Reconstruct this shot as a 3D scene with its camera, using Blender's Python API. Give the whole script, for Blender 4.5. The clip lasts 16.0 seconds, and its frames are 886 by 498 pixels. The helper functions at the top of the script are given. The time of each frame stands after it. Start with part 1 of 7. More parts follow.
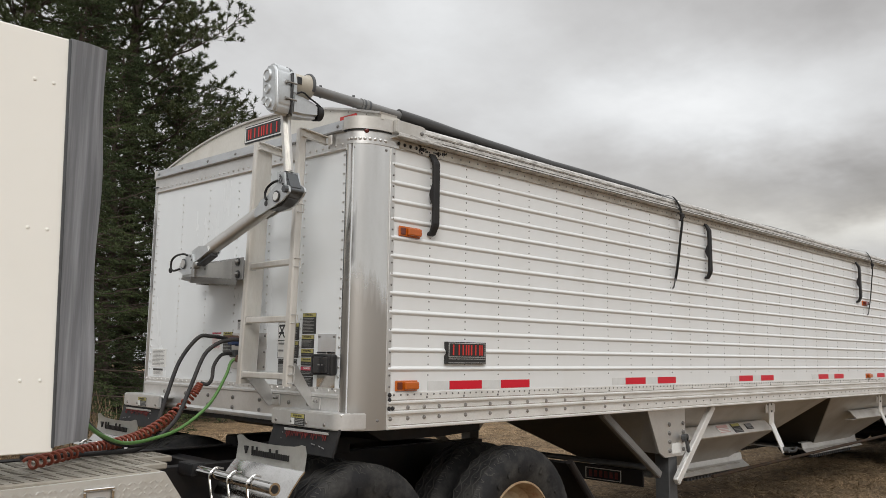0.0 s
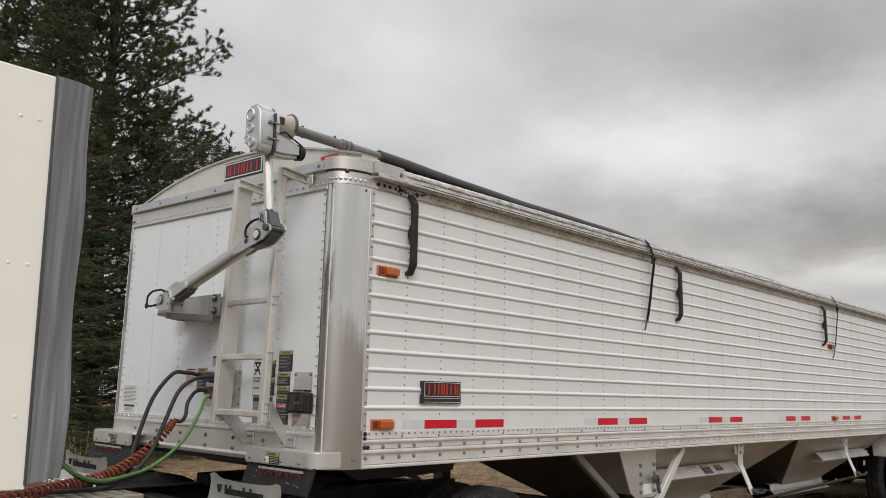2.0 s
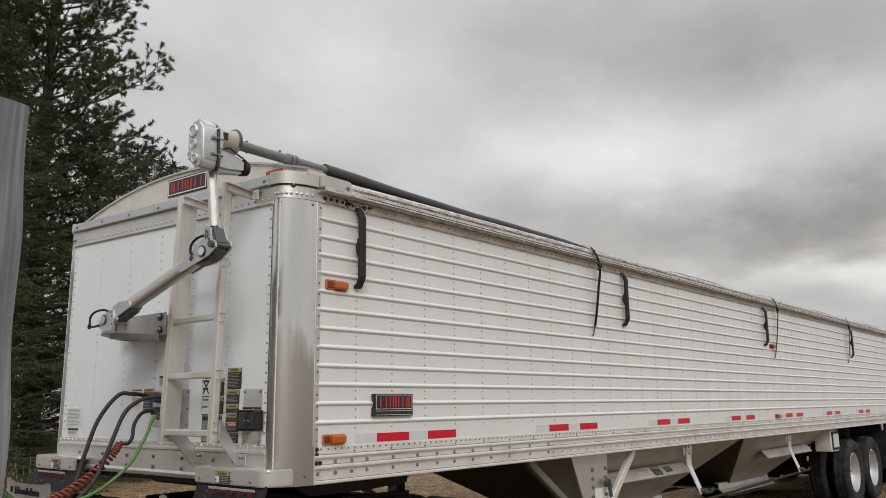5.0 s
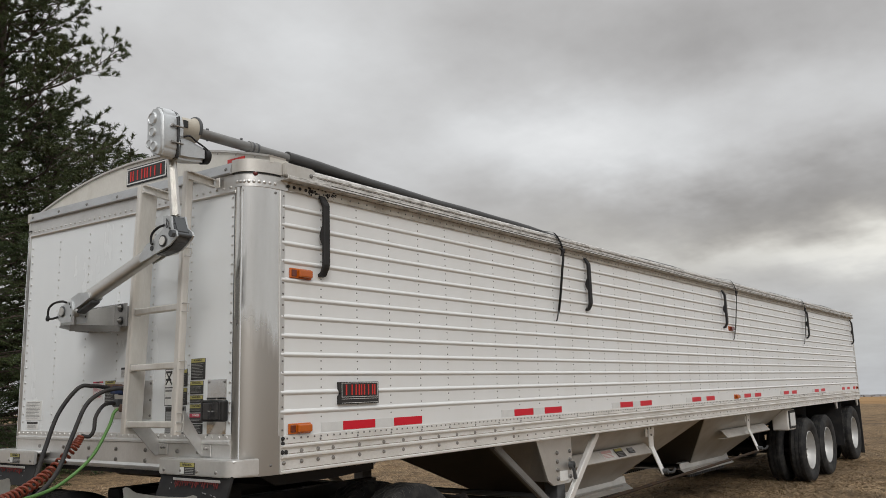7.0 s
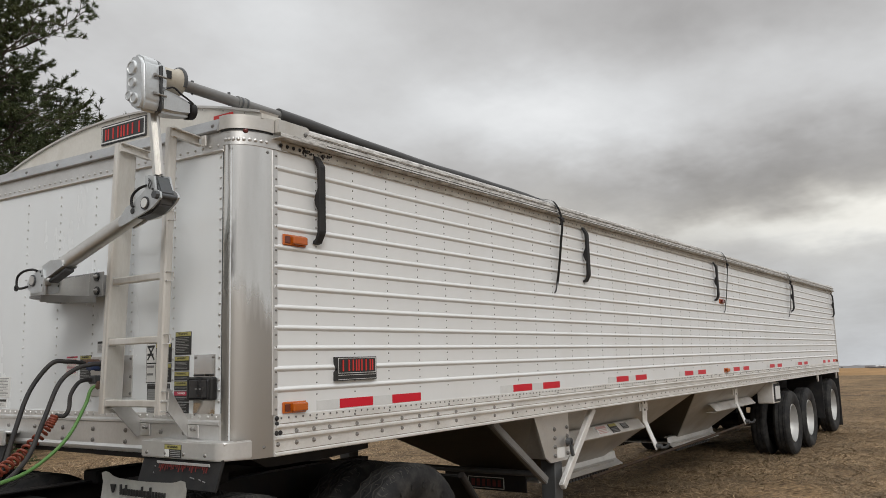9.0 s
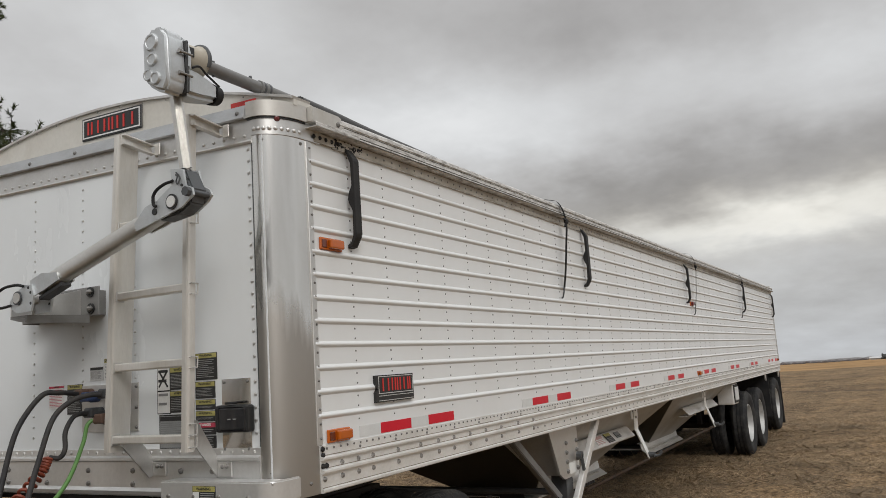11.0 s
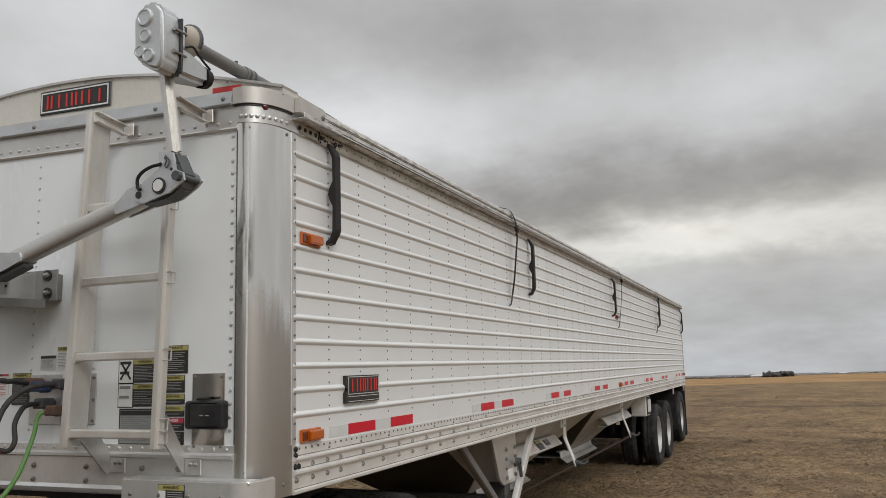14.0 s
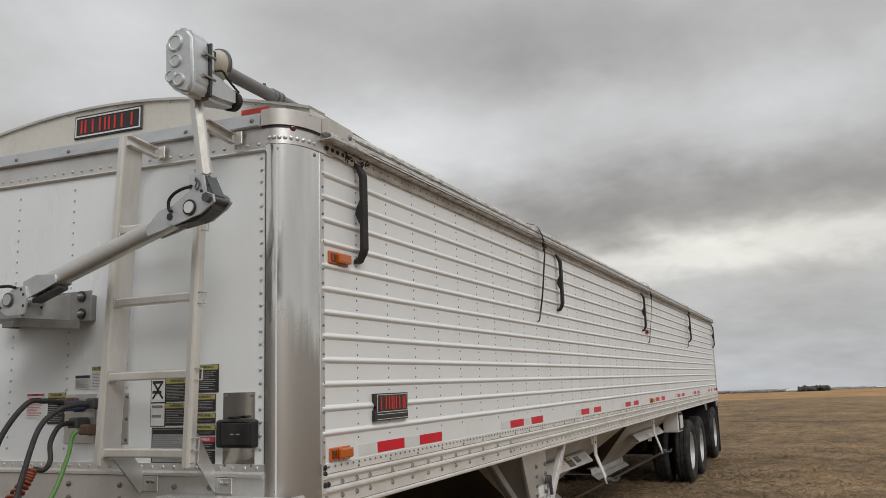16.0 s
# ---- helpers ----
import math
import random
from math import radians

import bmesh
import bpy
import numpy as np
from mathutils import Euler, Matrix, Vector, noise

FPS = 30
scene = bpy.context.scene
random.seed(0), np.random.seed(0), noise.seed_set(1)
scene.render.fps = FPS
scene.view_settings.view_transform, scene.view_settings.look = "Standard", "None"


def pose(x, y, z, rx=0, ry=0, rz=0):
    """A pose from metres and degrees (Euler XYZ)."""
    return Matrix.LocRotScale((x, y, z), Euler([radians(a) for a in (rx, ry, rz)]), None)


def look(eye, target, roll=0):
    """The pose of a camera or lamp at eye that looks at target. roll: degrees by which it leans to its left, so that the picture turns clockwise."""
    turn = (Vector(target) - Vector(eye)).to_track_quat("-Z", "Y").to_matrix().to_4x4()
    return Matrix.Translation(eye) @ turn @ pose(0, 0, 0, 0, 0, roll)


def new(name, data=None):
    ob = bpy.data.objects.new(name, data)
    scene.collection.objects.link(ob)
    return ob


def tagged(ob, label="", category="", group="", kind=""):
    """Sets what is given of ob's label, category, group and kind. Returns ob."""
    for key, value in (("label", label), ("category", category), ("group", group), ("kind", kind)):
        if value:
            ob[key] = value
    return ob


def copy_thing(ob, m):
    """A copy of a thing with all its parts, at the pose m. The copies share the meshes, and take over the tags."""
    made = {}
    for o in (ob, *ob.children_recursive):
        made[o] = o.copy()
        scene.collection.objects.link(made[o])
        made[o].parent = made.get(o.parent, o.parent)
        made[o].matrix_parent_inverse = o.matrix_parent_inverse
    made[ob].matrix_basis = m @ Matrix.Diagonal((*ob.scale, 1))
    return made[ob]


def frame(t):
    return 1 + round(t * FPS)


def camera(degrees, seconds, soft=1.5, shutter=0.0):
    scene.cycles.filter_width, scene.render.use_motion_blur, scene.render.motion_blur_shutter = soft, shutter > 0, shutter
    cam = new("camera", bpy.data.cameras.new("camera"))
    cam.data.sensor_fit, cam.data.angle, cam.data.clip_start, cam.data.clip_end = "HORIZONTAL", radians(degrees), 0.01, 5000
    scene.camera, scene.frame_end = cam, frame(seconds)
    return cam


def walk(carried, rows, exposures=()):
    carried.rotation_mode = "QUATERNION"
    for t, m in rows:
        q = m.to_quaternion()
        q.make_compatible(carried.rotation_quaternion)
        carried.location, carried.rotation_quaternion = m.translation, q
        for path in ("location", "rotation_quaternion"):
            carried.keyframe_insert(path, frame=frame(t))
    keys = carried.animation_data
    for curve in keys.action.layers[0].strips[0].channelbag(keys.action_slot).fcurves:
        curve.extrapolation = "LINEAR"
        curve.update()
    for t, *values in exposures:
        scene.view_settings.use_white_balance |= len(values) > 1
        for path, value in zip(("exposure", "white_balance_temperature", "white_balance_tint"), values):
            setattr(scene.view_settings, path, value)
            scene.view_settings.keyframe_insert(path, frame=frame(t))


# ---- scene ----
cam = camera(57.5, 16.0, soft=0.6)
PATH = [
    (0, (-2.91, -3.379, 1.627), (-1.516, -1.968, 1.887), 0.8),
    (0.5, (-2.977, -3.374, 1.622), (-1.568, -1.986, 1.918), 1.2),
    (1, (-2.977, -3.371, 1.63), (-1.557, -2.001, 1.954), 1.5),
    (1.5, (-2.983, -3.399, 1.63), (-1.559, -2.037, 1.973), 1.4),
    (2, (-2.979, -3.399, 1.636), (-1.548, -2.047, 1.987), 1.4),
    (2.5, (-2.983, -3.417, 1.629), (-1.546, -2.074, 1.99), 1.1),
    (3, (-2.98, -3.421, 1.637), (-1.533, -2.09, 2.002), 0.8),
    (3.5, (-2.985, -3.426, 1.64), (-1.527, -2.108, 2.013), 0.5),
    (4, (-2.987, -3.414, 1.636), (-1.517, -2.111, 2.012), 0.2),
    (4.5, (-2.989, -3.412, 1.637), (-1.503, -2.128, 2.014), -0.1),
    (5, (-2.987, -3.423, 1.641), (-1.478, -2.166, 2.018), -0.6),
    (7.5, (-2.998, -3.424, 1.649), (-1.42, -2.24, 1.981), -1.7),
    (8, (-3.005, -3.393, 1.653), (-1.424, -2.207, 1.959), -1.8),
    (8.5, (-2.943, -3.294, 1.646), (-1.347, -2.12, 1.926), -1.8),
    (9, (-2.838, -3.08, 1.67), (-1.221, -1.937, 1.943), -1.6),
    (11.3, (-2.832, -2.149, 1.723), (-1.077, -1.234, 2.006), -3.8),
    (11.5, (-2.833, -2.093, 1.726), (-1.062, -1.207, 2.001), -3.7),
    (12, (-2.882, -2.013, 1.734), (-1.079, -1.19, 1.999), -3.2),
    (12.5, (-2.925, -1.966, 1.737), (-1.098, -1.196, 2.002), -2.3),
    (13, (-2.95, -1.945, 1.739), (-1.113, -1.202, 2.012), -1.7),
    (13.5, (-2.956, -1.931, 1.736), (-1.118, -1.194, 2.016), -1.5),
    (14, (-2.961, -1.926, 1.733), (-1.129, -1.177, 2.022), -1.5),
    (14.5, (-2.97, -1.938, 1.739), (-1.146, -1.172, 2.034), -1.6),
    (15, (-2.965, -1.94, 1.739), (-1.15, -1.157, 2.045), -1.8),
    (15.5, (-2.966, -1.936, 1.738), (-1.16, -1.138, 2.057), -1.9),
    (16, (-2.97, -1.934, 1.741), (-1.17, -1.125, 2.07), -1.8),
]
walk(cam, [(t, look(eye, target, roll)) for t, eye, target, roll in PATH], exposures=[(0, 0.14), (1.5, 0.06), (3.5, -0.02), (5, -0.02), (7.5, -0.07), (8, -0.06), (9, 0.0), (11.5, -0.10), (16, -0.13)])

# ---- world, sun, exposure ----
world = bpy.data.worlds.new("overcast")
scene.world = world
world.use_nodes = True
wt = world.node_tree
wt.nodes.clear()


def wnode(kind, **values):
    n = wt.nodes.new(kind)
    for k, v in values.items():
        setattr(n, k, v)
    return n


def wmath(op, a, b=None, c=None):
    n = wnode("ShaderNodeMath", operation=op)
    for i, v in enumerate((a, b, c)):
        if v is None:
            continue
        if isinstance(v, (int, float)):
            n.inputs[i].default_value = v
        else:
            wt.links.new(v, n.inputs[i])
    return n.outputs[0]


w_out = wnode("ShaderNodeOutputWorld")
w_co = wnode("ShaderNodeTexCoord")
w_sep = wnode("ShaderNodeSeparateXYZ")
wt.links.new(w_co.outputs["Generated"], w_sep.inputs[0])
w_up = wmath("MAXIMUM", w_sep.outputs[2], 0.0)
w_den = wmath("ADD", wmath("MAXIMUM", w_sep.outputs[2], -0.1), 0.27)
w_u = wmath("DIVIDE", w_sep.outputs[0], w_den)
w_v = wmath("DIVIDE", w_sep.outputs[1], w_den)
w_uv = wnode("ShaderNodeCombineXYZ")
wt.links.new(w_u, w_uv.inputs[0])
wt.links.new(w_v, w_uv.inputs[1])


def wnoise(scale, detail, rough, shift):
    m = wnode("ShaderNodeMapping")
    m.inputs["Location"].default_value = shift
    wt.links.new(w_uv.outputs[0], m.inputs[0])
    n = wnode("ShaderNodeTexNoise")
    n.inputs["Scale"].default_value, n.inputs["Detail"].default_value, n.inputs["Roughness"].default_value = scale, detail, rough
    wt.links.new(m.outputs[0], n.inputs["Vector"])
    return n.outputs[0]


def wpatch(az, el, wide, high, gain):
    """A soft bank of cloud, lighter or darker, at a bearing and height of the sky."""
    a = wmath("DIVIDE", wmath("SUBTRACT", w_az, az), wide)
    e = wmath("DIVIDE", wmath("SUBTRACT", w_el, el), high)
    q = wmath("ADD", wmath("MULTIPLY", a, a), wmath("MULTIPLY", e, e))
    return wmath("MULTIPLY", wmath("EXPONENT", wmath("MULTIPLY", q, -1.0)), gain)


big, fine = wnoise(0.95, 6.0, 0.55, (1.7, 0.4, 0.0)), wnoise(2.6, 7.0, 0.58, (4.1, 2.2, 0.0))
warp = wmath("MULTIPLY", wmath("SUBTRACT", wnoise(1.6, 5.0, 0.6, (7.0, 1.0, 0.0)), 0.5), 9.0)
w_az = wmath("ADD", wmath("MULTIPLY", wmath("ARCTAN2", w_sep.outputs[1], w_sep.outputs[0]), 57.2958), wmath("MULTIPLY", warp, 1.6))
w_el = wmath("ADD", wmath("MULTIPLY", wmath("ARCSINE", w_sep.outputs[2]), 57.2958), warp)
w_cloud = wmath("ADD", wmath("MULTIPLY", wmath("SUBTRACT", big, 0.5), 0.44), wmath("MULTIPLY", wmath("SUBTRACT", fine, 0.5), 0.30))
w_base = wmath("ADD", w_cloud, 0.525)
for spec_row in ((29, 17.5, 9.5, 3.2, 0.30), (3, 12.8, 22, 2.2, -0.18), (19, 11.2, 9, 2.0, -0.13), (20, 22, 9, 4, -0.11), (3, 8.2, 16, 1.6, 0.34), (9, 17.8, 11, 2.4, 0.09), (-4, 18.6, 8, 2.6, 0.11), (31, 26, 12, 4, -0.09), (45, 21, 8, 6, 0.16), (8, 23, 16, 4, -0.05)):
    w_base = wmath("ADD", w_base, wpatch(*spec_row))
w_base = wmath("ADD", w_base, wmath("MULTIPLY", wmath("POWER", w_up, 4.0), 1.5))
w_base = wmath("MAXIMUM", w_base, 0.2)
w_tint = wnode("ShaderNodeMix", data_type="RGBA")
wt.links.new(wmath("MULTIPLY", wmath("SUBTRACT", w_base, 0.3), 2.5), w_tint.inputs[0])
w_tint.inputs[6].default_value, w_tint.inputs[7].default_value = (1.0, 0.965, 0.94, 1), (0.985, 0.995, 1.0, 1)
w_mul = wnode("ShaderNodeMix", data_type="RGBA", blend_type="MULTIPLY")
w_mul.inputs[0].default_value = 1.0
wt.links.new(w_tint.outputs[2], w_mul.inputs[6])
wt.links.new(w_base, w_mul.inputs[7])
w_haze = wnode("ShaderNodeMix", data_type="RGBA", blend_type="MULTIPLY")
wt.links.new(wpatch(3, 9.0, 34, 3.2, 1.0), w_haze.inputs[0])
wt.links.new(w_mul.outputs[2], w_haze.inputs[6])
w_haze.inputs[7].default_value = (1.035, 1.0, 0.92, 1)
w_low = wnode("ShaderNodeMix", data_type="RGBA", blend_type="MULTIPLY")
wt.links.new(wmath("MAXIMUM", wmath("SUBTRACT", 1.0, wmath("MULTIPLY", w_up, 9.0)), 0.0), w_low.inputs[0])
wt.links.new(w_haze.outputs[2], w_low.inputs[6])
w_low.inputs[7].default_value = (0.955, 0.985, 1.025, 1)
w_sky = wnode("ShaderNodeTexSky", sky_type="NISHITA", sun_disc=False, sun_elevation=radians(42), sun_rotation=radians(223))
w_bg, w_bg2, w_add = wnode("ShaderNodeBackground"), wnode("ShaderNodeBackground"), wnode("ShaderNodeAddShader")
w_bg.inputs[1].default_value, w_bg2.inputs[1].default_value = 1.0, 0.004
wt.links.new(w_low.outputs[2], w_bg.inputs[0])
wt.links.new(w_sky.outputs[0], w_bg2.inputs[0])
wt.links.new(w_bg.outputs[0], w_add.inputs[0])
wt.links.new(w_bg2.outputs[0], w_add.inputs[1])
wt.links.new(w_add.outputs[0], w_out.inputs[0])

sun = new("sun", bpy.data.lights.new("sun", "SUN"))
sun.data.energy, sun.data.angle, sun.data.color = 1.46, radians(26), (1.0, 0.975, 0.945)
sun.matrix_world = look((-11, -12, 12), (0, 0, 0))
scene.view_settings.exposure = 0.0


# ---- materials ----
def material(name, color, rough=0.5, metal=0.0, var=0.12, scale=6.0, fine=60.0, bump=0.05, rough_var=0.12, tone=None, spec=0.5, island=0.0, stretch=(1, 1, 1), coat=0.0, fine_var=0.08):
    """Paint, metal or cloth: a base colour with broad stains towards tone, fine grain, uneven gloss and relief."""
    m = bpy.data.materials.new(name)
    m.use_nodes = True
    t = m.node_tree
    p = t.nodes["Principled BSDF"]
    co = t.nodes.new("ShaderNodeTexCoord")
    mp = t.nodes.new("ShaderNodeMapping")
    mp.inputs["Scale"].default_value = stretch
    t.links.new(co.outputs["Object"], mp.inputs[0])
    n1, n2 = t.nodes.new("ShaderNodeTexNoise"), t.nodes.new("ShaderNodeTexNoise")
    n1.inputs["Scale"].default_value, n1.inputs["Detail"].default_value, n1.inputs["Roughness"].default_value = scale, 5, 0.6
    n2.inputs["Scale"].default_value, n2.inputs["Detail"].default_value = fine, 4
    t.links.new(mp.outputs[0], n1.inputs["Vector"])
    t.links.new(mp.outputs[0], n2.inputs["Vector"])
    r1 = t.nodes.new("ShaderNodeValToRGB")
    r1.color_ramp.elements[0].position, r1.color_ramp.elements[1].position = 0.42, 0.75
    t.links.new(n1.outputs[0], r1.inputs[0])
    mix = t.nodes.new("ShaderNodeMix")
    mix.data_type = "RGBA"
    tone = tone or tuple(c * 0.55 for c in color)
    mix.inputs[6].default_value, mix.inputs[7].default_value = (*color, 1), (*tone, 1)
    f = t.nodes.new("ShaderNodeMath")
    f.operation = "MULTIPLY"
    f.inputs[1].default_value = var
    t.links.new(r1.outputs[0], f.inputs[0])
    t.links.new(f.outputs[0], mix.inputs[0])
    hsv = t.nodes.new("ShaderNodeHueSaturation")
    t.links.new(mix.outputs[2], hsv.inputs["Color"])
    g = t.nodes.new("ShaderNodeMapRange")
    g.inputs["To Min"].default_value, g.inputs["To Max"].default_value = 1 - fine_var, 1 + fine_var
    t.links.new(n2.outputs[0], g.inputs[0])
    val = g.outputs[0]
    if island:
        geo = t.nodes.new("ShaderNodeNewGeometry")
        k = t.nodes.new("ShaderNodeMapRange")
        k.inputs["To Min"].default_value, k.inputs["To Max"].default_value = 1 - island, 1 + island
        t.links.new(geo.outputs["Random Per Island"], k.inputs[0])
        mu = t.nodes.new("ShaderNodeMath")
        mu.operation = "MULTIPLY"
        t.links.new(val, mu.inputs[0])
        t.links.new(k.outputs[0], mu.inputs[1])
        val = mu.outputs[0]
    t.links.new(val, hsv.inputs["Value"])
    t.links.new(hsv.outputs[0], p.inputs["Base Color"])
    rr = t.nodes.new("ShaderNodeMapRange")
    rr.inputs["To Min"].default_value, rr.inputs["To Max"].default_value = max(0.02, rough - rough_var), min(1.0, rough + rough_var)
    t.links.new(n1.outputs[0], rr.inputs[0])
    t.links.new(rr.outputs[0], p.inputs["Roughness"])
    p.inputs["Metallic"].default_value = metal
    p.inputs["Specular IOR Level"].default_value = spec
    p.inputs["Coat Weight"].default_value = coat
    if bump:
        b = t.nodes.new("ShaderNodeBump")
        b.inputs["Strength"].default_value, b.inputs["Distance"].default_value = bump, 0.004
        t.links.new(n2.outputs[0], b.inputs["Height"])
        t.links.new(b.outputs[0], p.inputs["Normal"])
    return m


WHITE = material("white_painted_aluminium", (0.70, 0.71, 0.708), 0.33, var=0.30, scale=1.9, fine=9, bump=0.03, tone=(0.58, 0.565, 0.53), stretch=(1, 1, 0.25), fine_var=0.02)
FRONTW = material("white_front_sheet", (0.74, 0.765, 0.775), 0.25, var=0.18, scale=1.6, fine=7, bump=0.05, tone=(0.62, 0.63, 0.62), stretch=(1, 1, 0.4), fine_var=0.03)
ALU = material("mill_aluminium", (0.66, 0.655, 0.64), 0.42, 0.85, var=0.35, scale=4, fine=70, bump=0.05, tone=(0.45, 0.43, 0.40))
LADDER = material("ladder_aluminium", (0.72, 0.70, 0.66), 0.36, 0.55, var=0.55, scale=3.5, fine=60, bump=0.05, tone=(0.46, 0.41, 0.34), stretch=(2.2, 2.2, 0.5), fine_var=0.08)
ARMALU = material("brushed_arm_aluminium", (0.64, 0.63, 0.605), 0.36, 0.75, var=0.45, scale=6, fine=90, bump=0.05, tone=(0.42, 0.39, 0.34), stretch=(1, 0.5, 1))
SILLM = material("front_sill_aluminium", (0.68, 0.68, 0.67), 0.34, 0.6, var=0.5, scale=4, fine=60, bump=0.05, tone=(0.48, 0.465, 0.44))
BRIGHT = material("bright_aluminium", (0.80, 0.795, 0.775), 0.40, 0.45, var=0.6, scale=3.0, fine=60, bump=0.06, tone=(0.50, 0.475, 0.43), stretch=(1, 1, 1.6), fine_var=0.10)
ALU_DULL = material("weathered_aluminium", (0.60, 0.59, 0.57), 0.5, 0.7, var=0.5, scale=5, fine=60, bump=0.08, tone=(0.36, 0.33, 0.29))
BRACKETG = material("dull_grey_bracket", (0.25, 0.246, 0.238), 0.48, 0.5, var=0.6, scale=6, fine=60, bump=0.08, tone=(0.15, 0.14, 0.125))


def post_material():
    """Polished stainless above, dulled by road dirt below a ragged line, with old dark smears on the front bend."""
    m = material("worn_stainless_post", (0.75, 0.738, 0.71), 0.2, 1.0, var=0.30, scale=2.4, fine=30, bump=0.02, tone=(0.50, 0.465, 0.41), stretch=(1, 1, 0.16), fine_var=0.05)
    t = m.node_tree
    p = t.nodes["Principled BSDF"]
    co = t.nodes.new("ShaderNodeTexCoord")
    sep = t.nodes.new("ShaderNodeSeparateXYZ")
    t.links.new(co.outputs["Object"], sep.inputs[0])

    def noise_at(stretch, shift=0.0, detail=4):
        mp = t.nodes.new("ShaderNodeMapping")
        mp.inputs["Scale"].default_value, mp.inputs["Location"].default_value = stretch, (shift, shift, shift)
        n = t.nodes.new("ShaderNodeTexNoise")
        n.inputs["Scale"].default_value, n.inputs["Detail"].default_value = 1.0, detail
        t.links.new(co.outputs["Object"], mp.inputs[0])
        t.links.new(mp.outputs[0], n.inputs["Vector"])
        return n.outputs[0]

    def span(src, a, b):
        r = t.nodes.new("ShaderNodeMapRange")
        r.inputs["From Min"].default_value, r.inputs["From Max"].default_value = a, b
        t.links.new(src, r.inputs[0])
        return r.outputs[0]

    def calc(op, a, b, c=None):
        n = t.nodes.new("ShaderNodeMath")
        n.operation = op
        for i, v in enumerate((a, b, c)):
            if isinstance(v, (int, float)):
                n.inputs[i].default_value = v
            elif v is not None:
                t.links.new(v, n.inputs[i])
        return n.outputs[0]

    def over(under, fac, colour):
        mix = t.nodes.new("ShaderNodeMix")
        mix.data_type = "RGBA"
        mix.inputs[7].default_value = (*colour, 1)
        t.links.new(fac, mix.inputs[0])
        t.links.new(under, mix.inputs[6])
        return mix.outputs[2]

    edge = calc("ADD", calc("MULTIPLY_ADD", noise_at((26, 26, 1.6)), 0.46, sep.outputs[2]), calc("MULTIPLY", sep.outputs[0], 0.9))
    dirt = span(edge, 2.20, 2.02)
    smear = calc("MULTIPLY", span(noise_at((14, 14, 2.4), 3.0, 3), 0.53, 0.60), calc("MULTIPLY", span(sep.outputs[1], 0.055, 0.075), calc("MULTIPLY", span(sep.outputs[2], 2.0, 2.1), span(sep.outputs[2], 2.72, 2.6))))
    col = over(p.inputs["Base Color"].links[0].from_socket, calc("MULTIPLY", dirt, 0.66), (0.335, 0.310, 0.280))
    col = over(col, calc("MULTIPLY", smear, 0.8), (0.16, 0.15, 0.14))
    t.links.new(col, p.inputs["Base Color"])
    rg = t.nodes.new("ShaderNodeMapRange")
    rg.inputs["To Min"].default_value, rg.inputs["To Max"].default_value = 0.17, 0.42
    t.links.new(dirt, rg.inputs[0])
    t.links.new(rg.outputs[0], p.inputs["Roughness"])
    return m


POST = post_material()
BARROD = material("rusty_steel_rod", (0.045, 0.035, 0.028), 0.85, var=0.7, scale=8, fine=60, bump=0.1, tone=(0.10, 0.055, 0.03), spec=0.15)
SHADEHOP = material("shaded_hopper", (0.13, 0.112, 0.088), 0.75, 0.1, var=0.6, scale=2.2, fine=35, bump=0.2, tone=(0.15, 0.13, 0.105))
REDWORN = material("worn_red_print", (0.16, 0.018, 0.015), 0.7, var=0.9, scale=40, fine=120, bump=0, tone=(0.02, 0.018, 0.018))
INK = material("small_print_ink", (0.33, 0.33, 0.32), 0.6, var=0.2, scale=15, fine=90, bump=0)
CAPRAIL = material("grey_cap_rail", (0.42, 0.43, 0.44), 0.45, 0.5, var=0.5, scale=5, fine=60, bump=0.06, tone=(0.27, 0.26, 0.25), stretch=(1, 1, 3))
CAPEND = material("cast_cap_aluminium", (0.56, 0.545, 0.515), 0.48, 0.45, var=0.5, scale=7, fine=60, bump=0.1, tone=(0.42, 0.39, 0.33))
CAPM = material("cap_sheet", (0.62, 0.60, 0.55), 0.5, 0.25, var=0.5, scale=3.5, fine=50, bump=0.06, tone=(0.46, 0.42, 0.36))
SKIRT = material("brown_shaded_skirt", (0.46, 0.43, 0.375), 0.55, 0.35, var=0.8, scale=9, fine=60, bump=0.1, tone=(0.25, 0.215, 0.17), stretch=(0.6, 1, 1), fine_var=0.15)
RAILM = material("dirty_top_rail", (0.68, 0.665, 0.635), 0.5, 0.5, var=0.9, scale=34, fine=120, bump=0.25, tone=(0.14, 0.127, 0.11), stretch=(0.45, 1, 2.2), fine_var=0.3)
GROOVESHADE = material("grime_and_shade", (0.045, 0.040, 0.034), 0.85, var=0.8, scale=30, fine=110, bump=0.2, tone=(0.17, 0.155, 0.135), stretch=(0.3, 1, 1))
RIVET = material("rivet_metal", (0.20, 0.195, 0.185), 0.5, 0.5, var=0.4, scale=30, fine=200, bump=0)
BOLT = material("steel_bolt", (0.30, 0.29, 0.275), 0.36, 0.75, var=0.5, scale=30, fine=200, bump=0, tone=(0.16, 0.14, 0.12))
DIRTSHADE = material("dirt_and_shade", (0.20, 0.165, 0.125), 0.9, var=0.8, scale=9, fine=80, bump=0.1, tone=(0.42, 0.40, 0.36), stretch=(0.5, 1, 1))
BLACK = material("black_rubber", (0.014, 0.014, 0.015), 0.6, spec=0.3, var=0.4, scale=9, fine=90, bump=0.15, tone=(0.055, 0.05, 0.045))
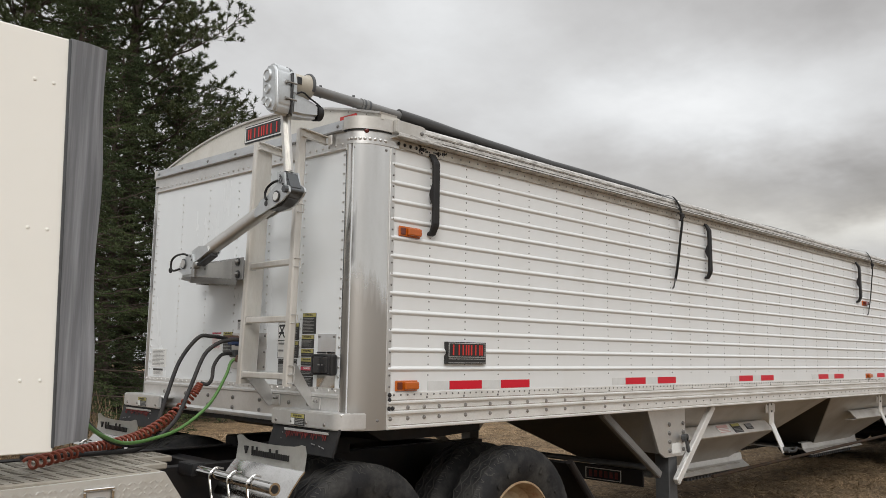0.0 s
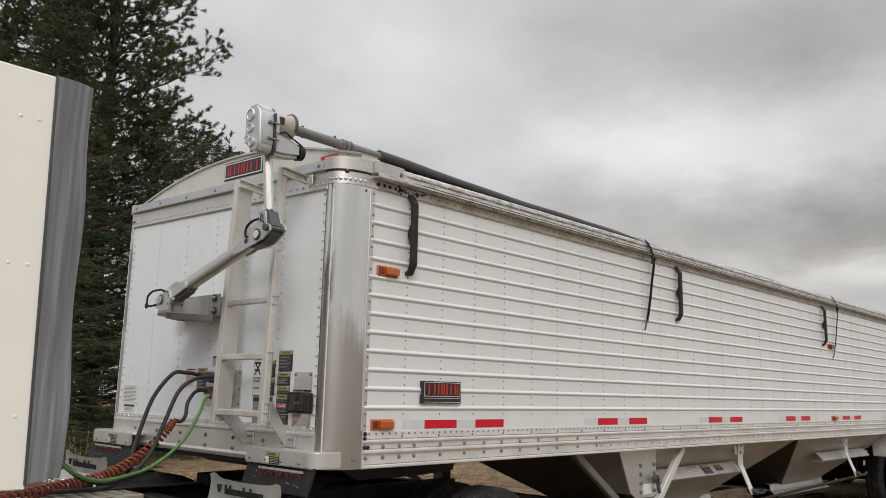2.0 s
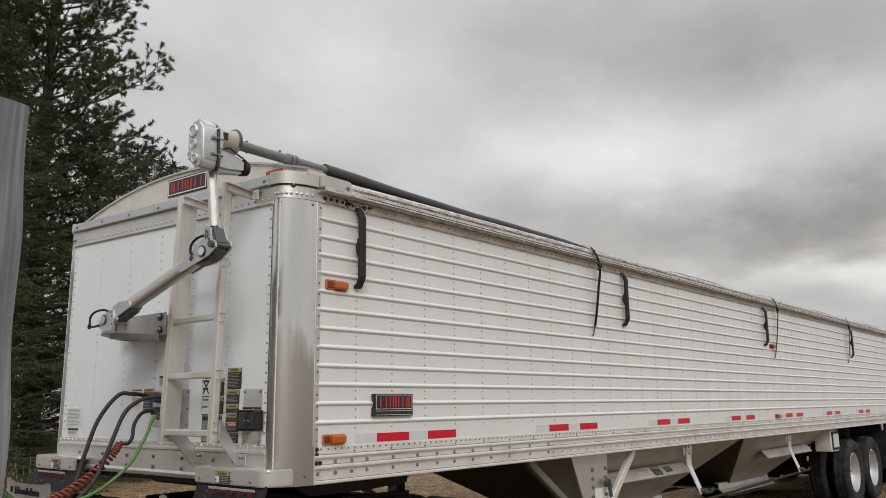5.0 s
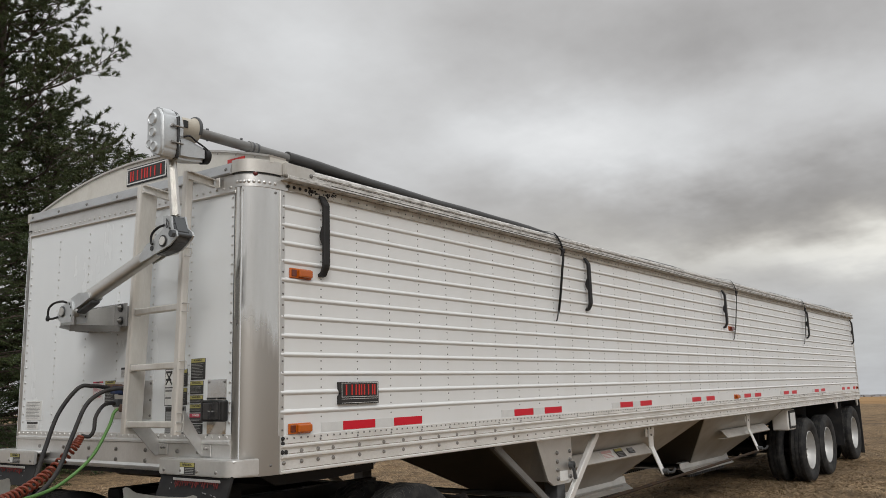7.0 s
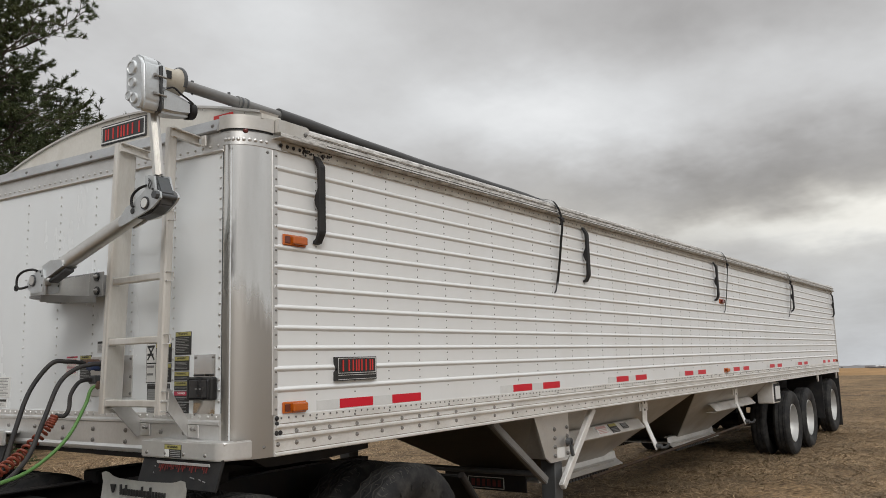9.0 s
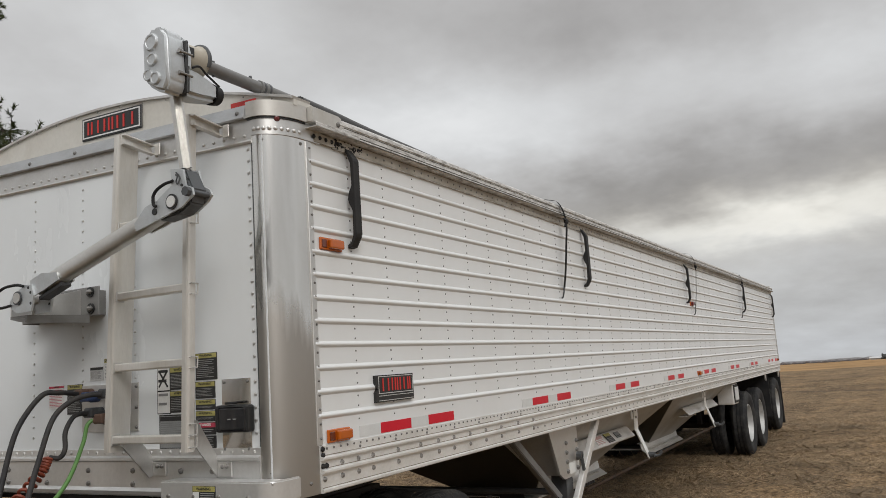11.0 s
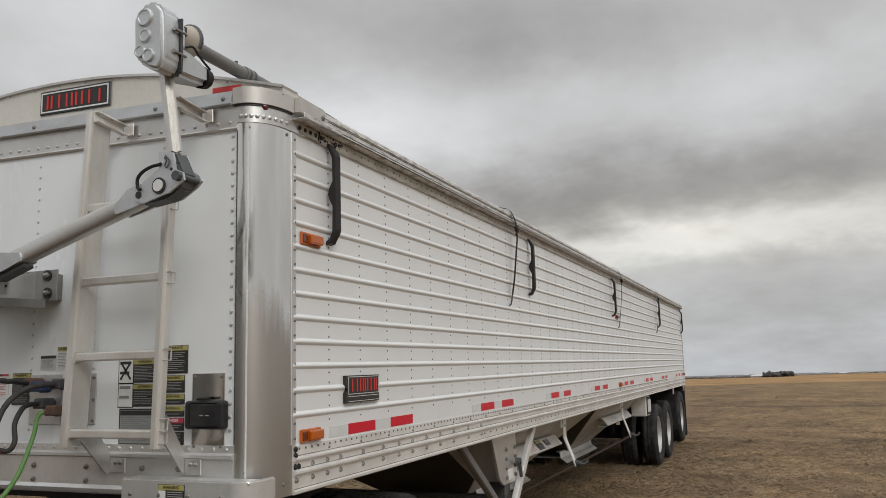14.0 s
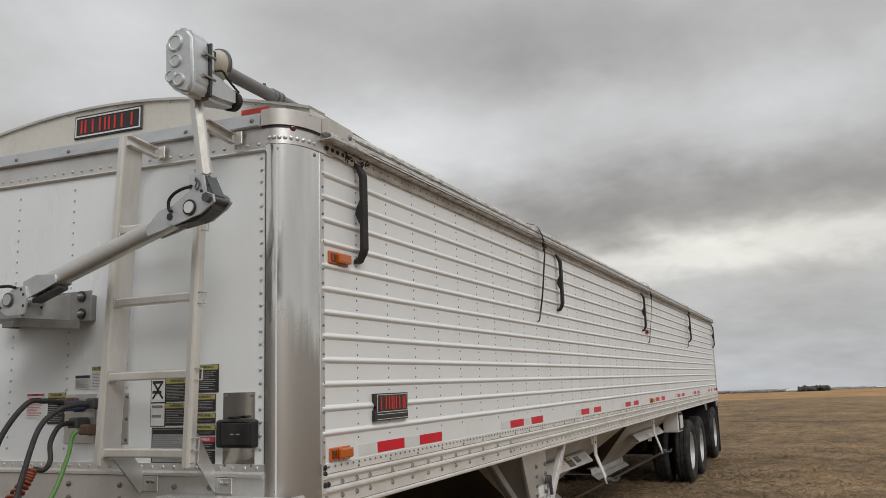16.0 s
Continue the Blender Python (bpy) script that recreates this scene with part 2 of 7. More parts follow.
TYRE = material("tyre_rubber", (0.017, 0.017, 0.018), 0.75, spec=0.25, var=0.7, scale=9, fine=70, bump=0.3, tone=(0.075, 0.072, 0.066), fine_var=0.25)
TYREDUST = material("tyre_dust", (0.075, 0.072, 0.067), 0.9, spec=0.1, var=0.9, scale=12, fine=80, bump=0, tone=(0.05, 0.05, 0.048))
BLKPAINT = material("black_chassis_paint", (0.010, 0.010, 0.011), 0.55, spec=0.3, var=0.5, scale=6, fine=60, bump=0.15, tone=(0.04, 0.028, 0.02))
DARKSTEEL = material("dark_steel", (0.10, 0.105, 0.11), 0.5, 0.5, var=0.5, scale=7, fine=80, bump=0.12, tone=(0.05, 0.045, 0.04))
HOPPERM = material("hopper_sheet", (0.50, 0.49, 0.46), 0.5, 0.35, var=0.6, scale=1.8, fine=40, bump=0.06, tone=(0.28, 0.25, 0.21))
TARP = material("black_vinyl_tarp", (0.036, 0.035, 0.034), 0.42, var=0.4, scale=5, fine=25, bump=0.4, tone=(0.075, 0.075, 0.075), stretch=(0.6, 2, 2))
CASTING = material("cast_aluminium", (0.56, 0.58, 0.59), 0.44, 0.65, var=0.45, scale=14, fine=120, bump=0.2, tone=(0.42, 0.42, 0.41))
GREYTUBE = material("galvanised_tube", (0.22, 0.22, 0.215), 0.55, 0.5, var=0.8, scale=9, fine=90, bump=0.1, tone=(0.18, 0.17, 0.16))
BEIGE = material("tan_plastic_coupler", (0.40, 0.365, 0.30), 0.5, var=0.4, scale=12, fine=90, bump=0.05, tone=(0.30, 0.26, 0.20))
RED = material("red_reflective_tape", (0.56, 0.012, 0.028), 0.35, spec=0.25, var=0.15, scale=12, fine=300, bump=0.02, tone=(0.40, 0.02, 0.03))
WHTAPE = material("white_reflective_tape", (0.615, 0.62, 0.61), 0.4, var=0.2, scale=12, fine=300, bump=0.02)
REDPAINT = material("red_badge_paint", (0.55, 0.03, 0.025), 0.45, var=0.3, scale=20, fine=120, bump=0.02, tone=(0.30, 0.03, 0.02))
SMOKED = material("smoked_plastic", (0.020, 0.020, 0.022), 0.16, var=0.4, scale=12, fine=90, bump=0.02, tone=(0.05, 0.05, 0.05))
BADGE = material("black_badge", (0.018, 0.018, 0.018), 0.4, var=0.3, scale=12, fine=90, bump=0.02)
SILVER = material("silver_trim", (0.72, 0.72, 0.70), 0.4, 0.3, var=0.2, scale=12, fine=80, bump=0)
AMBER = material("amber_lens", (0.45, 0.098, 0.006), 0.22, var=0.35, scale=25, fine=140, bump=0.2, tone=(0.55, 0.10, 0.01), coat=0.5)
DARKAMBER = material("dark_amber", (0.13, 0.022, 0.006), 0.2, var=0.4, scale=25, fine=140, bump=0.2, coat=0.5)
REDLENS = material("red_lens", (0.13, 0.010, 0.008), 0.22, var=0.3, scale=25, fine=140, bump=0.15, coat=0.5)
DECALW = material("white_decal", (0.72, 0.72, 0.70), 0.5, var=0.25, scale=12, fine=90, bump=0.02)
IDPLATE = material("etched_plate", (0.33, 0.34, 0.34), 0.45, 0.3, var=0.3, scale=12, fine=90, bump=0.02)
DECALPALE = material("faded_pink_print", (0.56, 0.36, 0.34), 0.5, var=0.3, scale=12, fine=90, bump=0.02)
DECALG = material("grey_decal", (0.52, 0.52, 0.51), 0.5, var=0.25, scale=12, fine=90, bump=0.02)
DECALK = material("black_decal", (0.025, 0.025, 0.025), 0.5, var=0.3, scale=15, fine=90, bump=0.02)
DECALY = material("yellow_decal", (0.40, 0.36, 0.12), 0.5, var=0.35, scale=15, fine=90, bump=0.02)
DECALP = material("red_decal", (0.50, 0.05, 0.09), 0.5, var=0.3, scale=15, fine=90, bump=0.02)
GREYBAR = material("grey_print", (0.22, 0.22, 0.22), 0.6, var=0.2, scale=15, fine=90, bump=0)
CREAM = material("cream_cab_paint", (0.87, 0.85, 0.79), 0.32, var=0.12, scale=1.2, fine=6, bump=0.02, tone=(0.66, 0.62, 0.54), fine_var=0.015, coat=0.2)
REFLECTGREY = material("reflection_grey", (0.24, 0.235, 0.225), 0.5, var=0.3, scale=2, fine=20, bump=0.05)
FLAPG = material("grey_fairing_rubber", (0.27, 0.273, 0.285), 0.36, var=1.0, scale=11, fine=45, bump=0.15, tone=(0.50, 0.505, 0.53), stretch=(3.0, 3.0, 0.10), fine_var=0.16)
PLATE = material("tread_plate_aluminium", (0.62, 0.61, 0.575), 0.36, 0.45, var=0.5, scale=5, fine=80, bump=0.08, tone=(0.40, 0.37, 0.31))
DECKSLOT = material("dark_slot", (0.085, 0.070, 0.052), 0.9, var=0.7, scale=20, fine=90, bump=0.1, tone=(0.20, 0.17, 0.13))
DECKM = material("dusty_deck", (0.30, 0.278, 0.235), 0.62, 0.3, var=0.8, scale=6, fine=70, bump=0.15, tone=(0.25, 0.21, 0.16))
LIPM = material("fender_lip", (0.64, 0.635, 0.60), 0.38, 0.25, var=0.5, scale=7, fine=60, bump=0.05, tone=(0.32, 0.30, 0.27))
CHROME = material("chrome_fender", (0.66, 0.65, 0.63), 0.14, 1.0, var=0.4, scale=6, fine=60, bump=0.03, tone=(0.42, 0.39, 0.35))
RIMALU = material("aluminium_rim", (0.52, 0.52, 0.51), 0.48, 0.6, var=0.3, scale=8, fine=70, bump=0.05, tone=(0.5, 0.48, 0.45))
RIMRUST = material("rusty_cream_rim", (0.38, 0.285, 0.17), 0.65, 0.1, var=1.0, scale=11, fine=60, bump=0.3, tone=(0.20, 0.085, 0.04))
HOSEG = material("grey_hose", (0.032, 0.031, 0.032), 0.6, var=0.5, scale=14, fine=150, bump=0.1, tone=(0.085, 0.072, 0.06), spec=0.3)
HOSEB = material("brown_hose_sleeve", (0.12, 0.07, 0.05), 0.6, var=0.4, scale=20, fine=150, bump=0.1)
GREEN = material("green_cable", (0.11, 0.235, 0.065), 0.45, var=0.3, scale=20, fine=150, bump=0.05, tone=(0.08, 0.25, 0.05))
COILR = material("red_coil_hose", (0.28, 0.062, 0.032), 0.45, var=0.45, scale=20, fine=150, bump=0.08, tone=(0.17, 0.05, 0.03))
BLUEM = material("blue_gladhand", (0.03, 0.05, 0.12), 0.5, var=0.3, scale=20, fine=150, bump=0.05)
BARK = material("pine_bark", (0.062, 0.044, 0.034), 0.9, var=0.7, scale=3, fine=22, bump=0.9, tone=(0.055, 0.042, 0.035), stretch=(1, 1, 0.35))
NEEDLE = material("pine_needles", (0.070, 0.088, 0.041), 0.7, spec=0.12, var=0.7, scale=0.9, fine=9, bump=0, tone=(0.092, 0.097, 0.042), island=0.4, fine_var=0.25)
SPRUCE = material("spruce_needles", (0.042, 0.058, 0.027), 0.7, spec=0.12, var=0.8, scale=0.9, fine=9, bump=0, tone=(0.095, 0.115, 0.046), island=0.4, fine_var=0.25)
STRAW = material("straw", (0.30, 0.212, 0.122), 0.8, var=1.0, scale=0.7, fine=14, bump=0, tone=(0.10, 0.074, 0.048), island=0.55, fine_var=0.2)
DRYGRASS = material("dry_grass", (0.30, 0.215, 0.13), 0.8, var=0.7, scale=2, fine=14, bump=0, tone=(0.20, 0.12, 0.06), island=0.45, fine_var=0.2)
# distance haze is put into the colours of the hills and treelines
HILLS = material("hazy_hills", (0.34, 0.355, 0.38), 0.9, var=0.5, scale=0.02, fine=0.2, bump=0, tone=(0.27, 0.28, 0.30), island=0.15)
FARWOOD = material("far_woods", (0.145, 0.135, 0.140), 0.9, var=0.6, scale=0.05, fine=0.4, bump=0, tone=(0.13, 0.115, 0.11), island=0.25)
GROVE = material("grove_trees", (0.045, 0.046, 0.046), 0.9, var=0.6, scale=0.05, fine=0.4, bump=0, tone=(0.075, 0.07, 0.068), island=0.3)
FARSHED = material("far_shed", (0.45, 0.45, 0.45), 0.7, var=0.3, scale=0.1, fine=1, bump=0)


def field_material():
    m = bpy.data.materials.new("stubble_field")
    m.use_nodes = True
    t = m.node_tree
    p = t.nodes["Principled BSDF"]
    co = t.nodes.new("ShaderNodeTexCoord")

    def noise_at(scale, stretch, detail=5, rough=0.6):
        mp = t.nodes.new("ShaderNodeMapping")
        mp.inputs["Scale"].default_value = stretch
        mp.inputs["Rotation"].default_value = (0, 0, radians(12))
        n = t.nodes.new("ShaderNodeTexNoise")
        n.inputs["Scale"].default_value, n.inputs["Detail"].default_value, n.inputs["Roughness"].default_value = scale, detail, rough
        t.links.new(co.outputs["Object"], mp.inputs[0])
        t.links.new(mp.outputs[0], n.inputs["Vector"])
        return n.outputs[0]

    def ramp(src, stops):
        r = t.nodes.new("ShaderNodeValToRGB")
        while len(r.color_ramp.elements) < len(stops):
            r.color_ramp.elements.new(0.5)
        for e, (pos, col) in zip(r.color_ramp.elements, stops):
            e.position, e.color = pos, (*col, 1)
        t.links.new(src, r.inputs[0])
        return r.outputs[0]

    def blend(kind, fac, a, b):
        x = t.nodes.new("ShaderNodeMix")
        x.data_type, x.blend_type = "RGBA", kind
        x.inputs[0].default_value = fac
        t.links.new(a, x.inputs[6])
        t.links.new(b, x.inputs[7])
        return x.outputs[2]

    litter = ramp(noise_at(16, (1, 1, 1), 8, 0.7), [(0.34, (0.045, 0.033, 0.023)), (0.50, (0.215, 0.152, 0.095)), (0.66, (0.40, 0.295, 0.185))])
    patches = ramp(noise_at(0.22, (1, 2.6, 1), 4), [(0.34, (0.55, 0.54, 0.53)), (0.55, (0.98, 0.97, 0.95)), (0.72, (1.20, 1.13, 1.02))])
    wide = ramp(noise_at(0.018, (1, 4, 1), 4), [(0.35, (0.82, 0.82, 0.80)), (0.65, (1.12, 1.08, 1.0))])
    drills = ramp(noise_at(1.1, (1, 0.10, 1), 6, 0.7), [(0.36, (0.84, 0.83, 0.82)), (0.62, (1.12, 1.11, 1.09))])
    clumps = ramp(noise_at(2.4, (1, 1.3, 1), 7, 0.75), [(0.38, (0.48, 0.46, 0.44)), (0.52, (1.0, 1.0, 1.0)), (0.66, (1.38, 1.33, 1.24))])
    litter = blend("MULTIPLY", 0.9, litter, clumps)
    col = blend("MULTIPLY", 0.8, blend("MULTIPLY", 1.0, blend("MULTIPLY", 0.85, litter, patches), wide), drills)
    # a second, golden field begins past a ragged boundary
    sep = t.nodes.new("ShaderNodeSeparateXYZ")
    t.links.new(co.outputs["Object"], sep.inputs[0])
    edge = t.nodes.new("ShaderNodeMath")
    edge.operation = "MULTIPLY_ADD"
    edge.inputs[1].default_value = 40.0
    t.links.new(noise_at(0.03, (1, 1, 1), 4), edge.inputs[0])
    t.links.new(sep.outputs[0], edge.inputs[2])
    beyond = t.nodes.new("ShaderNodeMapRange")
    beyond.inputs["From Min"].default_value, beyond.inputs["From Max"].default_value = 138.0, 146.0
    t.links.new(edge.outputs[0], beyond.inputs[0])
    gold = ramp(noise_at(0.02, (1, 5, 1), 5), [(0.35, (0.22, 0.130, 0.058)), (0.65, (0.33, 0.205, 0.098))])
    two = t.nodes.new("ShaderNodeMix")
    two.data_type = "RGBA"
    t.links.new(beyond.outputs[0], two.inputs[0])
    t.links.new(col, two.inputs[6])
    t.links.new(gold, two.inputs[7])
    # a ragged strip of bare dark soil across the stubble
    off = t.nodes.new("ShaderNodeMath")
    off.operation = "MULTIPLY_ADD"
    off.inputs[1].default_value = 7.0
    t.links.new(noise_at(0.16, (1, 1, 1), 5, 0.7), off.inputs[0])
    t.links.new(sep.outputs[0], off.inputs[2])
    away = t.nodes.new("ShaderNodeMath")
    away.operation = "SUBTRACT"
    away.inputs[1].default_value = 34.0
    t.links.new(off.outputs[0], away.inputs[0])
    size = t.nodes.new("ShaderNodeMath")
    size.operation = "ABSOLUTE"
    t.links.new(away.outputs[0], size.inputs[0])
    strip = t.nodes.new("ShaderNodeMapRange")
    strip.inputs["From Min"].default_value, strip.inputs["From Max"].default_value = 1.1, 0.3
    strip.inputs["To Max"].default_value = 0.75
    t.links.new(size.outputs[0], strip.inputs[0])
    soil = t.nodes.new("ShaderNodeMix")
    soil.data_type = "RGBA"
    soil.inputs[7].default_value = (0.075, 0.054, 0.038, 1)
    t.links.new(strip.outputs[0], soil.inputs[0])
    t.links.new(two.outputs[2], soil.inputs[6])
    t.links.new(soil.outputs[2], p.inputs["Base Color"])
    p.inputs["Roughness"].default_value = 0.95
    p.inputs["Specular IOR Level"].default_value = 0.15
    b = t.nodes.new("ShaderNodeBump")
    b.inputs["Strength"].default_value, b.inputs["Distance"].default_value = 0.9, 0.04
    t.links.new(noise_at(9, (1, 1, 1), 7, 0.7), b.inputs["Height"])
    t.links.new(b.outputs[0], p.inputs["Normal"])
    return m


FIELD = field_material()


# ---- mesh helpers ----
def part(name, bm, mat, parent=None, label="", smooth=False, **tags):
    """Links a bmesh as one mesh object, under a thing or a part."""
    me = bpy.data.meshes.new(name)
    bm.normal_update()
    bm.to_mesh(me)
    bm.free()
    me.materials.append(mat)
    if smooth:
        me.shade_smooth()
        me.set_sharp_from_angle(angle=radians(38))
    ob = new(name, me)
    if parent is not None:
        ob.parent = parent
    return tagged(ob, label, **tags)


def thing(name, label, category, at=(0, 0, 0), group="", kind=""):
    ob = new(name)
    ob.empty_display_size = 0.2
    ob.location = at
    return tagged(ob, label, category, group, kind)


def mesh():
    return bmesh.new()


def bx(bm, x0, x1, y0, y1, z0, z1, bev=0.0, seg=1):
    g = bmesh.ops.create_cube(bm, size=1.0)
    bmesh.ops.transform(bm, matrix=Matrix.LocRotScale(((x0 + x1) / 2, (y0 + y1) / 2, (z0 + z1) / 2), None, (abs(x1 - x0), abs(y1 - y0), abs(z1 - z0))), verts=g["verts"])
    if bev:
        es = list({e for v in g["verts"] for e in v.link_edges})
        bmesh.ops.bevel(bm, geom=es, offset=bev, segments=seg, affect="EDGES", profile=0.5)
    return bm


def obox(bm, p, q, wide, deep, side=(0, 1, 0), bev=0.0):
    """A bar from p to q; wide along side, deep across it."""
    p, q = Vector(p), Vector(q)
    ax = (q - p).normalized()
    s = Vector(side)
    s = (s - ax * s.dot(ax)).normalized()
    d = ax.cross(s)
    g = bmesh.ops.create_cube(bm, size=1.0)
    m = Matrix((s * wide, d * deep, ax * (q - p).length)).transposed().to_4x4()
    m.translation = (p + q) / 2
    bmesh.ops.transform(bm, matrix=m, verts=g["verts"])
    if bev:
        es = list({e for v in g["verts"] for e in v.link_edges})
        bmesh.ops.bevel(bm, geom=es, offset=bev, segments=2, affect="EDGES")
    return bm


def cyl(bm, p, q, r, n=16, r2=None, caps=True):
    p, q = Vector(p), Vector(q)
    m = Matrix.Translation((p + q) / 2) @ (q - p).to_track_quat("Z", "Y").to_matrix().to_4x4()
    bmesh.ops.create_cone(bm, cap_ends=caps, segments=n, radius1=r, radius2=r if r2 is None else r2, depth=(q - p).length, matrix=m)
    return bm


def prism(bm, pts, axis, a, b):
    """A polygon extruded along an axis from a to b. pts hold the two other coordinates, in order."""
    def put(u, v, w):
        return {"x": (w, u, v), "y": (u, w, v), "z": (u, v, w)}[axis]
    lo = [bm.verts.new(put(u, v, a)) for u, v in pts]
    hi = [bm.verts.new(put(u, v, b)) for u, v in pts]
    n = len(pts)
    fs = [bm.faces.new(lo), bm.faces.new(list(reversed(hi)))]
    for i in range(n):
        fs.append(bm.faces.new((lo[i], hi[i], hi[(i + 1) % n], lo[(i + 1) % n])))
    bmesh.ops.recalc_face_normals(bm, faces=fs)
    return bm


def sheet(bm, line, axis, a, b, thick, steps=1):
    """A bent sheet: an open line of two coordinates, given thickness, run along an axis."""
    n = len(line)
    nor = []
    for i in range(n):
        u0, v0 = line[max(i - 1, 0)]
        u1, v1 = line[min(i + 1, n - 1)]
        le = math.hypot(u1 - u0, v1 - v0) or 1
        nor.append((-(v1 - v0) / le, (u1 - u0) / le))
    ring = list(line) + [(line[i][0] + nor[i][0] * thick, line[i][1] + nor[i][1] * thick) for i in reversed(range(n))]
    def put(u, v, w):
        return {"x": (w, u, v), "y": (u, w, v), "z": (u, v, w)}[axis]
    rows = [[bm.verts.new(put(u, v, a + (b - a) * k / steps)) for u, v in ring] for k in range(steps + 1)]
    fs = []
    m = len(ring)
    for k in range(steps):
        for i in range(m):
            fs.append(bm.faces.new((rows[k][i], rows[k + 1][i], rows[k + 1][(i + 1) % m], rows[k][(i + 1) % m])))
    for row in (rows[0], rows[-1]):
        for i in range(n - 1):
            fs.append(bm.faces.new((row[i], row[i + 1], row[m - 2 - i], row[m - 1 - i])))
    bmesh.ops.recalc_face_normals(bm, faces=fs)
    return bm


def smooth_path(pts, per=8):
    """A Catmull-Rom curve through points."""
    ps = [Vector(p) for p in pts]
    ps = [2 * ps[0] - ps[1]] + ps + [2 * ps[-1] - ps[-2]]
    out = []
    for i in range(1, len(ps) - 2):
        for k in range(per):
            t = k / per
            a, b, c, d = ps[i - 1], ps[i], ps[i + 1], ps[i + 2]
            out.append(0.5 * (2 * b + (c - a) * t + (2 * a - 5 * b + 4 * c - d) * t * t + (3 * b - a - 3 * c + d) * t ** 3))
    return out + [ps[-2]]


def tube(bm, pts, r, n=8):
    """A round tube along points; r may be a list."""
    pts = [Vector(p) for p in pts]
    rs = r if isinstance(r, (list, tuple)) else [r] * len(pts)
    rows, s = [], None
    for i, p in enumerate(pts):
        t = (pts[min(i + 1, len(pts) - 1)] - pts[max(i - 1, 0)]).normalized()
        s = (t.orthogonal() if s is None else s - t * s.dot(t)).normalized()
        d = t.cross(s)
        rows.append([bm.verts.new(p + rs[i] * (math.cos(2 * math.pi * k / n) * s + math.sin(2 * math.pi * k / n) * d)) for k in range(n)])
    for a, b in zip(rows, rows[1:]):
        for k in range(n):
            bm.faces.new((a[k], a[(k + 1) % n], b[(k + 1) % n], b[k]))
    bm.faces.new(list(reversed(rows[0])))
    bm.faces.new(rows[-1])
    return bm


def lathe(bm, profile, centre, n=40, closed=False):
    """Turns a profile of (radius, offset along y) round the y axis through centre."""
    cx, cy, cz = centre
    rows = []
    for r, o in profile:
        rows.append([bm.verts.new((cx + r * math.cos(2 * math.pi * k / n), cy + o, cz + r * math.sin(2 * math.pi * k / n))) for k in range(n)])
    pairs = list(zip(rows, rows[1:])) + ([(rows[-1], rows[0])] if closed else [])
    fs = []
    for a, b in pairs:
        for k in range(n):
            fs.append(bm.faces.new((a[k], b[k], b[(k + 1) % n], a[(k + 1) % n])))
    bmesh.ops.recalc_face_normals(bm, faces=fs)
    return bm


def dome(bm, at, normal, r, h, n=6):
    """A rivet or bolt head."""
    at, nv = Vector(at), Vector(normal).normalized()
    s = nv.orthogonal().normalized()
    d = nv.cross(s)
    rows = []
    for rr, hh in ((1.0, 0.0), (0.75, 0.65)):
        rows.append([bm.verts.new(at + nv * h * hh + r * rr * (math.cos(2 * math.pi * k / n) * s + math.sin(2 * math.pi * k / n) * d)) for k in range(n)])
    top = bm.verts.new(at + nv * h)
    for k in range(n):
        bm.faces.new((rows[0][k], rows[0][(k + 1) % n], rows[1][(k + 1) % n], rows[1][k]))
        bm.faces.new((rows[1][k], rows[1][(k + 1) % n], top))
    return bm


def bevel_edges(bm, offset, seg=2):
    bmesh.ops.bevel(bm, geom=[e for e in bm.edges if e.is_manifold and e.calc_face_angle(0) > 0.3], offset=offset, segments=seg, affect="EDGES")
    return bm


# ---- ground ----
def ground_height(x, y):
    """Level round the trailer, then falling gently away along the field."""
    far = max(0.0, math.hypot(x - 4, y) - 17)
    fall = 0.0205 * far * (1 - math.exp(-far / 30)) * max(0.25, min(1.0, 0.6 + 0.5 * x / (abs(x) + abs(y) + 1)))
    fall *= 1 - 0.12 * max(0.0, min(1.0, (4.5 - math.degrees(math.atan2(y + 2, x + 3))) / 9.0)) if x > 0 else 1.0
    rise = 0.08 * math.exp(-((x - 14.9) / 0.9) ** 2 - ((y - 1.3) / 3.0) ** 2)
    soft = 0.05 * noise.noise((x * 0.25, y * 0.25, 0)) if far < 400 else 0.0
    near = min(1.0, far / 6)
    return -fall + rise + soft * near + 3.0 * noise.noise((x * 0.0016, y * 0.0016, 3)) * min(1.0, far / 600)


def ground():
    bm = mesh()
    steps = [0.0]
    d = 0.7
    while steps[-1] < 4200:
        steps.append(steps[-1] + d)
        d = max(0.7, steps[-1] * 0.07)
    line = [-v for v in reversed(steps[1:])] + steps
    rows = [[bm.verts.new((x + 6, y, ground_height(x + 6, y))) for x in line] for y in line]
    for a, b in zip(rows, rows[1:]):
        for i in range(len(line) - 1):
            bm.faces.new((a[i], a[i + 1], b[i + 1], b[i]))
    part("ground", bm, FIELD, None, "harvested stubble field of tan straw and brown soil", True, category="field", kind="structure")


ground()

# ---- the hopper trailer ----
W, LEN, NOSE = 2.59, 15.24, -0.20
Z0, Z1, ZR, ZT = 1.22, 1.40, 2.785, 2.93
trailer = thing("hopper_trailer", "long white aluminium grain hopper trailer parked on a stubble field", "trailer")


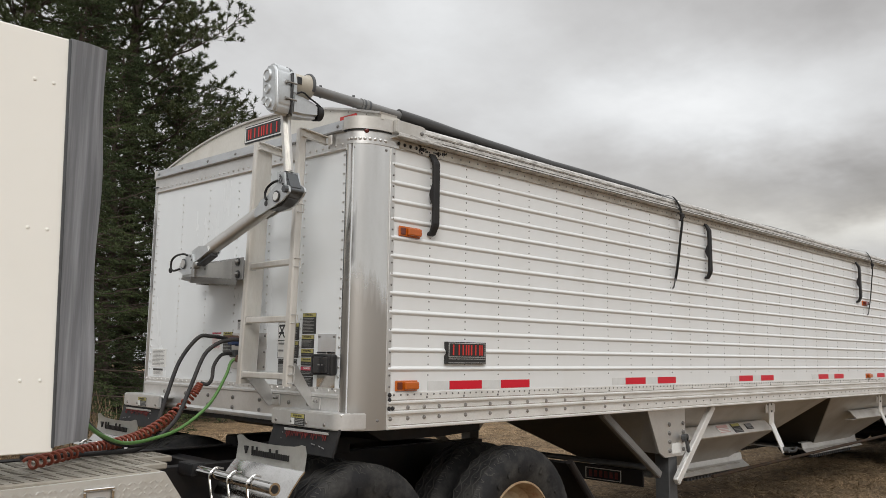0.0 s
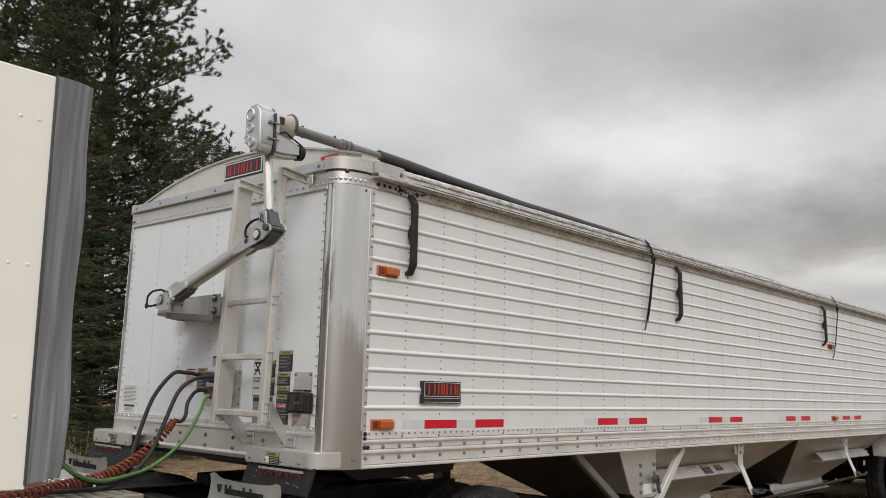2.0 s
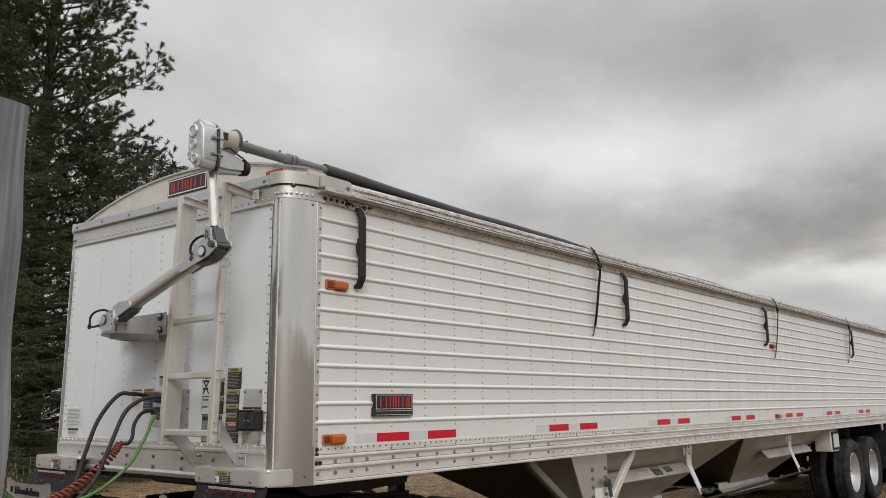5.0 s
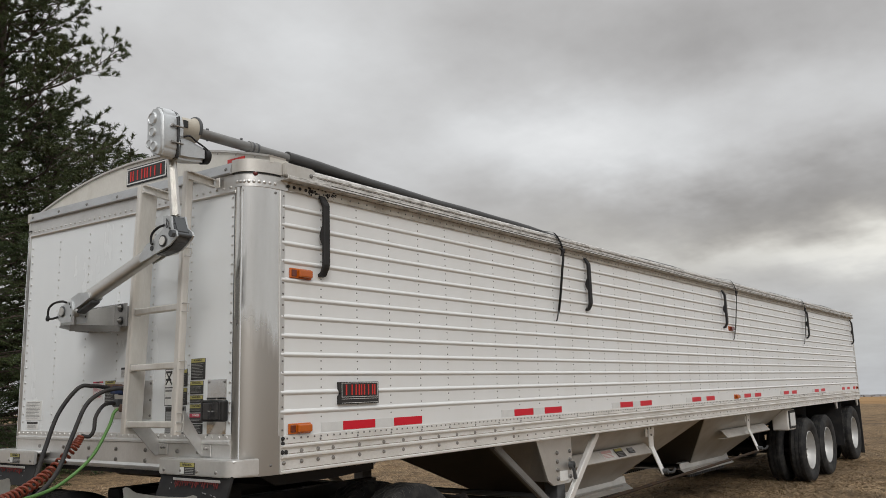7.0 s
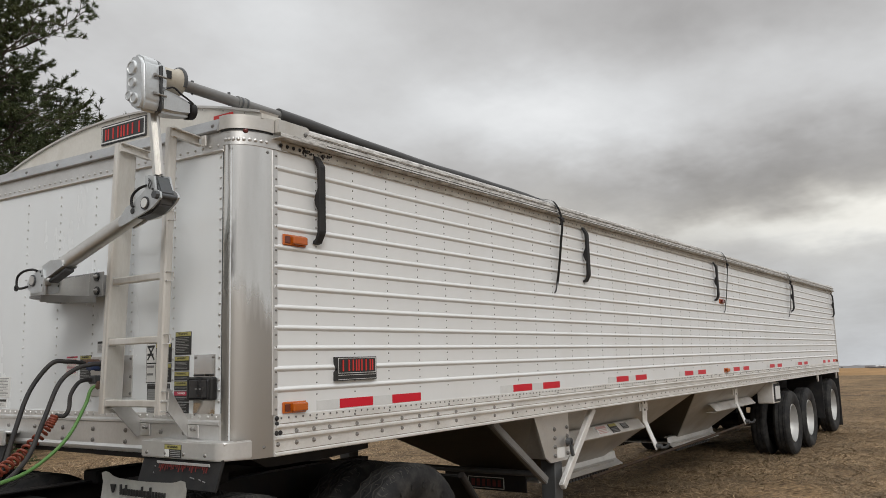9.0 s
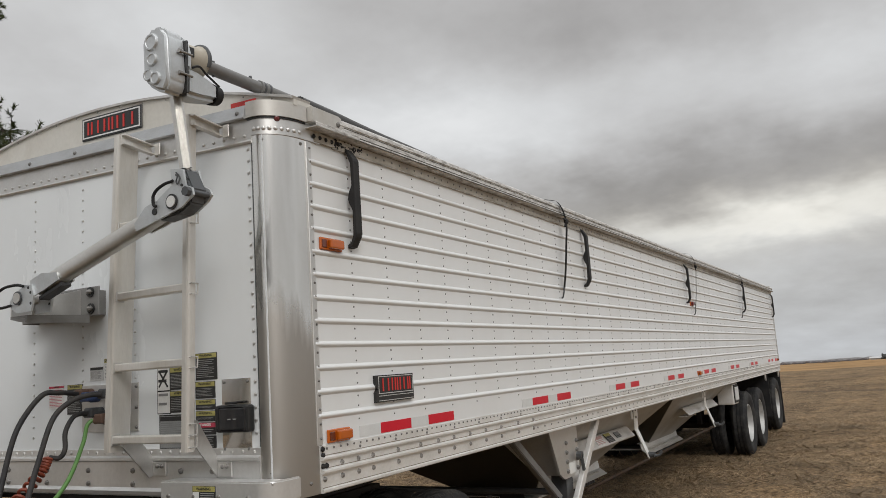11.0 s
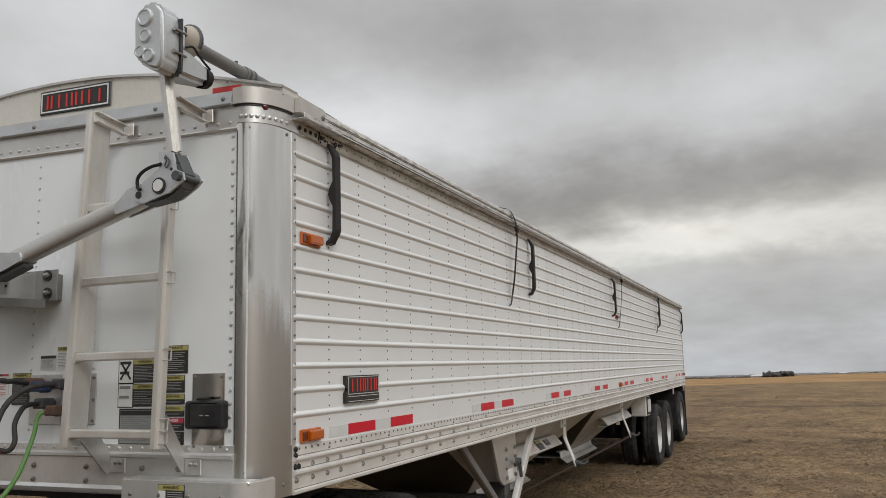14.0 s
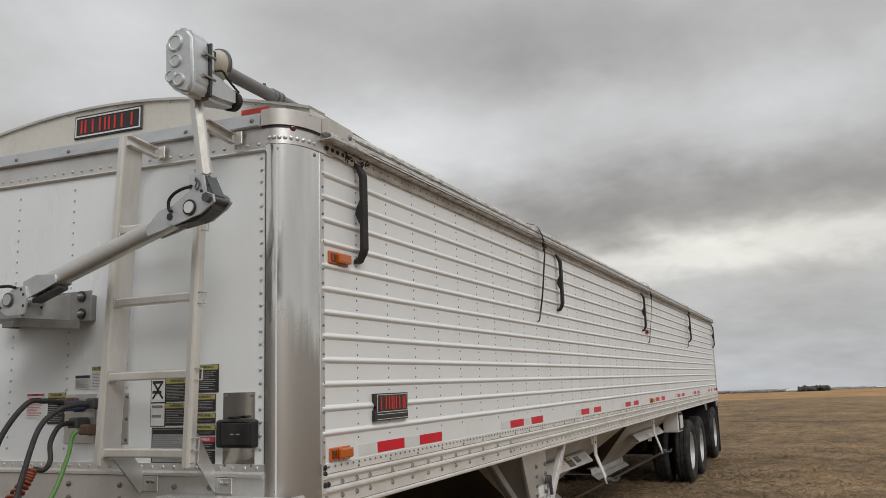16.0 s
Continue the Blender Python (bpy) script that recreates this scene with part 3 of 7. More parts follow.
def wall_profile(sign, y):
    """The side sheet's ribbed section from the bottom rail to the top rail."""
    pts = [(y, Z1 - 0.02)]
    z = 1.546
    while z < ZR - 0.05:
        pts.append((y, z - 0.0165))
        pts += [(y - sign * 0.0105 * math.cos(radians(90 * k / 4)) ** 1.1 if abs(k) < 4 else y, z + 0.0148 * k / 4) for k in range(-4, 5)]
        pts.append((y, z + 0.0165))
        z += 0.1042
    return pts + [(y, ZR + 0.02)]


RIBS = [1.546 + 0.1042 * k for k in range(12)]
for sign, y, nm in ((1, 0.0, "side_wall"), (-1, W, "side_wall")):
    bm = mesh()
    prof = wall_profile(sign, y)
    sheet(bm, prof if sign > 0 else list(reversed(prof)), "x", 0.012, LEN, -0.012, steps=1)
    part(nm, bm, WHITE, trailer, "white painted ribbed aluminium sheet with rivets", True)

# bottom rails with two stepped ridges
RAILP = [(0.03, Z0), (-0.014, Z0), (-0.018, Z0 + 0.004), (-0.018, Z0 + 0.014), (-0.007, Z0 + 0.020), (-0.007, 1.299), (-0.022, 1.301), (-0.024, 1.305), (-0.024, 1.314), (-0.007, 1.322), (-0.007, 1.355), (-0.020, 1.357), (-0.022, 1.361), (-0.022, 1.368), (-0.005, 1.376), (-0.005, 1.418), (0.03, 1.418)]
for y0, s in ((0.0, 1), (W, -1)):
    bm = mesh()
    prism(bm, [(y0 + s * u, v) for u, v in RAILP], "x", 0.013, LEN)
    rail = part("bottom_rail", bm, BRIGHT, trailer, "ridged mill aluminium bottom rail")
    # brown strips on the ledges: dirt, with the ridges' shade painted in
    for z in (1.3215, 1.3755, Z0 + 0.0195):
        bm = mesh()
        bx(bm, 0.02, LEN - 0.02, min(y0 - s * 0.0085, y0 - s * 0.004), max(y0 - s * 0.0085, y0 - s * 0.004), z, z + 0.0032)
        part("dirt_line", bm, DIRTSHADE, rail, "thin strip of dirt with the ridge's shade in its colour")

# top rails
TOPP = [(0.03, ZR), (-0.012, ZR), (-0.012, ZR + 0.052), (-0.052, ZR + 0.056), (-0.058, ZR + 0.062), (-0.057, ZR + 0.072), (-0.046, ZR + 0.077), (-0.045, ZR + 0.110), (-0.050, ZR + 0.114), (-0.047, ZT - 0.012), (-0.034, ZT), (0.05, ZT), (0.05, ZT - 0.03)]
for y0, s in ((0.0, 1), (W, -1)):
    bm = mesh()
    prism(bm, [(y0 + s * u, v) for u, v in TOPP], "x", 0.20, LEN + 0.02)
    rail = part("top_rail", bm, RAILM, trailer, "dirty weathered aluminium top rail")
    # dark strips in grooves and at the lip: grime plus painted shade
    for u, v, h in ((0.0475, ZR + 0.0785, 0.0045), (0.0465, ZR + 0.104, 0.003), (0.0135, ZR + 0.0505, 0.0065), (0.0600, ZR + 0.0600, 0.004)):
        bm = mesh()
        bx(bm, 0.25, LEN + 0.015, min(y0 - s * u, y0 - s * (u - 0.010)), max(y0 - s * u, y0 - s * (u - 0.010)), v, v + h)
        part("grime_line", bm, GROOVESHADE, rail, "dark strip of grime and painted shade in a groove")
    # brown strip over the recess, the lip's shade put into its colour
    bm = mesh()
    bx(bm, 0.056, LEN + 0.015, min(y0 - s * 0.0145, y0 - s * 0.010), max(y0 - s * 0.0145, y0 - s * 0.010), ZR + 0.004, ZR + 0.050)
    part("rail_skirt", bm, SKIRT, trailer, "brown strip below the top rail, overhang's shade in its colour")

# rivets of the near side
bm = mesh()
for k in range(50):
    x = 0.32 + 0.3035 * k
    if x > LEN - 0.1:
        break
    for z in RIBS:
        dome(bm, (x, -0.0005, z + 0.0265), (0, -1, 0), 0.0048, 0.004)
        if x < 9:
            dome(bm, (x, -0.0005, z + 0.072), (0, -1, 0), 0.0048, 0.004)
    dome(bm, (x, -0.0005, 1.512), (0, -1, 0), 0.0048, 0.004)
part("rivet_field", bm, RIVET, trailer, "columns of small rivet heads", kind="stuff")
bm = mesh()
x = 0.06
while x < 12.5:
    dome(bm, (x, -0.006, 1.405), (0, -1, 0), 0.0062, 0.005)
    x += 0.0508
part("rivet_row", bm, RIVET, trailer, "close row of rivets above the bottom rail", kind="stuff")
bm = mesh()
for x in (0.035, 0.163, 0.288, 0.407, 0.627, 0.845, 1.032, 1.205, 1.40, 1.605, 1.822, 2.08, 2.33):
    if x > 0.1:
        dome(bm, (x, -0.007, 1.335), (0, -1, 0), 0.0125, 0.012, 8)
    dome(bm, (x, -0.007, 1.277), (0, -1, 0), 0.0125, 0.012, 8)
x = 2.4
while x < LEN - 0.2:
    dome(bm, (x, -0.008, 1.275), (0, -1, 0), 0.007, 0.006)
    x += 0.127
part("bolt_row", bm, BOLT, trailer, "bolt heads along the bottom rail", kind="stuff")
bm = mesh()
for k in range(40):
    dome(bm, (0.31 + 0.305 * k, -0.005, 1.388), (0, -1, 0), 0.0075, 0.006)
part("rivet_row", bm, RIVET, trailer, "sparse rivets on the bottom rail's upper band", kind="stuff")
for x, z in ((0.026, 1.405), (0.026, 1.379), (0.024, 1.333), (0.050, 1.333)):
    bm = mesh()
    dome(bm, (x, -0.009, z), (0, -1, 0), 0.013, 0.010, 8)
    part("black_bolt", bm, BLACK, trailer, "blackened bolt head beside the corner post")
bm = mesh()
x = 0.1
while x < LEN - 0.1:
    dome(bm, (x, -0.0145, ZR + 0.026), (0, -1, 0), 0.0065, 0.005)
    x += 0.0762
part("rivet_row", bm, RIVET, trailer, "rivets under the top rail", kind="stuff")

bm = mesh()
for k in range(5):
    dome(bm, (0.05 + 0.045 * k, -0.0145, ZR + 0.028), (0, -1, 0), 0.011, 0.008, 8)
grit = random.Random(21)
for k in range(46):
    x = 0.20 + 0.24 * grit.random()
    dome(bm, (x, -0.0140, ZR + 0.030 + grit.gauss(0, 0.012)), (grit.gauss(0, 0.3), -1, grit.gauss(0, 0.3)), grit.uniform(0.003, 0.010), grit.uniform(0.002, 0.006), 5)
part("grimy_rivets", bm, BLACK, trailer, "blackened rivets at the front of the top rail", kind="stuff")

# side edge trim next to the corner post, with its column of rivets
bm = mesh()
bx(bm, 0.0, 0.036, -0.006, 0.01, 1.421, ZR - 0.002, 0.002)
part("edge_trim", bm, ALU, trailer)
bm = mesh()
z = 1.45
while z < ZR:
    dome(bm, (0.024, -0.006, z), (0, -1, 0), 0.0065, 0.006)
    z += 0.062
part("rivet_column", bm, RIVET, trailer, kind="stuff")

# front wall, set between rounded corner posts
R, RY = 0.19, 0.118
bm = mesh()
bx(bm, NOSE, NOSE + 0.03, RY - 0.04, W - RY + 0.04, Z0 + 0.01, 2.80)
part("front_wall", bm, FRONTW, trailer, "white riveted front sheet, slightly bowed and dull")
for y0, s in ((0.0, 1), (W, -1)):
    bm = mesh()
    line = []
    for k in range(15):
        a = radians(90 * k / 14)
        line.append((NOSE - 0.008 + R * (1 - math.cos(a)), y0 + s * (RY - RY * math.sin(a))))
    line = [(NOSE - 0.008, y0 + s * (RY + 0.012))] + line + [(0.012, y0 - s * 0.001)]
    sheet(bm, line if s > 0 else list(reversed(line)), "z", Z0, 2.80, 0.01)
    part("corner_post", bm, POST, trailer, "polished stainless rounded corner post with dull streaks", True)
bm = mesh()
for dx, dy, z in ((-0.194, 0.088, 1.334), (-0.047, 0.002, 1.271), (-0.192, 0.080, 2.762), (-0.030, 0.001, 2.762)):
    dome(bm, (dx, dy, z), (dx, -0.6, 0) if dy > 0.01 else (0, -1, 0), 0.009, 0.007, 8)
part("post_bolts", bm, RIVET, trailer, kind="stuff")

# thin joint between front sheet and post, and old dark smears beside it
bm = mesh()
bx(bm, NOSE - 0.0095, NOSE - 0.004, RY + 0.010, RY + 0.014, 1.443, 2.752)
part("joint_line", bm, DARKSTEEL, trailer, "dark joint along the corner post")

# front sill and front top rail
bm = mesh()
prism(bm, [(NOSE + 0.02, Z0 + 0.02), (NOSE - 0.022, Z0 + 0.02), (NOSE - 0.026, Z0 + 0.035), (NOSE - 0.016, Z0 + 0.05), (NOSE - 0.016, 1.385), (NOSE - 0.026, 1.391), (NOSE - 0.026, 1.402), (NOSE - 0.008, 1.410), (NOSE - 0.008, 1.440), (NOSE + 0.02, 1.440)], "y", RY + 0.012, W - RY - 0.012)
part("front_sill", bm, SILLM, trailer, "ridged aluminium front sill with bolts")
bm = mesh()
prism(bm, [(NOSE + 0.02, 2.755), (NOSE - 0.010, 2.755), (NOSE - 0.014, 2.762), (NOSE - 0.010, 2.77), (NOSE - 0.010, 2.885), (NOSE + 0.02, 2.885)], "y", RY + 0.012, W - RY - 0.012)
part("front_top_rail", bm, ALU, trailer, "aluminium strip below the cap")
for y0, s in ((0.0, 1), (W, -1)):
    bm = mesh()
    line = [(NOSE - 0.012, y0 + s * (RY + 0.012))]
    for k in range(15):
        a = radians(90 * k / 14)
        line.append((NOSE - 0.012 + (R + 0.006) * (1 - math.cos(a)), y0 + s * (RY - (RY + 0.006) * math.sin(a))))
    line.append((0.10, y0 - s * 0.012))
    sheet(bm, line if s > 0 else list(reversed(line)), "z", 2.785, 2.885, 0.012)
    part("corner_band", bm, ALU, trailer, "aluminium band bent round the corner", True)
bm = mesh()
for k in range(9):
    a = radians(90 * (k + 0.3) / 9)
    dome(bm, (NOSE - 0.012 + (R + 0.006) * (1 - math.cos(a)), RY - (RY + 0.006) * math.sin(a), 2.812), (-math.cos(a), -math.sin(a), 0), 0.0105, 0.008, 8)
part("band_rivets", bm, ALU, trailer, kind="stuff")
bm = mesh()
y = RY + 0.05
while y < W - RY:
    dome(bm, (NOSE - 0.010, y, 2.79), (-1, 0, 0), 0.0085, 0.007, 7)
    dome(bm, (NOSE - 0.008, y, 1.425), (-1, 0, 0), 0.0085, 0.007, 7)
    y += 0.062
part("rivet_row", bm, ALU, trailer, kind="stuff")
bm = mesh()
for k in range(7):
    z = 1.5
    y = 0.157 + (0.364 + 0.0025 * k) * k
    while z < 2.75:
        dome(bm, (NOSE - 0.0005, y, z), (-1, 0, 0), 0.0085 if k in (0, 6) else 0.006, 0.006)
        z += 0.0535
part("rivet_field", bm, ALU, trailer, "columns of rivets on the front sheet", kind="stuff")
bm = mesh()
for y in (0.40, 0.59, 0.90, 1.21, 1.52, 1.83, 2.14):
    for z in (1.285, 1.345):
        dome(bm, (NOSE - 0.016, y, z), (-1, 0, 0), 0.014, 0.013, 6)
part("sill_bolts", bm, BOLT, trailer, kind="stuff")

# cap rail, then the arched cap sheet behind it
bm = mesh()
prism(bm, [(NOSE + 0.03, 2.866), (NOSE - 0.032, 2.862), (NOSE - 0.036, 2.868), (NOSE - 0.020, 2.927), (NOSE - 0.006, 2.932), (NOSE + 0.12, 2.938), (NOSE + 0.12, 2.926)], "y", RY + 0.03, W - RY - 0.03)
part("cap_rail", bm, CAPRAIL, trailer, "grey aluminium angle below the cap with bolts")
for y0, s in ((0.0, 1), (W, -1)):
    bm = mesh()
    off = 0.024
    line = [(NOSE - off, y0 + s * (RY + 0.028))]
    for k in range(15):
        a = radians(90 * k / 14)
        line.append((NOSE - off + (R + off - 0.006) * (1 - math.cos(a)), y0 + s * (RY - (RY + off - 0.006) * math.sin(a))))
    line.append((-0.002, y0 - s * 0.018))
    sheet(bm, line if s > 0 else list(reversed(line)), "z", 2.866, 2.938 if s > 0 else 2.930, 0.03)
    cc = part("cap_corner", bm, CAPEND, trailer, "rounded cast cap corner", True)
    # black strip at the joint, standing in for the cap overhang's shadow
    bm = mesh()
    off = 0.017
    line = [(NOSE - off, y0 + s * (RY + 0.028))]
    for k in range(15):
        a = radians(90 * k / 14)
        line.append((NOSE - off + (R + off - 0.006) * (1 - math.cos(a)), y0 + s * (RY - (RY + off - 0.006) * math.sin(a))))
    line.append((-0.002, y0 - s * 0.011))
    sheet(bm, line if s > 0 else list(reversed(line)), "z", 2.857, 2.8655, 0.012)
    part("joint", bm, BADGE, cc, "black joint strip with the cap's shadow painted in", True)
    bm = mesh()
    prism(bm, [(0.002, 2.866), (0.002, 2.940), (0.205, 2.938), (0.226, 2.932), (0.232, 2.912), (0.232, 2.878), (0.222, 2.866)], "y", y0 - s * 0.048, y0 + s * 0.03)
    bevel_edges(bm, 0.004)
    part("cap_end", bm, CAPEND, trailer, "cast cap end bolted over the top rail")
    bm = mesh()
    for q, (ya, yb, za, zb) in enumerate(((0.072, 0.0, 2.838, 2.843), (0.072, 0.066, 2.838, 2.862))):
        bx(bm, 0.0, 0.34, min(y0 - s * ya, y0 - s * yb), max(y0 - s * ya, y0 - s * yb), za, zb, 0.0015)
    part("rain_lip", bm, RAILM, trailer, "bent gutter lip below the cap end")
bm = mesh()
for k in range(7):
    dome(bm, (NOSE - 0.027, 0.19 + 0.3685 * k * 1.0, 2.892), (-1, 0, 0.25), 0.012, 0.012, 6)
dome(bm, (0.195, -0.048, 2.893), (0, -1, 0), 0.014, 0.013, 6)
part("cap_bolts", bm, RIVET, trailer, kind="stuff")


def arch(y):
    return 3.152 - 0.190 * (abs(y - W / 2) / (W / 2)) ** 2.0


bm = mesh()
ys = [-0.015 + (W + 0.03) * k / 36 for k in range(37)]
prism(bm, [(y, arch(y)) for y in ys] + [(W + 0.015, 2.93), (-0.015, 2.93)], "x", -0.085, 0.05)
part("front_cap", bm, CAPM, trailer, "arched weathered aluminium cap above the front wall")
bm = mesh()
sheet(bm, [(y, arch(y)) for y in ys], "x", -0.098, 0.03, 0.012)
part("cap_edge", bm, ALU_DULL, trailer, "rolled edge of the arched cap", True)
bm = mesh()
for k in range(15):
    y = 0.1 + k * 0.17
    dome(bm, (-0.098, y, arch(y) - 0.012), (-1, 0, 0), 0.005, 0.004)
part("cap_rivets", bm, RIVET, trailer, kind="stuff")

# rear wall, roof bows and floor closing
bm = mesh()
bx(bm, LEN - 0.03, LEN + 0.02, 0.0, W, Z0, ZR + 0.06, 0.006)
part("rear_wall", bm, WHITE, trailer, "white rear wall")
bm = mesh()
prism(bm, [(y, arch(y)) for y in ys] + [(W - 0.02, 2.80), (0.02, 2.80)], "x", LEN - 0.02, LEN + 0.03)
part("rear_cap", bm, CAPM, trailer)
bm = mesh()
bx(bm, LEN - 0.02, LEN + 0.035, -0.014, 0.05, Z0, ZR, 0.006)
part("rear_post", bm, ALU, trailer)


# badges: plates with a silver border and red bars for the brand name
def glyph_bars(bm, u0, u1, v0, v1, put, depth):
    """Six plain upright marks of the size of letters."""
    step = (u1 - u0) / 6
    t = (v1 - v0) * 0.17
    for i, marks in enumerate(((0.5,), (0.5,), (0.14, 0.86), (0.14, 0.80), (0.5,), (0.2, 0.72))):
        for m in marks:
            a = u0 + (i + 0.1 + 0.8 * m) * step - t / 2
            put(bm, a, a + t, v0, v1, depth)


def on_side(bm, u0, u1, v0, v1, d):
    bx(bm, u0, u1, -d, -d + 0.006, v0, v1)


def on_front(x):
    def put(bm, u0, u1, v0, v1, d):
        bx(bm, x - d, x - d + 0.006, u0, u1, v0, v1)
    return put


bm = mesh()
prism(bm, [(0.447, 1.622), (0.463, 1.636), (0.450, 1.65), (0.447, 1.704), (0.792, 1.704), (0.792, 1.574), (0.447, 1.574)], "y", -0.018, -0.002)
badge = part("badge", bm, BADGE, trailer, "black side badge with red lettering bars and silver outline")
bm = mesh()
for r in ((0.470, 0.785, 1.6955, 1.6985), (0.470, 0.785, 1.6145, 1.6175), (0.470, 0.473, 1.6175, 1.6955), (0.782, 0.785, 1.6175, 1.6955), (0.470, 0.785, 1.603, 1.6055), (0.470, 0.785, 1.580, 1.5825)):
    on_side(bm, *r, 0.0195)
part("outline", bm, SILVER, badge)
bm = mesh()
glyph_bars(bm, 0.485, 0.772, 1.626, 1.688, on_side, 0.0200)
part("lettering", bm, REDPAINT, badge, kind="stuff")

bm = mesh()
bx(bm, -0.094, -0.085, 0.961, 1.423, 3.002, 3.126, 0.004)
fbadge = part("badge", bm, BADGE, trailer, "black front badge with red lettering bars and white border")
bm = mesh()
pf = on_front(0.0)
for r in ((0.972, 1.412, 3.109, 3.116), (0.972, 1.412, 3.012, 3.019), (0.972, 0.979, 3.019, 3.109), (1.405, 1.412, 3.019, 3.109)):
    pf(bm, *r, 0.0965)
part("outline", bm, SILVER, fbadge)
bm = mesh()
glyph_bars(bm, 0.995, 1.39, 3.030, 3.098, pf, 0.0965)
part("lettering", bm, REDPAINT, fbadge, kind="stuff")
bm = mesh()
bx(bm, -0.091, -0.086, 0.205, 0.357, 2.982, 3.006)
part("warning_label", bm, REDPAINT, trailer, "faded red warning label on the cap")

# front top sheared to fit the camera's view: far side a little higher
SHEARED = ("front_wall", "corner_post", "front_top_rail", "corner_band", "band_rivets", "cap_rail", "cap_corner", "cap_bolts", "front_cap", "cap_edge", "cap_rivets", "badge", "outline", "lettering", "warning_label", "rivet_row")
for ob in [c for c in trailer.children] + [g for c in trailer.children for g in c.children]:
    if ob.name.split(".")[0] in SHEARED:
        for v in ob.data.vertices:
            if v.co.z > 2.7 and v.co.x < 0.30 and v.co.y > 0.15:
                v.co.z += 0.026 * (v.co.y - 0.15)

# reflective tapes: red and white pieces along the side
for k in range(8):
    x = 0.497 + 1.868 * k
    gaps = ((x, x + 0.279), (x + 0.457, x + 0.737)) if x < 13.2 else ((13.80, 14.02), (14.25, 14.46), (14.78, 14.97))
    for a, b in gaps:
        bm = mesh()
        bx(bm, a, b, -0.0022, 0.004, 1.427, 1.477)
        part("red_tape", bm, RED, trailer)
    for a, b in ((x - 0.178, x - 0.002), (x + 0.281, x + 0.455)):
        if b < 13.2:
            bm = mesh()
            bx(bm, a, b, -0.0020, 0.004, 1.427, 1.477)
            part("white_tape", bm, WHTAPE, trailer)


def marker(x, z, lens, w=0.165):
    bm = mesh()
    bx(bm, x, x + w, -0.012, 0.0, z, z + 0.058, 0.004)
    base = part("marker_lamp", bm, AMBER, trailer, "orange side marker lamp" if lens is AMBER else "red side marker lamp")
    bm = mesh()
    bx(bm, x + 0.055, x + w - 0.008, -0.034, -0.012, z + 0.008, z + 0.051, 0.007, 2)
    part("lens", bm, lens, base)
    bm = mesh()
    bx(bm, x + 0.010, x + 0.048, -0.016, -0.011, z + 0.010, z + 0.048, 0.003)
    part("reflector", bm, DARKAMBER, base, "dark red-brown reflector window")


marker(0.070, 2.288, AMBER)
marker(0.068, 1.425, AMBER)
marker(7.56, 2.29, REDLENS)
marker(7.56, 1.42, AMBER)
marker(15.03, 1.42, REDLENS, 0.11)
bm = mesh()
lathe(bm, [(0.001, -0.012), (0.010, -0.010), (0.014, -0.004), (0.016, 0.004)], (0, 0, 0), 14)
clr = part("clearance_lamp", bm, REDLENS, trailer, "small round dark red lamp on the corner band", True)
clr.matrix_local = pose(NOSE + 0.048, 0.030, 2.858, 0, 0, -45)

# rubber tarp holders standing off the wall
for x in (0.29, 3.625, 7.36, 11.50, 15.05):
    bm = mesh()
    prism(bm, [(-0.004, 2.806), (-0.020, 2.801), (-0.056, 2.748), (-0.060, 2.735), (-0.062, 2.38), (-0.056, 2.362), (-0.030, 2.318), (-0.004, 2.312), (-0.004, 2.330), (-0.024, 2.340), (-0.038, 2.375), (-0.040, 2.495), (-0.024, 2.525), (-0.016, 2.555), (-0.024, 2.585), (-0.040, 2.615), (-0.038, 2.725), (-0.018, 2.778), (-0.004, 2.785)], "x", x, x + 0.048)
    bevel_edges(bm, 0.003, 1)
    part("tarp_holder", bm, BLACK, trailer, "black rubber tarp holder on the wall")

# decals and fittings of the front wall
F = NOSE


def text(parent, words, at, size, mat, rot, depth=0.0006, name="lettering"):
    cu = bpy.data.curves.new(name, "FONT")
    cu.body, cu.size, cu.extrude, cu.align_x, cu.align_y = words, size, depth, "CENTER", "CENTER"
    tmp = bpy.data.objects.new(name, cu)
    me = bpy.data.meshes.new_from_object(tmp)
    bpy.data.objects.remove(tmp)
    me.materials.clear()
    me.materials.append(mat)
    ob = new(name, me)
    ob.parent = parent
    ob.matrix_local = pose(*at, *rot)
    return ob


FACE = (90, 0, -90)


def decal(y0, y1, z0, z1, head, word="", lines=4, body=DECALK, ink=INK, band=0.022, label="black warning decal with yellow heading", hink=DECALK, border=0.0):
    """A decal on the front wall, y0 < y1, with a heading band and small print bars."""
    bm = mesh()
    bx(bm, F - 0.003, F + 0.002, y0, y1, z0, z1)
    d = part("decal", bm, body, trailer, label)
    if border:
        bm = mesh()
        bx(bm, F - 0.0022, F + 0.002, y0 - border, y1 + border, z0 - border, z1 + border)
        part("border", bm, DECALK, d)
    if head:
        bm = mesh()
        bx(bm, F - 0.0042, F - 0.002, y0 + 0.002, y1 - 0.002, z1 - band, z1 - 0.002)
        h = part("heading", bm, head, d)
        if word:
            text(d, word, (F - 0.0046, (y0 + y1) / 2, z1 - band / 2), band * 0.72, hink, FACE)
    bm = mesh()
    top = z1 - (band if head else 0) - 0.008
    lines = lines * 2
    step = (top - z0 - 0.006) / lines
    for i in range(lines):
        w = (0.92, 0.8, 0.88, 0.6, 0.9)[i % 5]
        z = top - step * i
        bx(bm, F - 0.0040, F - 0.002, y1 - 0.006 - (y1 - y0 - 0.012) * w, y1 - 0.006, z - step * 0.28, z)
    part("small_print", bm, ink, d, kind="stuff")
    return d


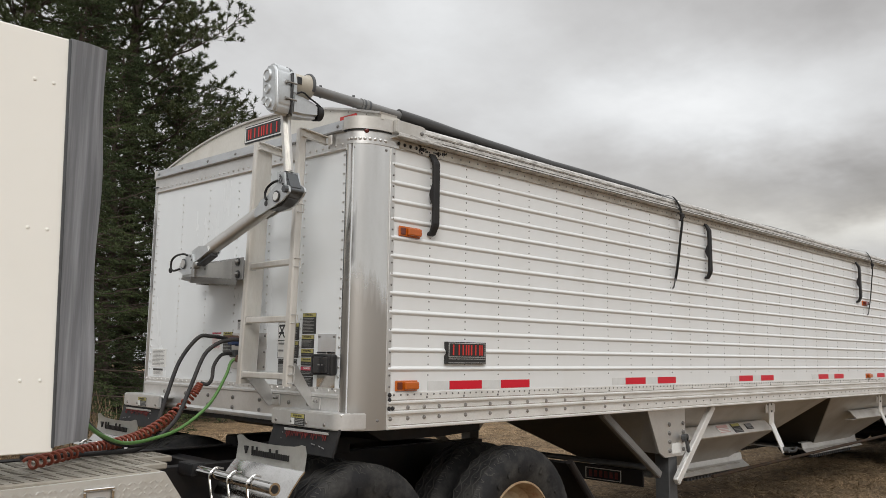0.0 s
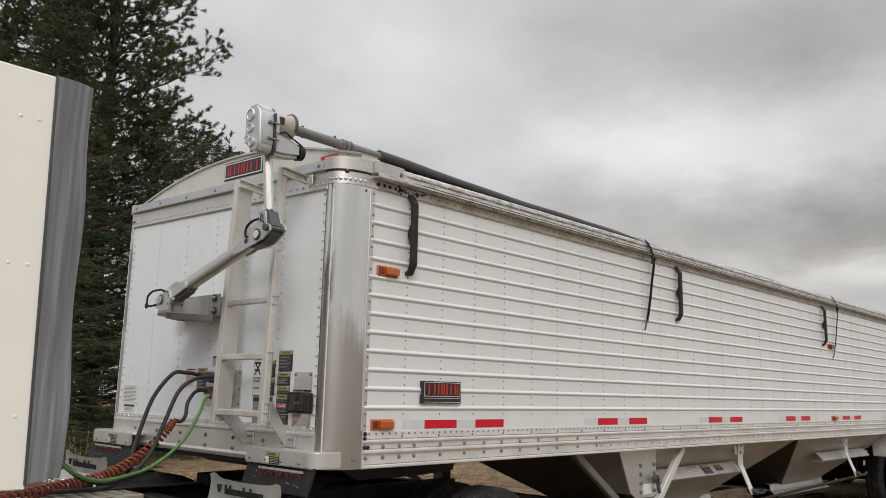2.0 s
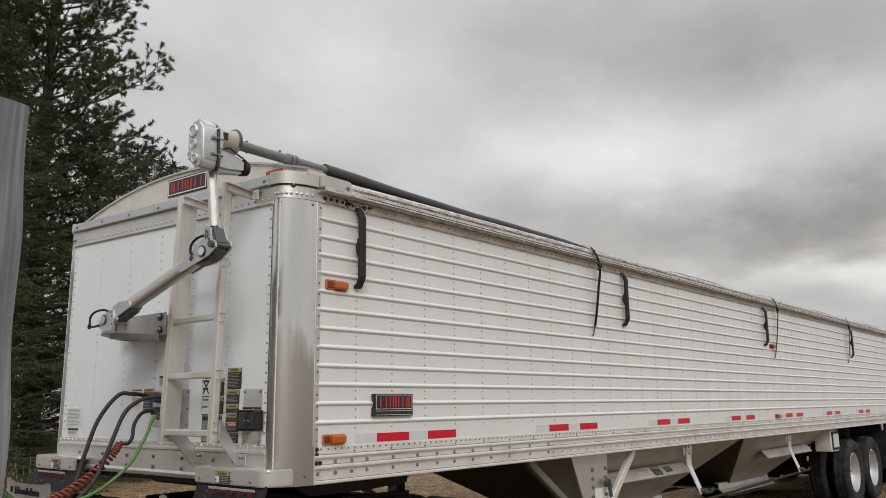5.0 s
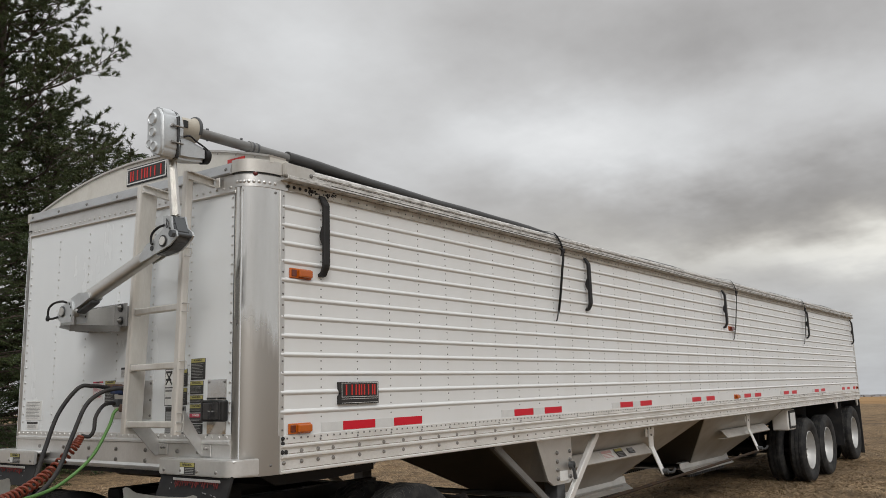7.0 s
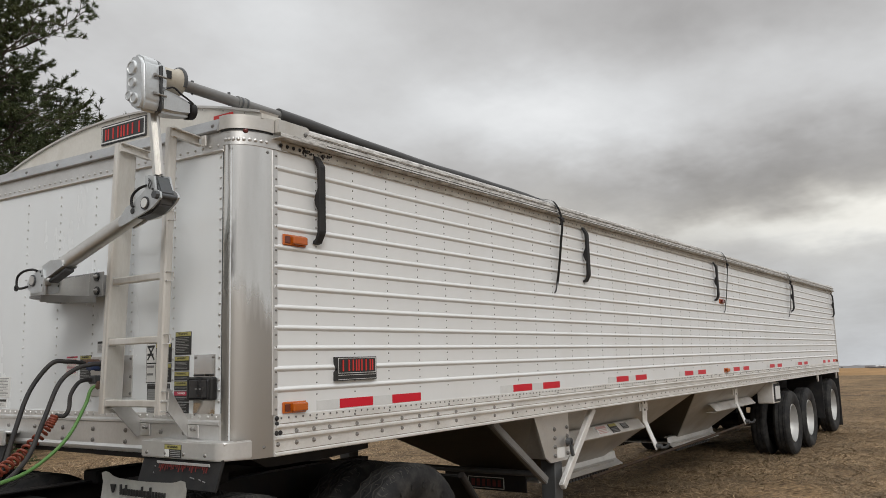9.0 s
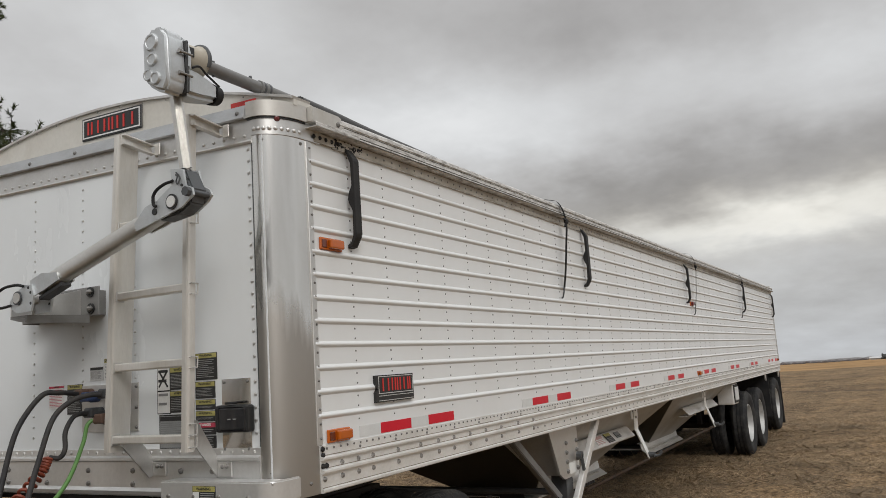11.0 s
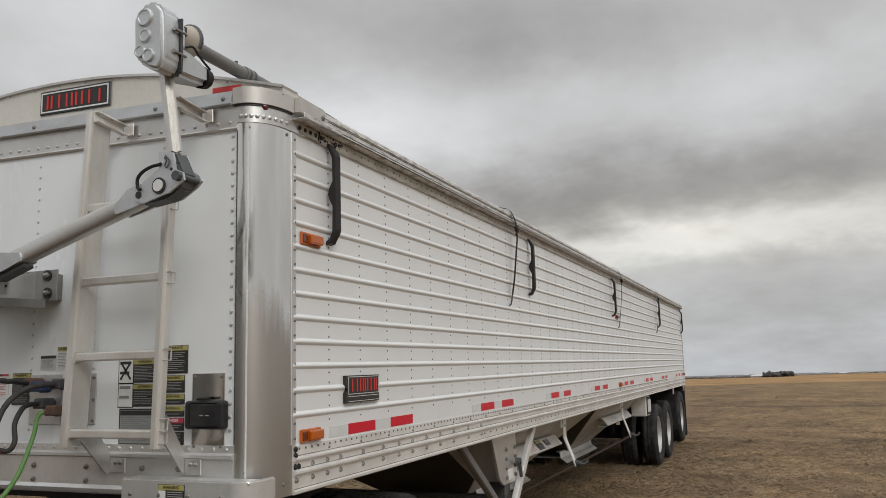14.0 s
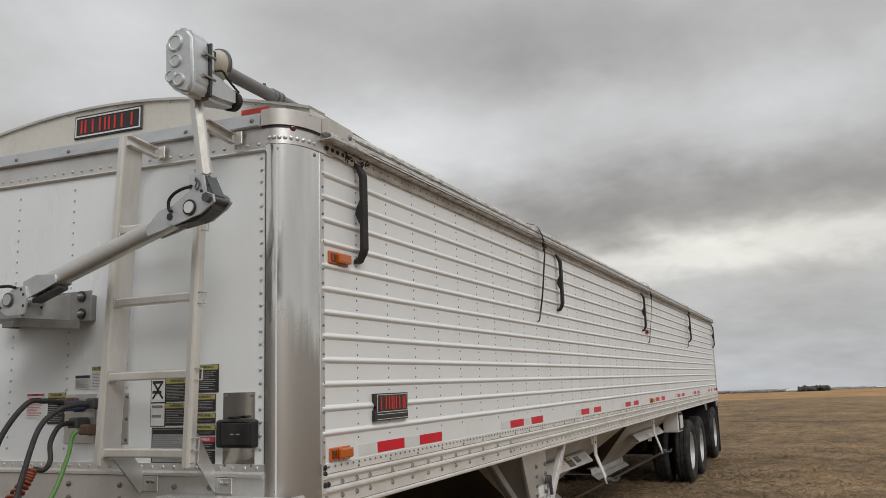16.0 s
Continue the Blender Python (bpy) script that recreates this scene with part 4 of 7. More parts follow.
decal(0.374, 0.502, 1.735, 1.853, DECALY, "WARNING", 5)
decal(0.388, 0.506, 1.655, 1.728, DECALY, "WARNING", 3)
decal(0.388, 0.506, 1.606, 1.650, DECALY, "WARNING", 1)
decal(0.388, 0.506, 1.556, 1.601, DECALY, "WARNING", 1)
decal(0.388, 0.506, 1.498, 1.551, DECALP, "DANGER", 1, hink=DECALW, label="black decal with red danger heading")
decal(0.388, 0.506, 1.436, 1.494, None, "", 3)
decal(0.535, 0.665, 1.700, 1.800, DECALY, "WARNING", 5)
pic = decal(0.668, 0.745, 1.700, 1.800, None, "", 1, body=DECALW, ink=DECALK, label="white pictogram decal of a crossed-out figure", border=0.004)
bm = mesh()
obox(bm, (F - 0.005, 0.678, 1.715), (F - 0.005, 0.735, 1.79), 0.002, 0.008, (1, 0, 0))
obox(bm, (F - 0.005, 0.735, 1.715), (F - 0.005, 0.678, 1.79), 0.002, 0.008, (1, 0, 0))
part("pictogram", bm, DECALK, pic)
decal(0.535, 0.665, 1.598, 1.694, DECALY, "WARNING", 4)
decal(0.668, 0.745, 1.598, 1.694, None, "", 1, body=DECALW, ink=GREYBAR, label="white pictogram decal", border=0.004)
decal(0.552, 0.732, 1.444, 1.584, DECALK, "", 6, body=IDPLATE, ink=GREYBAR, label="grey metal identification plate with a black heading", border=0.006)
decal(1.03, 1.112, 1.766, 1.87, DECALY, "CAUTION", 5, body=DECALW, ink=GREYBAR, label="white caution decal with yellow heading")
decal(1.119, 1.214, 1.766, 1.832, DECALK, "", 4, body=DECALG, ink=GREYBAR, label="small white printed decal", band=0.014)
decal(1.272, 1.386, 1.61, 1.755, DECALY, "WARNING", 6, label="black decal with yellow heading behind the air couplings")
decal(1.412, 1.53, 1.64, 1.755, DECALP, "WARNING", 6, body=DECALW, ink=DECALP, label="faded white decal with red print", band=0.012)
decal(2.175, 2.395, 1.513, 1.642, None, "", 6, body=DECALW, ink=GREYBAR, label="white printed decal with grey lines")
decal(2.215, 2.368, 1.452, 1.503, DECALK, "", 3, body=DECALW, ink=GREYBAR, label="white printed decal with a black heading", band=0.016)

# stainless back plate with the dark junction box
bm = mesh()
bx(bm, F - 0.006, F, 0.182, 0.345, 1.421, 1.732, 0.001)
bp = part("box_plate", bm, CHROME, trailer, "stainless back plate of the junction box")
bm = mesh()
for y in (0.196, 0.331):
    for z in (1.436, 1.718):
        dome(bm, (F - 0.006, y, z), (-1, 0, 0), 0.008, 0.007, 6)
part("screws", bm, RIVET, bp, kind="stuff")
bm = mesh()
bx(bm, F - 0.052, F - 0.006, 0.156, 0.348, 1.507, 1.622, 0.012, 2)
jb = part("junction_box", bm, BADGE, trailer, "dark plastic junction box")
bm = mesh()
bx(bm, F - 0.062, F - 0.052, 0.166, 0.314, 1.515, 1.614, 0.010, 3)
part("lid", bm, SMOKED, jb, "smoked glossy lid")
for y in (0.222, 0.252):
    bm = mesh()
    bx(bm, F - 0.0635, F - 0.0615, y - 0.008, y + 0.008, 1.562, 1.566)
    part("label_mark", bm, INK, jb)
bm = mesh()
bx(bm, F - 0.06, F - 0.02, 0.24, 0.28, 1.625, 1.635, 0.003)
part("cable_entry", bm, BLACK, jb)

# air and light coupling plates with their fittings
bm = mesh()
bx(bm, F - 0.006, F, 1.075, 1.27, 1.523, 1.745, 0.001)
cp = part("coupling_plate", bm, ALU_DULL, trailer, "aluminium plate with air couplings")
bm = mesh()
bx(bm, F - 0.006, F, 0.872, 0.99, 1.523, 1.745, 0.001)
side_cp = part("coupling_plate", bm, ALU_DULL, trailer)
for z in (1.54, 1.63, 1.728):
    bm = mesh()
    dome(bm, (F - 0.006, 0.884, z), (-1, 0, 0), 0.009, 0.008, 6)
    part("bolt", bm, RIVET, side_cp)
for y, z, mat in ((1.20, 1.705, HOSEB), (1.03, 1.70, DARKSTEEL), (1.13, 1.615, DARKSTEEL), (1.06, 1.585, HOSEB), (1.155, 1.69, BLUEM)):
    bm = mesh()
    cyl(bm, (F, y, z), (F - 0.045, y, z), 0.026, 14)
    bx(bm, F - 0.085, F - 0.035, y - 0.026, y + 0.026, z - 0.02, z + 0.026, 0.008, 2)
    cyl(bm, (F - 0.06, y, z), (F - 0.075, y + 0.03, z - 0.005), 0.017, 10)
    part("coupling", bm, mat, trailer, "air line coupling on the front wall")

# ladder: a deep channel rail on one side, a slim tube rail on the other, both leaning together upwards
XL = -0.407
ladder = thing("ladder", "aluminium access ladder bolted to the trailer front", "ladder", (XL, 0.34, 1.445))
LI = Matrix.Translation((-XL, -0.34, -1.445))


def lpart(name, bm, mat=ALU, parent=None, lean=True, smooth=False):
    if lean:
        for v in bm.verts:
            v.co.y -= (v.co.z - 1.445) * (0.034 + 0.023 * max(0.0, min(1.0, (v.co.y - 0.39) / 0.43)))
    bmesh.ops.transform(bm, matrix=LI, verts=bm.verts[:])
    return part(name, bm, mat, parent or ladder, "", smooth)


bm = mesh()
ya, yb, d = 0.826, 0.857, 0.118
prism(bm, [(XL, yb), (XL, ya + 0.010), (XL + 0.004, ya + 0.003), (XL + 0.012, ya), (XL + d - 0.010, ya), (XL + d - 0.003, ya + 0.004), (XL + d, ya + 0.012), (XL + d, yb), (XL + d - 0.006, yb), (XL + d - 0.006, ya + 0.010), (XL + d - 0.012, ya + 0.006), (XL + 0.012, ya + 0.006), (XL + 0.006, ya + 0.012), (XL + 0.006, yb)], "z", 1.445, 2.872)
lpart("rail", bm, LADDER)
bm = mesh()
ya, yb, d = 0.348, 0.387, 0.050
prism(bm, [(XL, yb - 0.006), (XL, ya + 0.012), (XL + 0.004, ya + 0.004), (XL + 0.013, ya), (XL + d - 0.010, ya), (XL + d, ya + 0.008), (XL + d, yb - 0.006), (XL + d - 0.006, yb), (XL + 0.006, yb)], "z", 1.445, 2.874)
lpart("rail", bm, LADDER)
for z in (1.494, 1.808, 2.124, 2.440):
    bm = mesh()
    bx(bm, XL + 0.014, XL + 0.052, 0.384, 0.829 - 0.006 * (z - 1.445), z - 0.014, z + 0.022, 0.006, 2)
    lpart("rung", bm, LADDER)
    bm = mesh()
    bx(bm, XL + 0.010, XL + 0.056, 0.820, 0.8255, z - 0.020, z + 0.028, 0.002)
    lpart("weld", bm, ALU_DULL)
for y0, prof in ((0.372, [(XL + 0.03, 1.57), (XL + 0.075, 1.57), (XL + 0.206, 1.375), (XL + 0.206, 1.322), (XL + 0.19, 1.316), (XL + 0.03, 1.50)]), (0.768, [(XL + 0.02, 1.505), (XL + 0.10, 1.505), (XL + 0.19, 1.40), (XL + 0.19, 1.325), (XL + 0.165, 1.318), (XL + 0.02, 1.47)])):
    bm = mesh()
    prism(bm, prof, "y", y0 - 0.008, y0 - 0.001)
    bx(bm, XL + 0.182, XL + 0.190, y0 - 0.092, y0 - 0.0085, 1.322, 1.386, 0.003)
    foot = lpart("lower_bracket", bm, ALU, None, False)
    for u in (0.040, 0.066):
        bm = mesh()
        dome(bm, (XL + 0.182, y0 - u, 1.366), (-1, 0, 0), 0.010, 0.011, 7)
        lpart("bolt", bm, BOLT, foot, False)
for y0 in (0.304, 0.742):
    bm = mesh()
    prism(bm, [(XL + 0.012, 2.872), (XL + 0.182, 2.854), (XL + 0.182, 2.806), (XL + 0.012, 2.824)], "y", y0 - 0.002, y0 + 0.004)
    for z in (2.872, 2.830):
        prism(bm, [(XL + 0.010, z), (XL + 0.182, z - 0.018), (XL + 0.182, z - 0.024), (XL + 0.010, z - 0.006)], "y", y0 - 0.024, y0 - 0.002)
    bx(bm, XL + 0.177, XL + 0.184, y0 - 0.060, y0 - 0.025, 2.800, 2.858, 0.002)
    lpart("upper_bracket", bm, LADDER, None, False)
for z in (1.485, 1.535, 1.81, 2.118, 2.42):
    bm = mesh()
    y = 0.346
    tube(bm, [(XL + 0.012, y + 0.01, z - 0.022), (XL + 0.012, y - 0.008, z - 0.022), (XL + 0.045, y - 0.008, z - 0.022), (XL + 0.047, y - 0.008, z + 0.022), (XL + 0.012, y - 0.008, z + 0.024), (XL + 0.012, y + 0.01, z + 0.020)], 0.0035, 6)
    lpart("wire_loop", bm, ALU_DULL)

# corner bumpers with rubber flaps below
for y0, s in ((0.0, 1), (W, -1)):
    bm = mesh()
    line = [(-0.325, y0 + s * 0.60), (-0.325, y0 + s * 0.06)]
    for k in range(1, 8):
        a = radians(90 * k / 7)
        line.append((-0.325 + 0.09 * (1 - math.cos(a)), y0 + s * (0.06 - 0.09 * math.sin(a) - 0.0)))
    line.append((-0.15, y0 - s * 0.032))
    sheet(bm, line if s > 0 else list(reversed(line)), "z", 1.232, 1.318, 0.02)
    bx(bm, -0.300, NOSE - 0.02, y0 - s * 0.010, y0 + s * 0.60, 1.300, 1.316, 0.004)
    bmesh.ops.bevel(bm, geom=[e for e in bm.edges if e.is_manifold and e.calc_face_angle(0) > 1.2], offset=0.006, segments=2, affect="EDGES")
    bump = part("corner_bumper", bm, SILLM, trailer, "bright aluminium corner bumper with bolts", True)
    bm = mesh()
    for y in (0.10, 0.26, 0.40, 0.55):
        for z in (1.257,):
            dome(bm, (-0.325, y0 + s * y, z), (-1, 0, 0), 0.010, 0.008, 7)
    part("bumper_bolts", bm, BOLT, bump, kind="stuff")
    bm = mesh()
    prism(bm, [(-0.30, 1.24), (-0.345, 1.10), (-0.335, 1.096), (-0.285, 1.24)], "y", y0 + s * 0.0, y0 + s * 0.60)
    flap = part("rubber_flap", bm, BLACK, bump, "black rubber flap with worn print")
    bm = mesh()
    obox(bm, (-0.320, y0 + s * 0.07, 1.212), (-0.320, y0 + s * 0.47, 1.212), 0.004, 0.012, (1, 0, 0.32))
    part("white_line", bm, SILVER, flap)
    bm = mesh()
    rp = random.Random(21)
    for k in range(24):
        y, top = 0.085 + 0.0155 * k + rp.uniform(-0.003, 0.003), 1.204
        low = top - rp.uniform(0.006, 0.034)
        obox(bm, (-0.3215 - 0.31 * (1.215 - top) + 0.002, y0 + s * y, top), (-0.3215 - 0.31 * (1.215 - low) + 0.002, y0 + s * (y + rp.uniform(-0.004, 0.004)), low), 0.004, rp.uniform(0.003, 0.006), (0, 1, 0))
    part("worn_print", bm, REDWORN, flap, kind="stuff")
    for u, v, w in ((0.16, 1.150, 0.030), (0.075, 1.138, 0.018), (0.11, 1.144, 0.012), (0.475, 1.19, 0.006), (0.475, 1.16, 0.006)):
        bm = mesh()
        obox(bm, (-0.3265 - (1.21 - v) * 0.31 + 0.0065, y0 + s * u, v), (-0.3265 - (1.21 - v) * 0.31 + 0.0065, y0 + s * (u + w), v + 0.004), 0.003, 0.005, (1, 0, 0.32))
        part("scratch", bm, GREYBAR, flap)
    bm = mesh()
    bx(bm, -0.3275, -0.324, min(y0 + s * 0.275, y0 + s * 0.405), max(y0 + s * 0.275, y0 + s * 0.405), 1.238, 1.300)
    dc = part("decal", bm, DECALK, bump, "small black and yellow warning decal")
    bm = mesh()
    bx(bm, -0.3285, -0.3265, min(y0 + s * 0.277, y0 + s * 0.403), max(y0 + s * 0.277, y0 + s * 0.403), 1.278, 1.2985)
    part("heading", bm, DECALY, dc)
    text(dc, "WARNING", (-0.3292, y0 + s * 0.34, 1.2882), 0.017, DECALK, FACE)
    yl = max(y0 + s * 0.277, y0 + s * 0.403)
    bm = mesh()
    bx(bm, -0.3285, -0.3265, yl - 0.036, yl, 1.241, 1.276)
    part("pictogram", bm, DECALW, dc)
    for q in range(4):
        bm = mesh()
        bx(bm, -0.3285, -0.3265, yl - 0.12, yl - 0.044, 1.2435 + 0.0085 * q, 1.2465 + 0.0085 * q)
        part("print_line", bm, INK, dc)

# underside: upper coupler, cross members
bm = mesh()
prism(bm, [(-0.17, 1.222), (1.25, 1.222), (1.25, 1.12), (0.9, 1.10), (0.38, 1.10), (0.2, 1.19), (-0.17, 1.20)], "y", 0.45, W - 0.45)
part("upper_coupler", bm, BLKPAINT, trailer, "black upper coupler plate under the nose")
bm = mesh()
bx(bm, 0.02, LEN, 0.02, W - 0.02, 1.223, 1.235)
part("floor_sheet", bm, HOPPERM, trailer)


# hoppers: two pyramids of sheet with a trap at the bottom
def hopper(xa, xb, xc, xd, zb, trap, ya=0.10, yb=0.88):
    """Top opening xa..xd, bottom xb..xc; sides slope in."""
    bm = mesh()
    top = [(xa, ya, 1.225), (xd, ya, 1.225), (xd, W - ya, 1.225), (xa, W - ya, 1.225)]
    bot = [(xb, yb, zb), (xc, yb, zb), (xc, W - yb, zb), (xb, W - yb, zb)]
    vt, vb = [bm.verts.new(v) for v in top], [bm.verts.new(v) for v in bot]
    for i in range(4):
        bm.faces.new((vt[i], vt[(i + 1) % 4], vb[(i + 1) % 4], vb[i]))
    bm.faces.new(list(reversed(vb)))
    bmesh.ops.recalc_face_normals(bm, faces=bm.faces[:])
    h = part("hopper", bm, HOPPERM, trailer, "sloping aluminium hopper with a trap below")
    # dark overlay on the slope: shade below the trailer put into its colour
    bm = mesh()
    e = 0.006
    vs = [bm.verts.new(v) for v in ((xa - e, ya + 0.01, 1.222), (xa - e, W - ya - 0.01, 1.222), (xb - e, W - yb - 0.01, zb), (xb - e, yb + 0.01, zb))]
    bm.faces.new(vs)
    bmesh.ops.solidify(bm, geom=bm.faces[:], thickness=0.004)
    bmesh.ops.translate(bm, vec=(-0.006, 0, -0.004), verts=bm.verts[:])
    part("front_slope", bm, SHADEHOP, h, "front slope with the underside's shade put into its colour")
    for y, q in ((yb, 1), (W - yb, -1)):
        line = [(y - q * 0.12, zb - 0.085), (y - q * 0.035, zb - 0.025), (y - q * 0.02, zb + 0.05), (y + q * 0.02, zb + 0.055)]
        bm = mesh()
        sheet(bm, line if q > 0 else list(reversed(line)), "x", trap[0], trap[1], 0.008)
        guide = part("trap_rail", bm, BRIGHT, h, "aluminium trap guide rail with slots")
        x = trap[0] + 0.12
        while x < trap[1] - 0.1:
            bm = mesh()
            obox(bm, (x, y - q * 0.033, zb - 0.012), (x, y - q * 0.026, zb + 0.026), 0.045, 0.006, (1, 0, 0))
            part("slot", bm, BADGE, guide)
            x += 0.13
        bm = mesh()
        bx(bm, trap[0] + 0.2, trap[1] - 0.25, y - q * 0.06, y - q * 0.03, zb - 0.115, zb - 0.088)
        x = trap[0] + 0.22
        while x < trap[1] - 0.3:
            bx(bm, x, x + 0.03, y - q * 0.075, y - q * 0.03, zb - 0.135, zb - 0.110)
            x += 0.07
        part("gear_rack", bm, DARKSTEEL, h, "dark toothed rack below the trap")
    bm = mesh()
    bx(bm, xb - 0.2, xc + 0.2, yb - 0.08, W - yb + 0.08, zb - 0.05, zb - 0.035)
    part("trap_door", bm, ALU_DULL, h)
    return h


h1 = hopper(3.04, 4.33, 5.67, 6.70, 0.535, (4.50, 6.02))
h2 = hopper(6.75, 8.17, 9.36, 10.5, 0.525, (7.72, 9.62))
# folded lip along each hopper's near side
for xa, xb, h in ((3.66, 5.42, h1), (7.86, 9.75, h2)):
    bm = mesh()
    sheet(bm, [(0.325, 1.010), (0.300, 1.005), (0.222, 0.918), (0.240, 0.904), (0.36, 0.900)], "x", xa, xb, 0.006)
    part("side_lip", bm, BRIGHT, h, "bent aluminium lip on the hopper side")

def lip_decal(x, w, t0, t1, body, head):
    """A small decal lying on the slanting lip; t0, t1 across its width."""
    def on(u, lift):
        return 0.222 + 0.078 * u - 0.0037 * lift, 0.918 + 0.087 * u + 0.0033 * lift
    bm = mesh()
    prism(bm, [on(t0, 0.5), on(t1, 0.5), on(t1, 1.4), on(t0, 1.4)], "x", x, x + w)
    d = part("decal", bm, body, h1, "small printed decal on the hopper lip")
    bm = mesh()
    prism(bm, [on(t1 - 0.28, 1.2), on(t1 - 0.03, 1.2), on(t1 - 0.03, 2.0), on(t1 - 0.28, 2.0)], "x", x + 0.008, x + w - 0.008)
    part("heading", bm, head, d)
    for k in range(3):
        u = t0 + 0.06 + 0.14 * k
        bm = mesh()
        prism(bm, [on(u, 1.2), on(u + 0.06, 1.2), on(u + 0.06, 2.0), on(u, 2.0)], "x", x + 0.012, x + w - 0.02 - 0.02 * (k % 2))
        part("print_line", bm, GREYBAR if body is DECALK else DECALPALE, d)


lip_decal(4.32, 0.22, 0.18, 0.95, DECALW, DECALPALE)
lip_decal(4.62, 0.17, 0.12, 0.98, DECALK, DECALY)
lip_decal(4.90, 0.14, 0.30, 0.85, DECALK, GREYBAR)

# black brand panel hung under the front hopper slope
bm = mesh()
bx(bm, 3.935, 3.955, 0.83, 1.76, 0.42, 0.575, 0.004)
pnl = part("name_panel", bm, BLKPAINT, trailer, "black hanging panel with worn name bars")
for y0, y1, z0, z1 in ((1.07, 1.48, 0.538, 0.544), (1.07, 1.48, 0.436, 0.442), (1.07, 1.076, 0.442, 0.538), (1.474, 1.48, 0.442, 0.538)):
    bm = mesh()
    bx(bm, 3.930, 3.936, y0, y1, z0, z1)
    part("outline", bm, SILVER, pnl)
for k in range(6):
    bm = mesh()
    bx(bm, 3.931, 3.936, 1.105 + 0.06 * k, 1.14 + 0.06 * k, 0.458, 0.522)
    part("name_bar", bm, REDWORN, pnl)

# landing gear
for y, s in ((0.085, 1), (W - 0.085, -1)):
    bm = mesh()
    prism(bm, [(2.80, 1.225), (3.39, 1.225), (3.39, 0.86), (3.34, 0.83), (3.06, 0.83), (2.97, 0.88)], "y", y, y + s * 0.02)
    vs = [bm.verts.new(v) for v in ((2.83, y + s * 0.02, 1.222), (2.70, y + s * 0.42, 1.222), (2.98, y + s * 0.20, 0.87), (3.02, y + s * 0.02, 0.86))]
    fc = bm.faces.new(vs)
    bmesh.ops.solidify(bm, geom=[fc], thickness=0.012)
    plate = part("leg_gusset", bm, ALU, trailer, "aluminium gusset plate of the landing leg with bolts")
    bm = mesh()
    for x in (3.13, 3.35):
        for z in (0.88, 0.95, 1.02, 1.09):
            dome(bm, (x, y, z), (0, -s, 0), 0.02, 0.018, 6)
    part("bolts", bm, RIVET, plate, kind="stuff")
    bm = mesh()
    bx(bm, 3.17, 3.30, y - s * 0.004, y + s * 0.002, 0.855, 0.935)
    part("decal", bm, DECALW, plate)
    bm = mesh()
    bx(bm, 3.17, 3.30, y + s * 0.03, y + s * 0.16, 0.30, 1.22, 0.006)
    leg = part("landing_leg", bm, DARKSTEEL, trailer, "dark steel landing leg, raised")
    bm = mesh()
    bx(bm, 3.185, 3.285, y + s * 0.045, y + s * 0.145, 0.22, 0.31, 0.004)
    bx(bm, 3.11, 3.36, y + s * 0.0, y + s * 0.19, 0.20, 0.22, 0.004)
    part("foot", bm, DARKSTEEL, leg)
    bm = mesh()
    cyl(bm, (3.31, y - s * 0.02, 0.98), (3.31, y - s * 0.06, 0.98), 0.03, 10)
    obox(bm, (3.31, y - s * 0.05, 0.98), (3.35, y - s * 0.05, 0.86), 0.02, 0.025, (0, 1, 0))
    part("crank", bm, DARKSTEEL, leg)
    bm = mesh()
    obox(bm, (3.84, y - s * 0.015, 1.215), (3.185, y - s * 0.022, 0.63), 0.045, 0.065, (0, 1, 0), 0.006)
    part("diagonal_brace", bm, BRIGHT, trailer, "aluminium diagonal brace")
    bm = mesh()
    obox(bm, (2.22, y + s * 0.03, 1.215), (3.06, y + s * 0.06, 0.69), 0.05, 0.06, (0, 1, 0), 0.006)
    part("rear_brace", bm, GREYTUBE, trailer)
bm = mesh()
cyl(bm, (3.18, 0.2, 0.72), (3.18, W - 0.2, 0.72), 0.025, 10)
part("cross_shaft", bm, DARKSTEEL, trailer)

# crank rod brackets on the near side
for x in (5.20, 8.47):
    bm = mesh()
    bx(bm, x - 0.09, x + 0.12, 0.146, 0.158, 1.10, 1.225, 0.002)
    obox(bm, (x + 0.01, 0.140, 1.215), (x + 0.01, 0.140, 0.985), 0.010, 0.11, (0, 1, 0), 0.002)
    obox(bm, (x + 0.012, 0.140, 0.995), (x + 0.085, 0.055, 0.715), 0.090, 0.012, (1, 0, 0), 0.003)
    br = part("rod_bracket", bm, BRIGHT, trailer, "bent aluminium crank rod bracket")
    bm = mesh()
    tube(bm, smooth_path([(x + 0.09, 0.065, 0.760), (x + 0.10, 0.020, 0.735), (x + 0.11, -0.035, 0.735), (x + 0.12, -0.06, 0.775)], 5), 0.014, 8)
    cyl(bm, (x + 0.085, 0.075, 0.740), (x + 0.085, 0.005, 0.740), 0.028, 10)
    part("hook", bm, DARKSTEEL, br, "", True)
    for u, v in ((-0.05, 1.185), (0.07, 1.185), (0.07, 1.125), (0.01, 1.185), (0.01, 1.115)):
        bm = mesh()
        dome(bm, (x + u, 0.146 if abs(u - 0.01) > 0.02 else 0.135, v), (0, -1, 0), 0.014, 0.010, 6)
        part("bolt", bm, RIVET, br)
bm = mesh()
cyl(bm, (9.0, 0.13, 0.69), (4.75, 0.55, 0.475), 0.017, 10)
part("crank_rod", bm, BARROD, trailer, "long rusty steel crank rod below the hoppers", True)

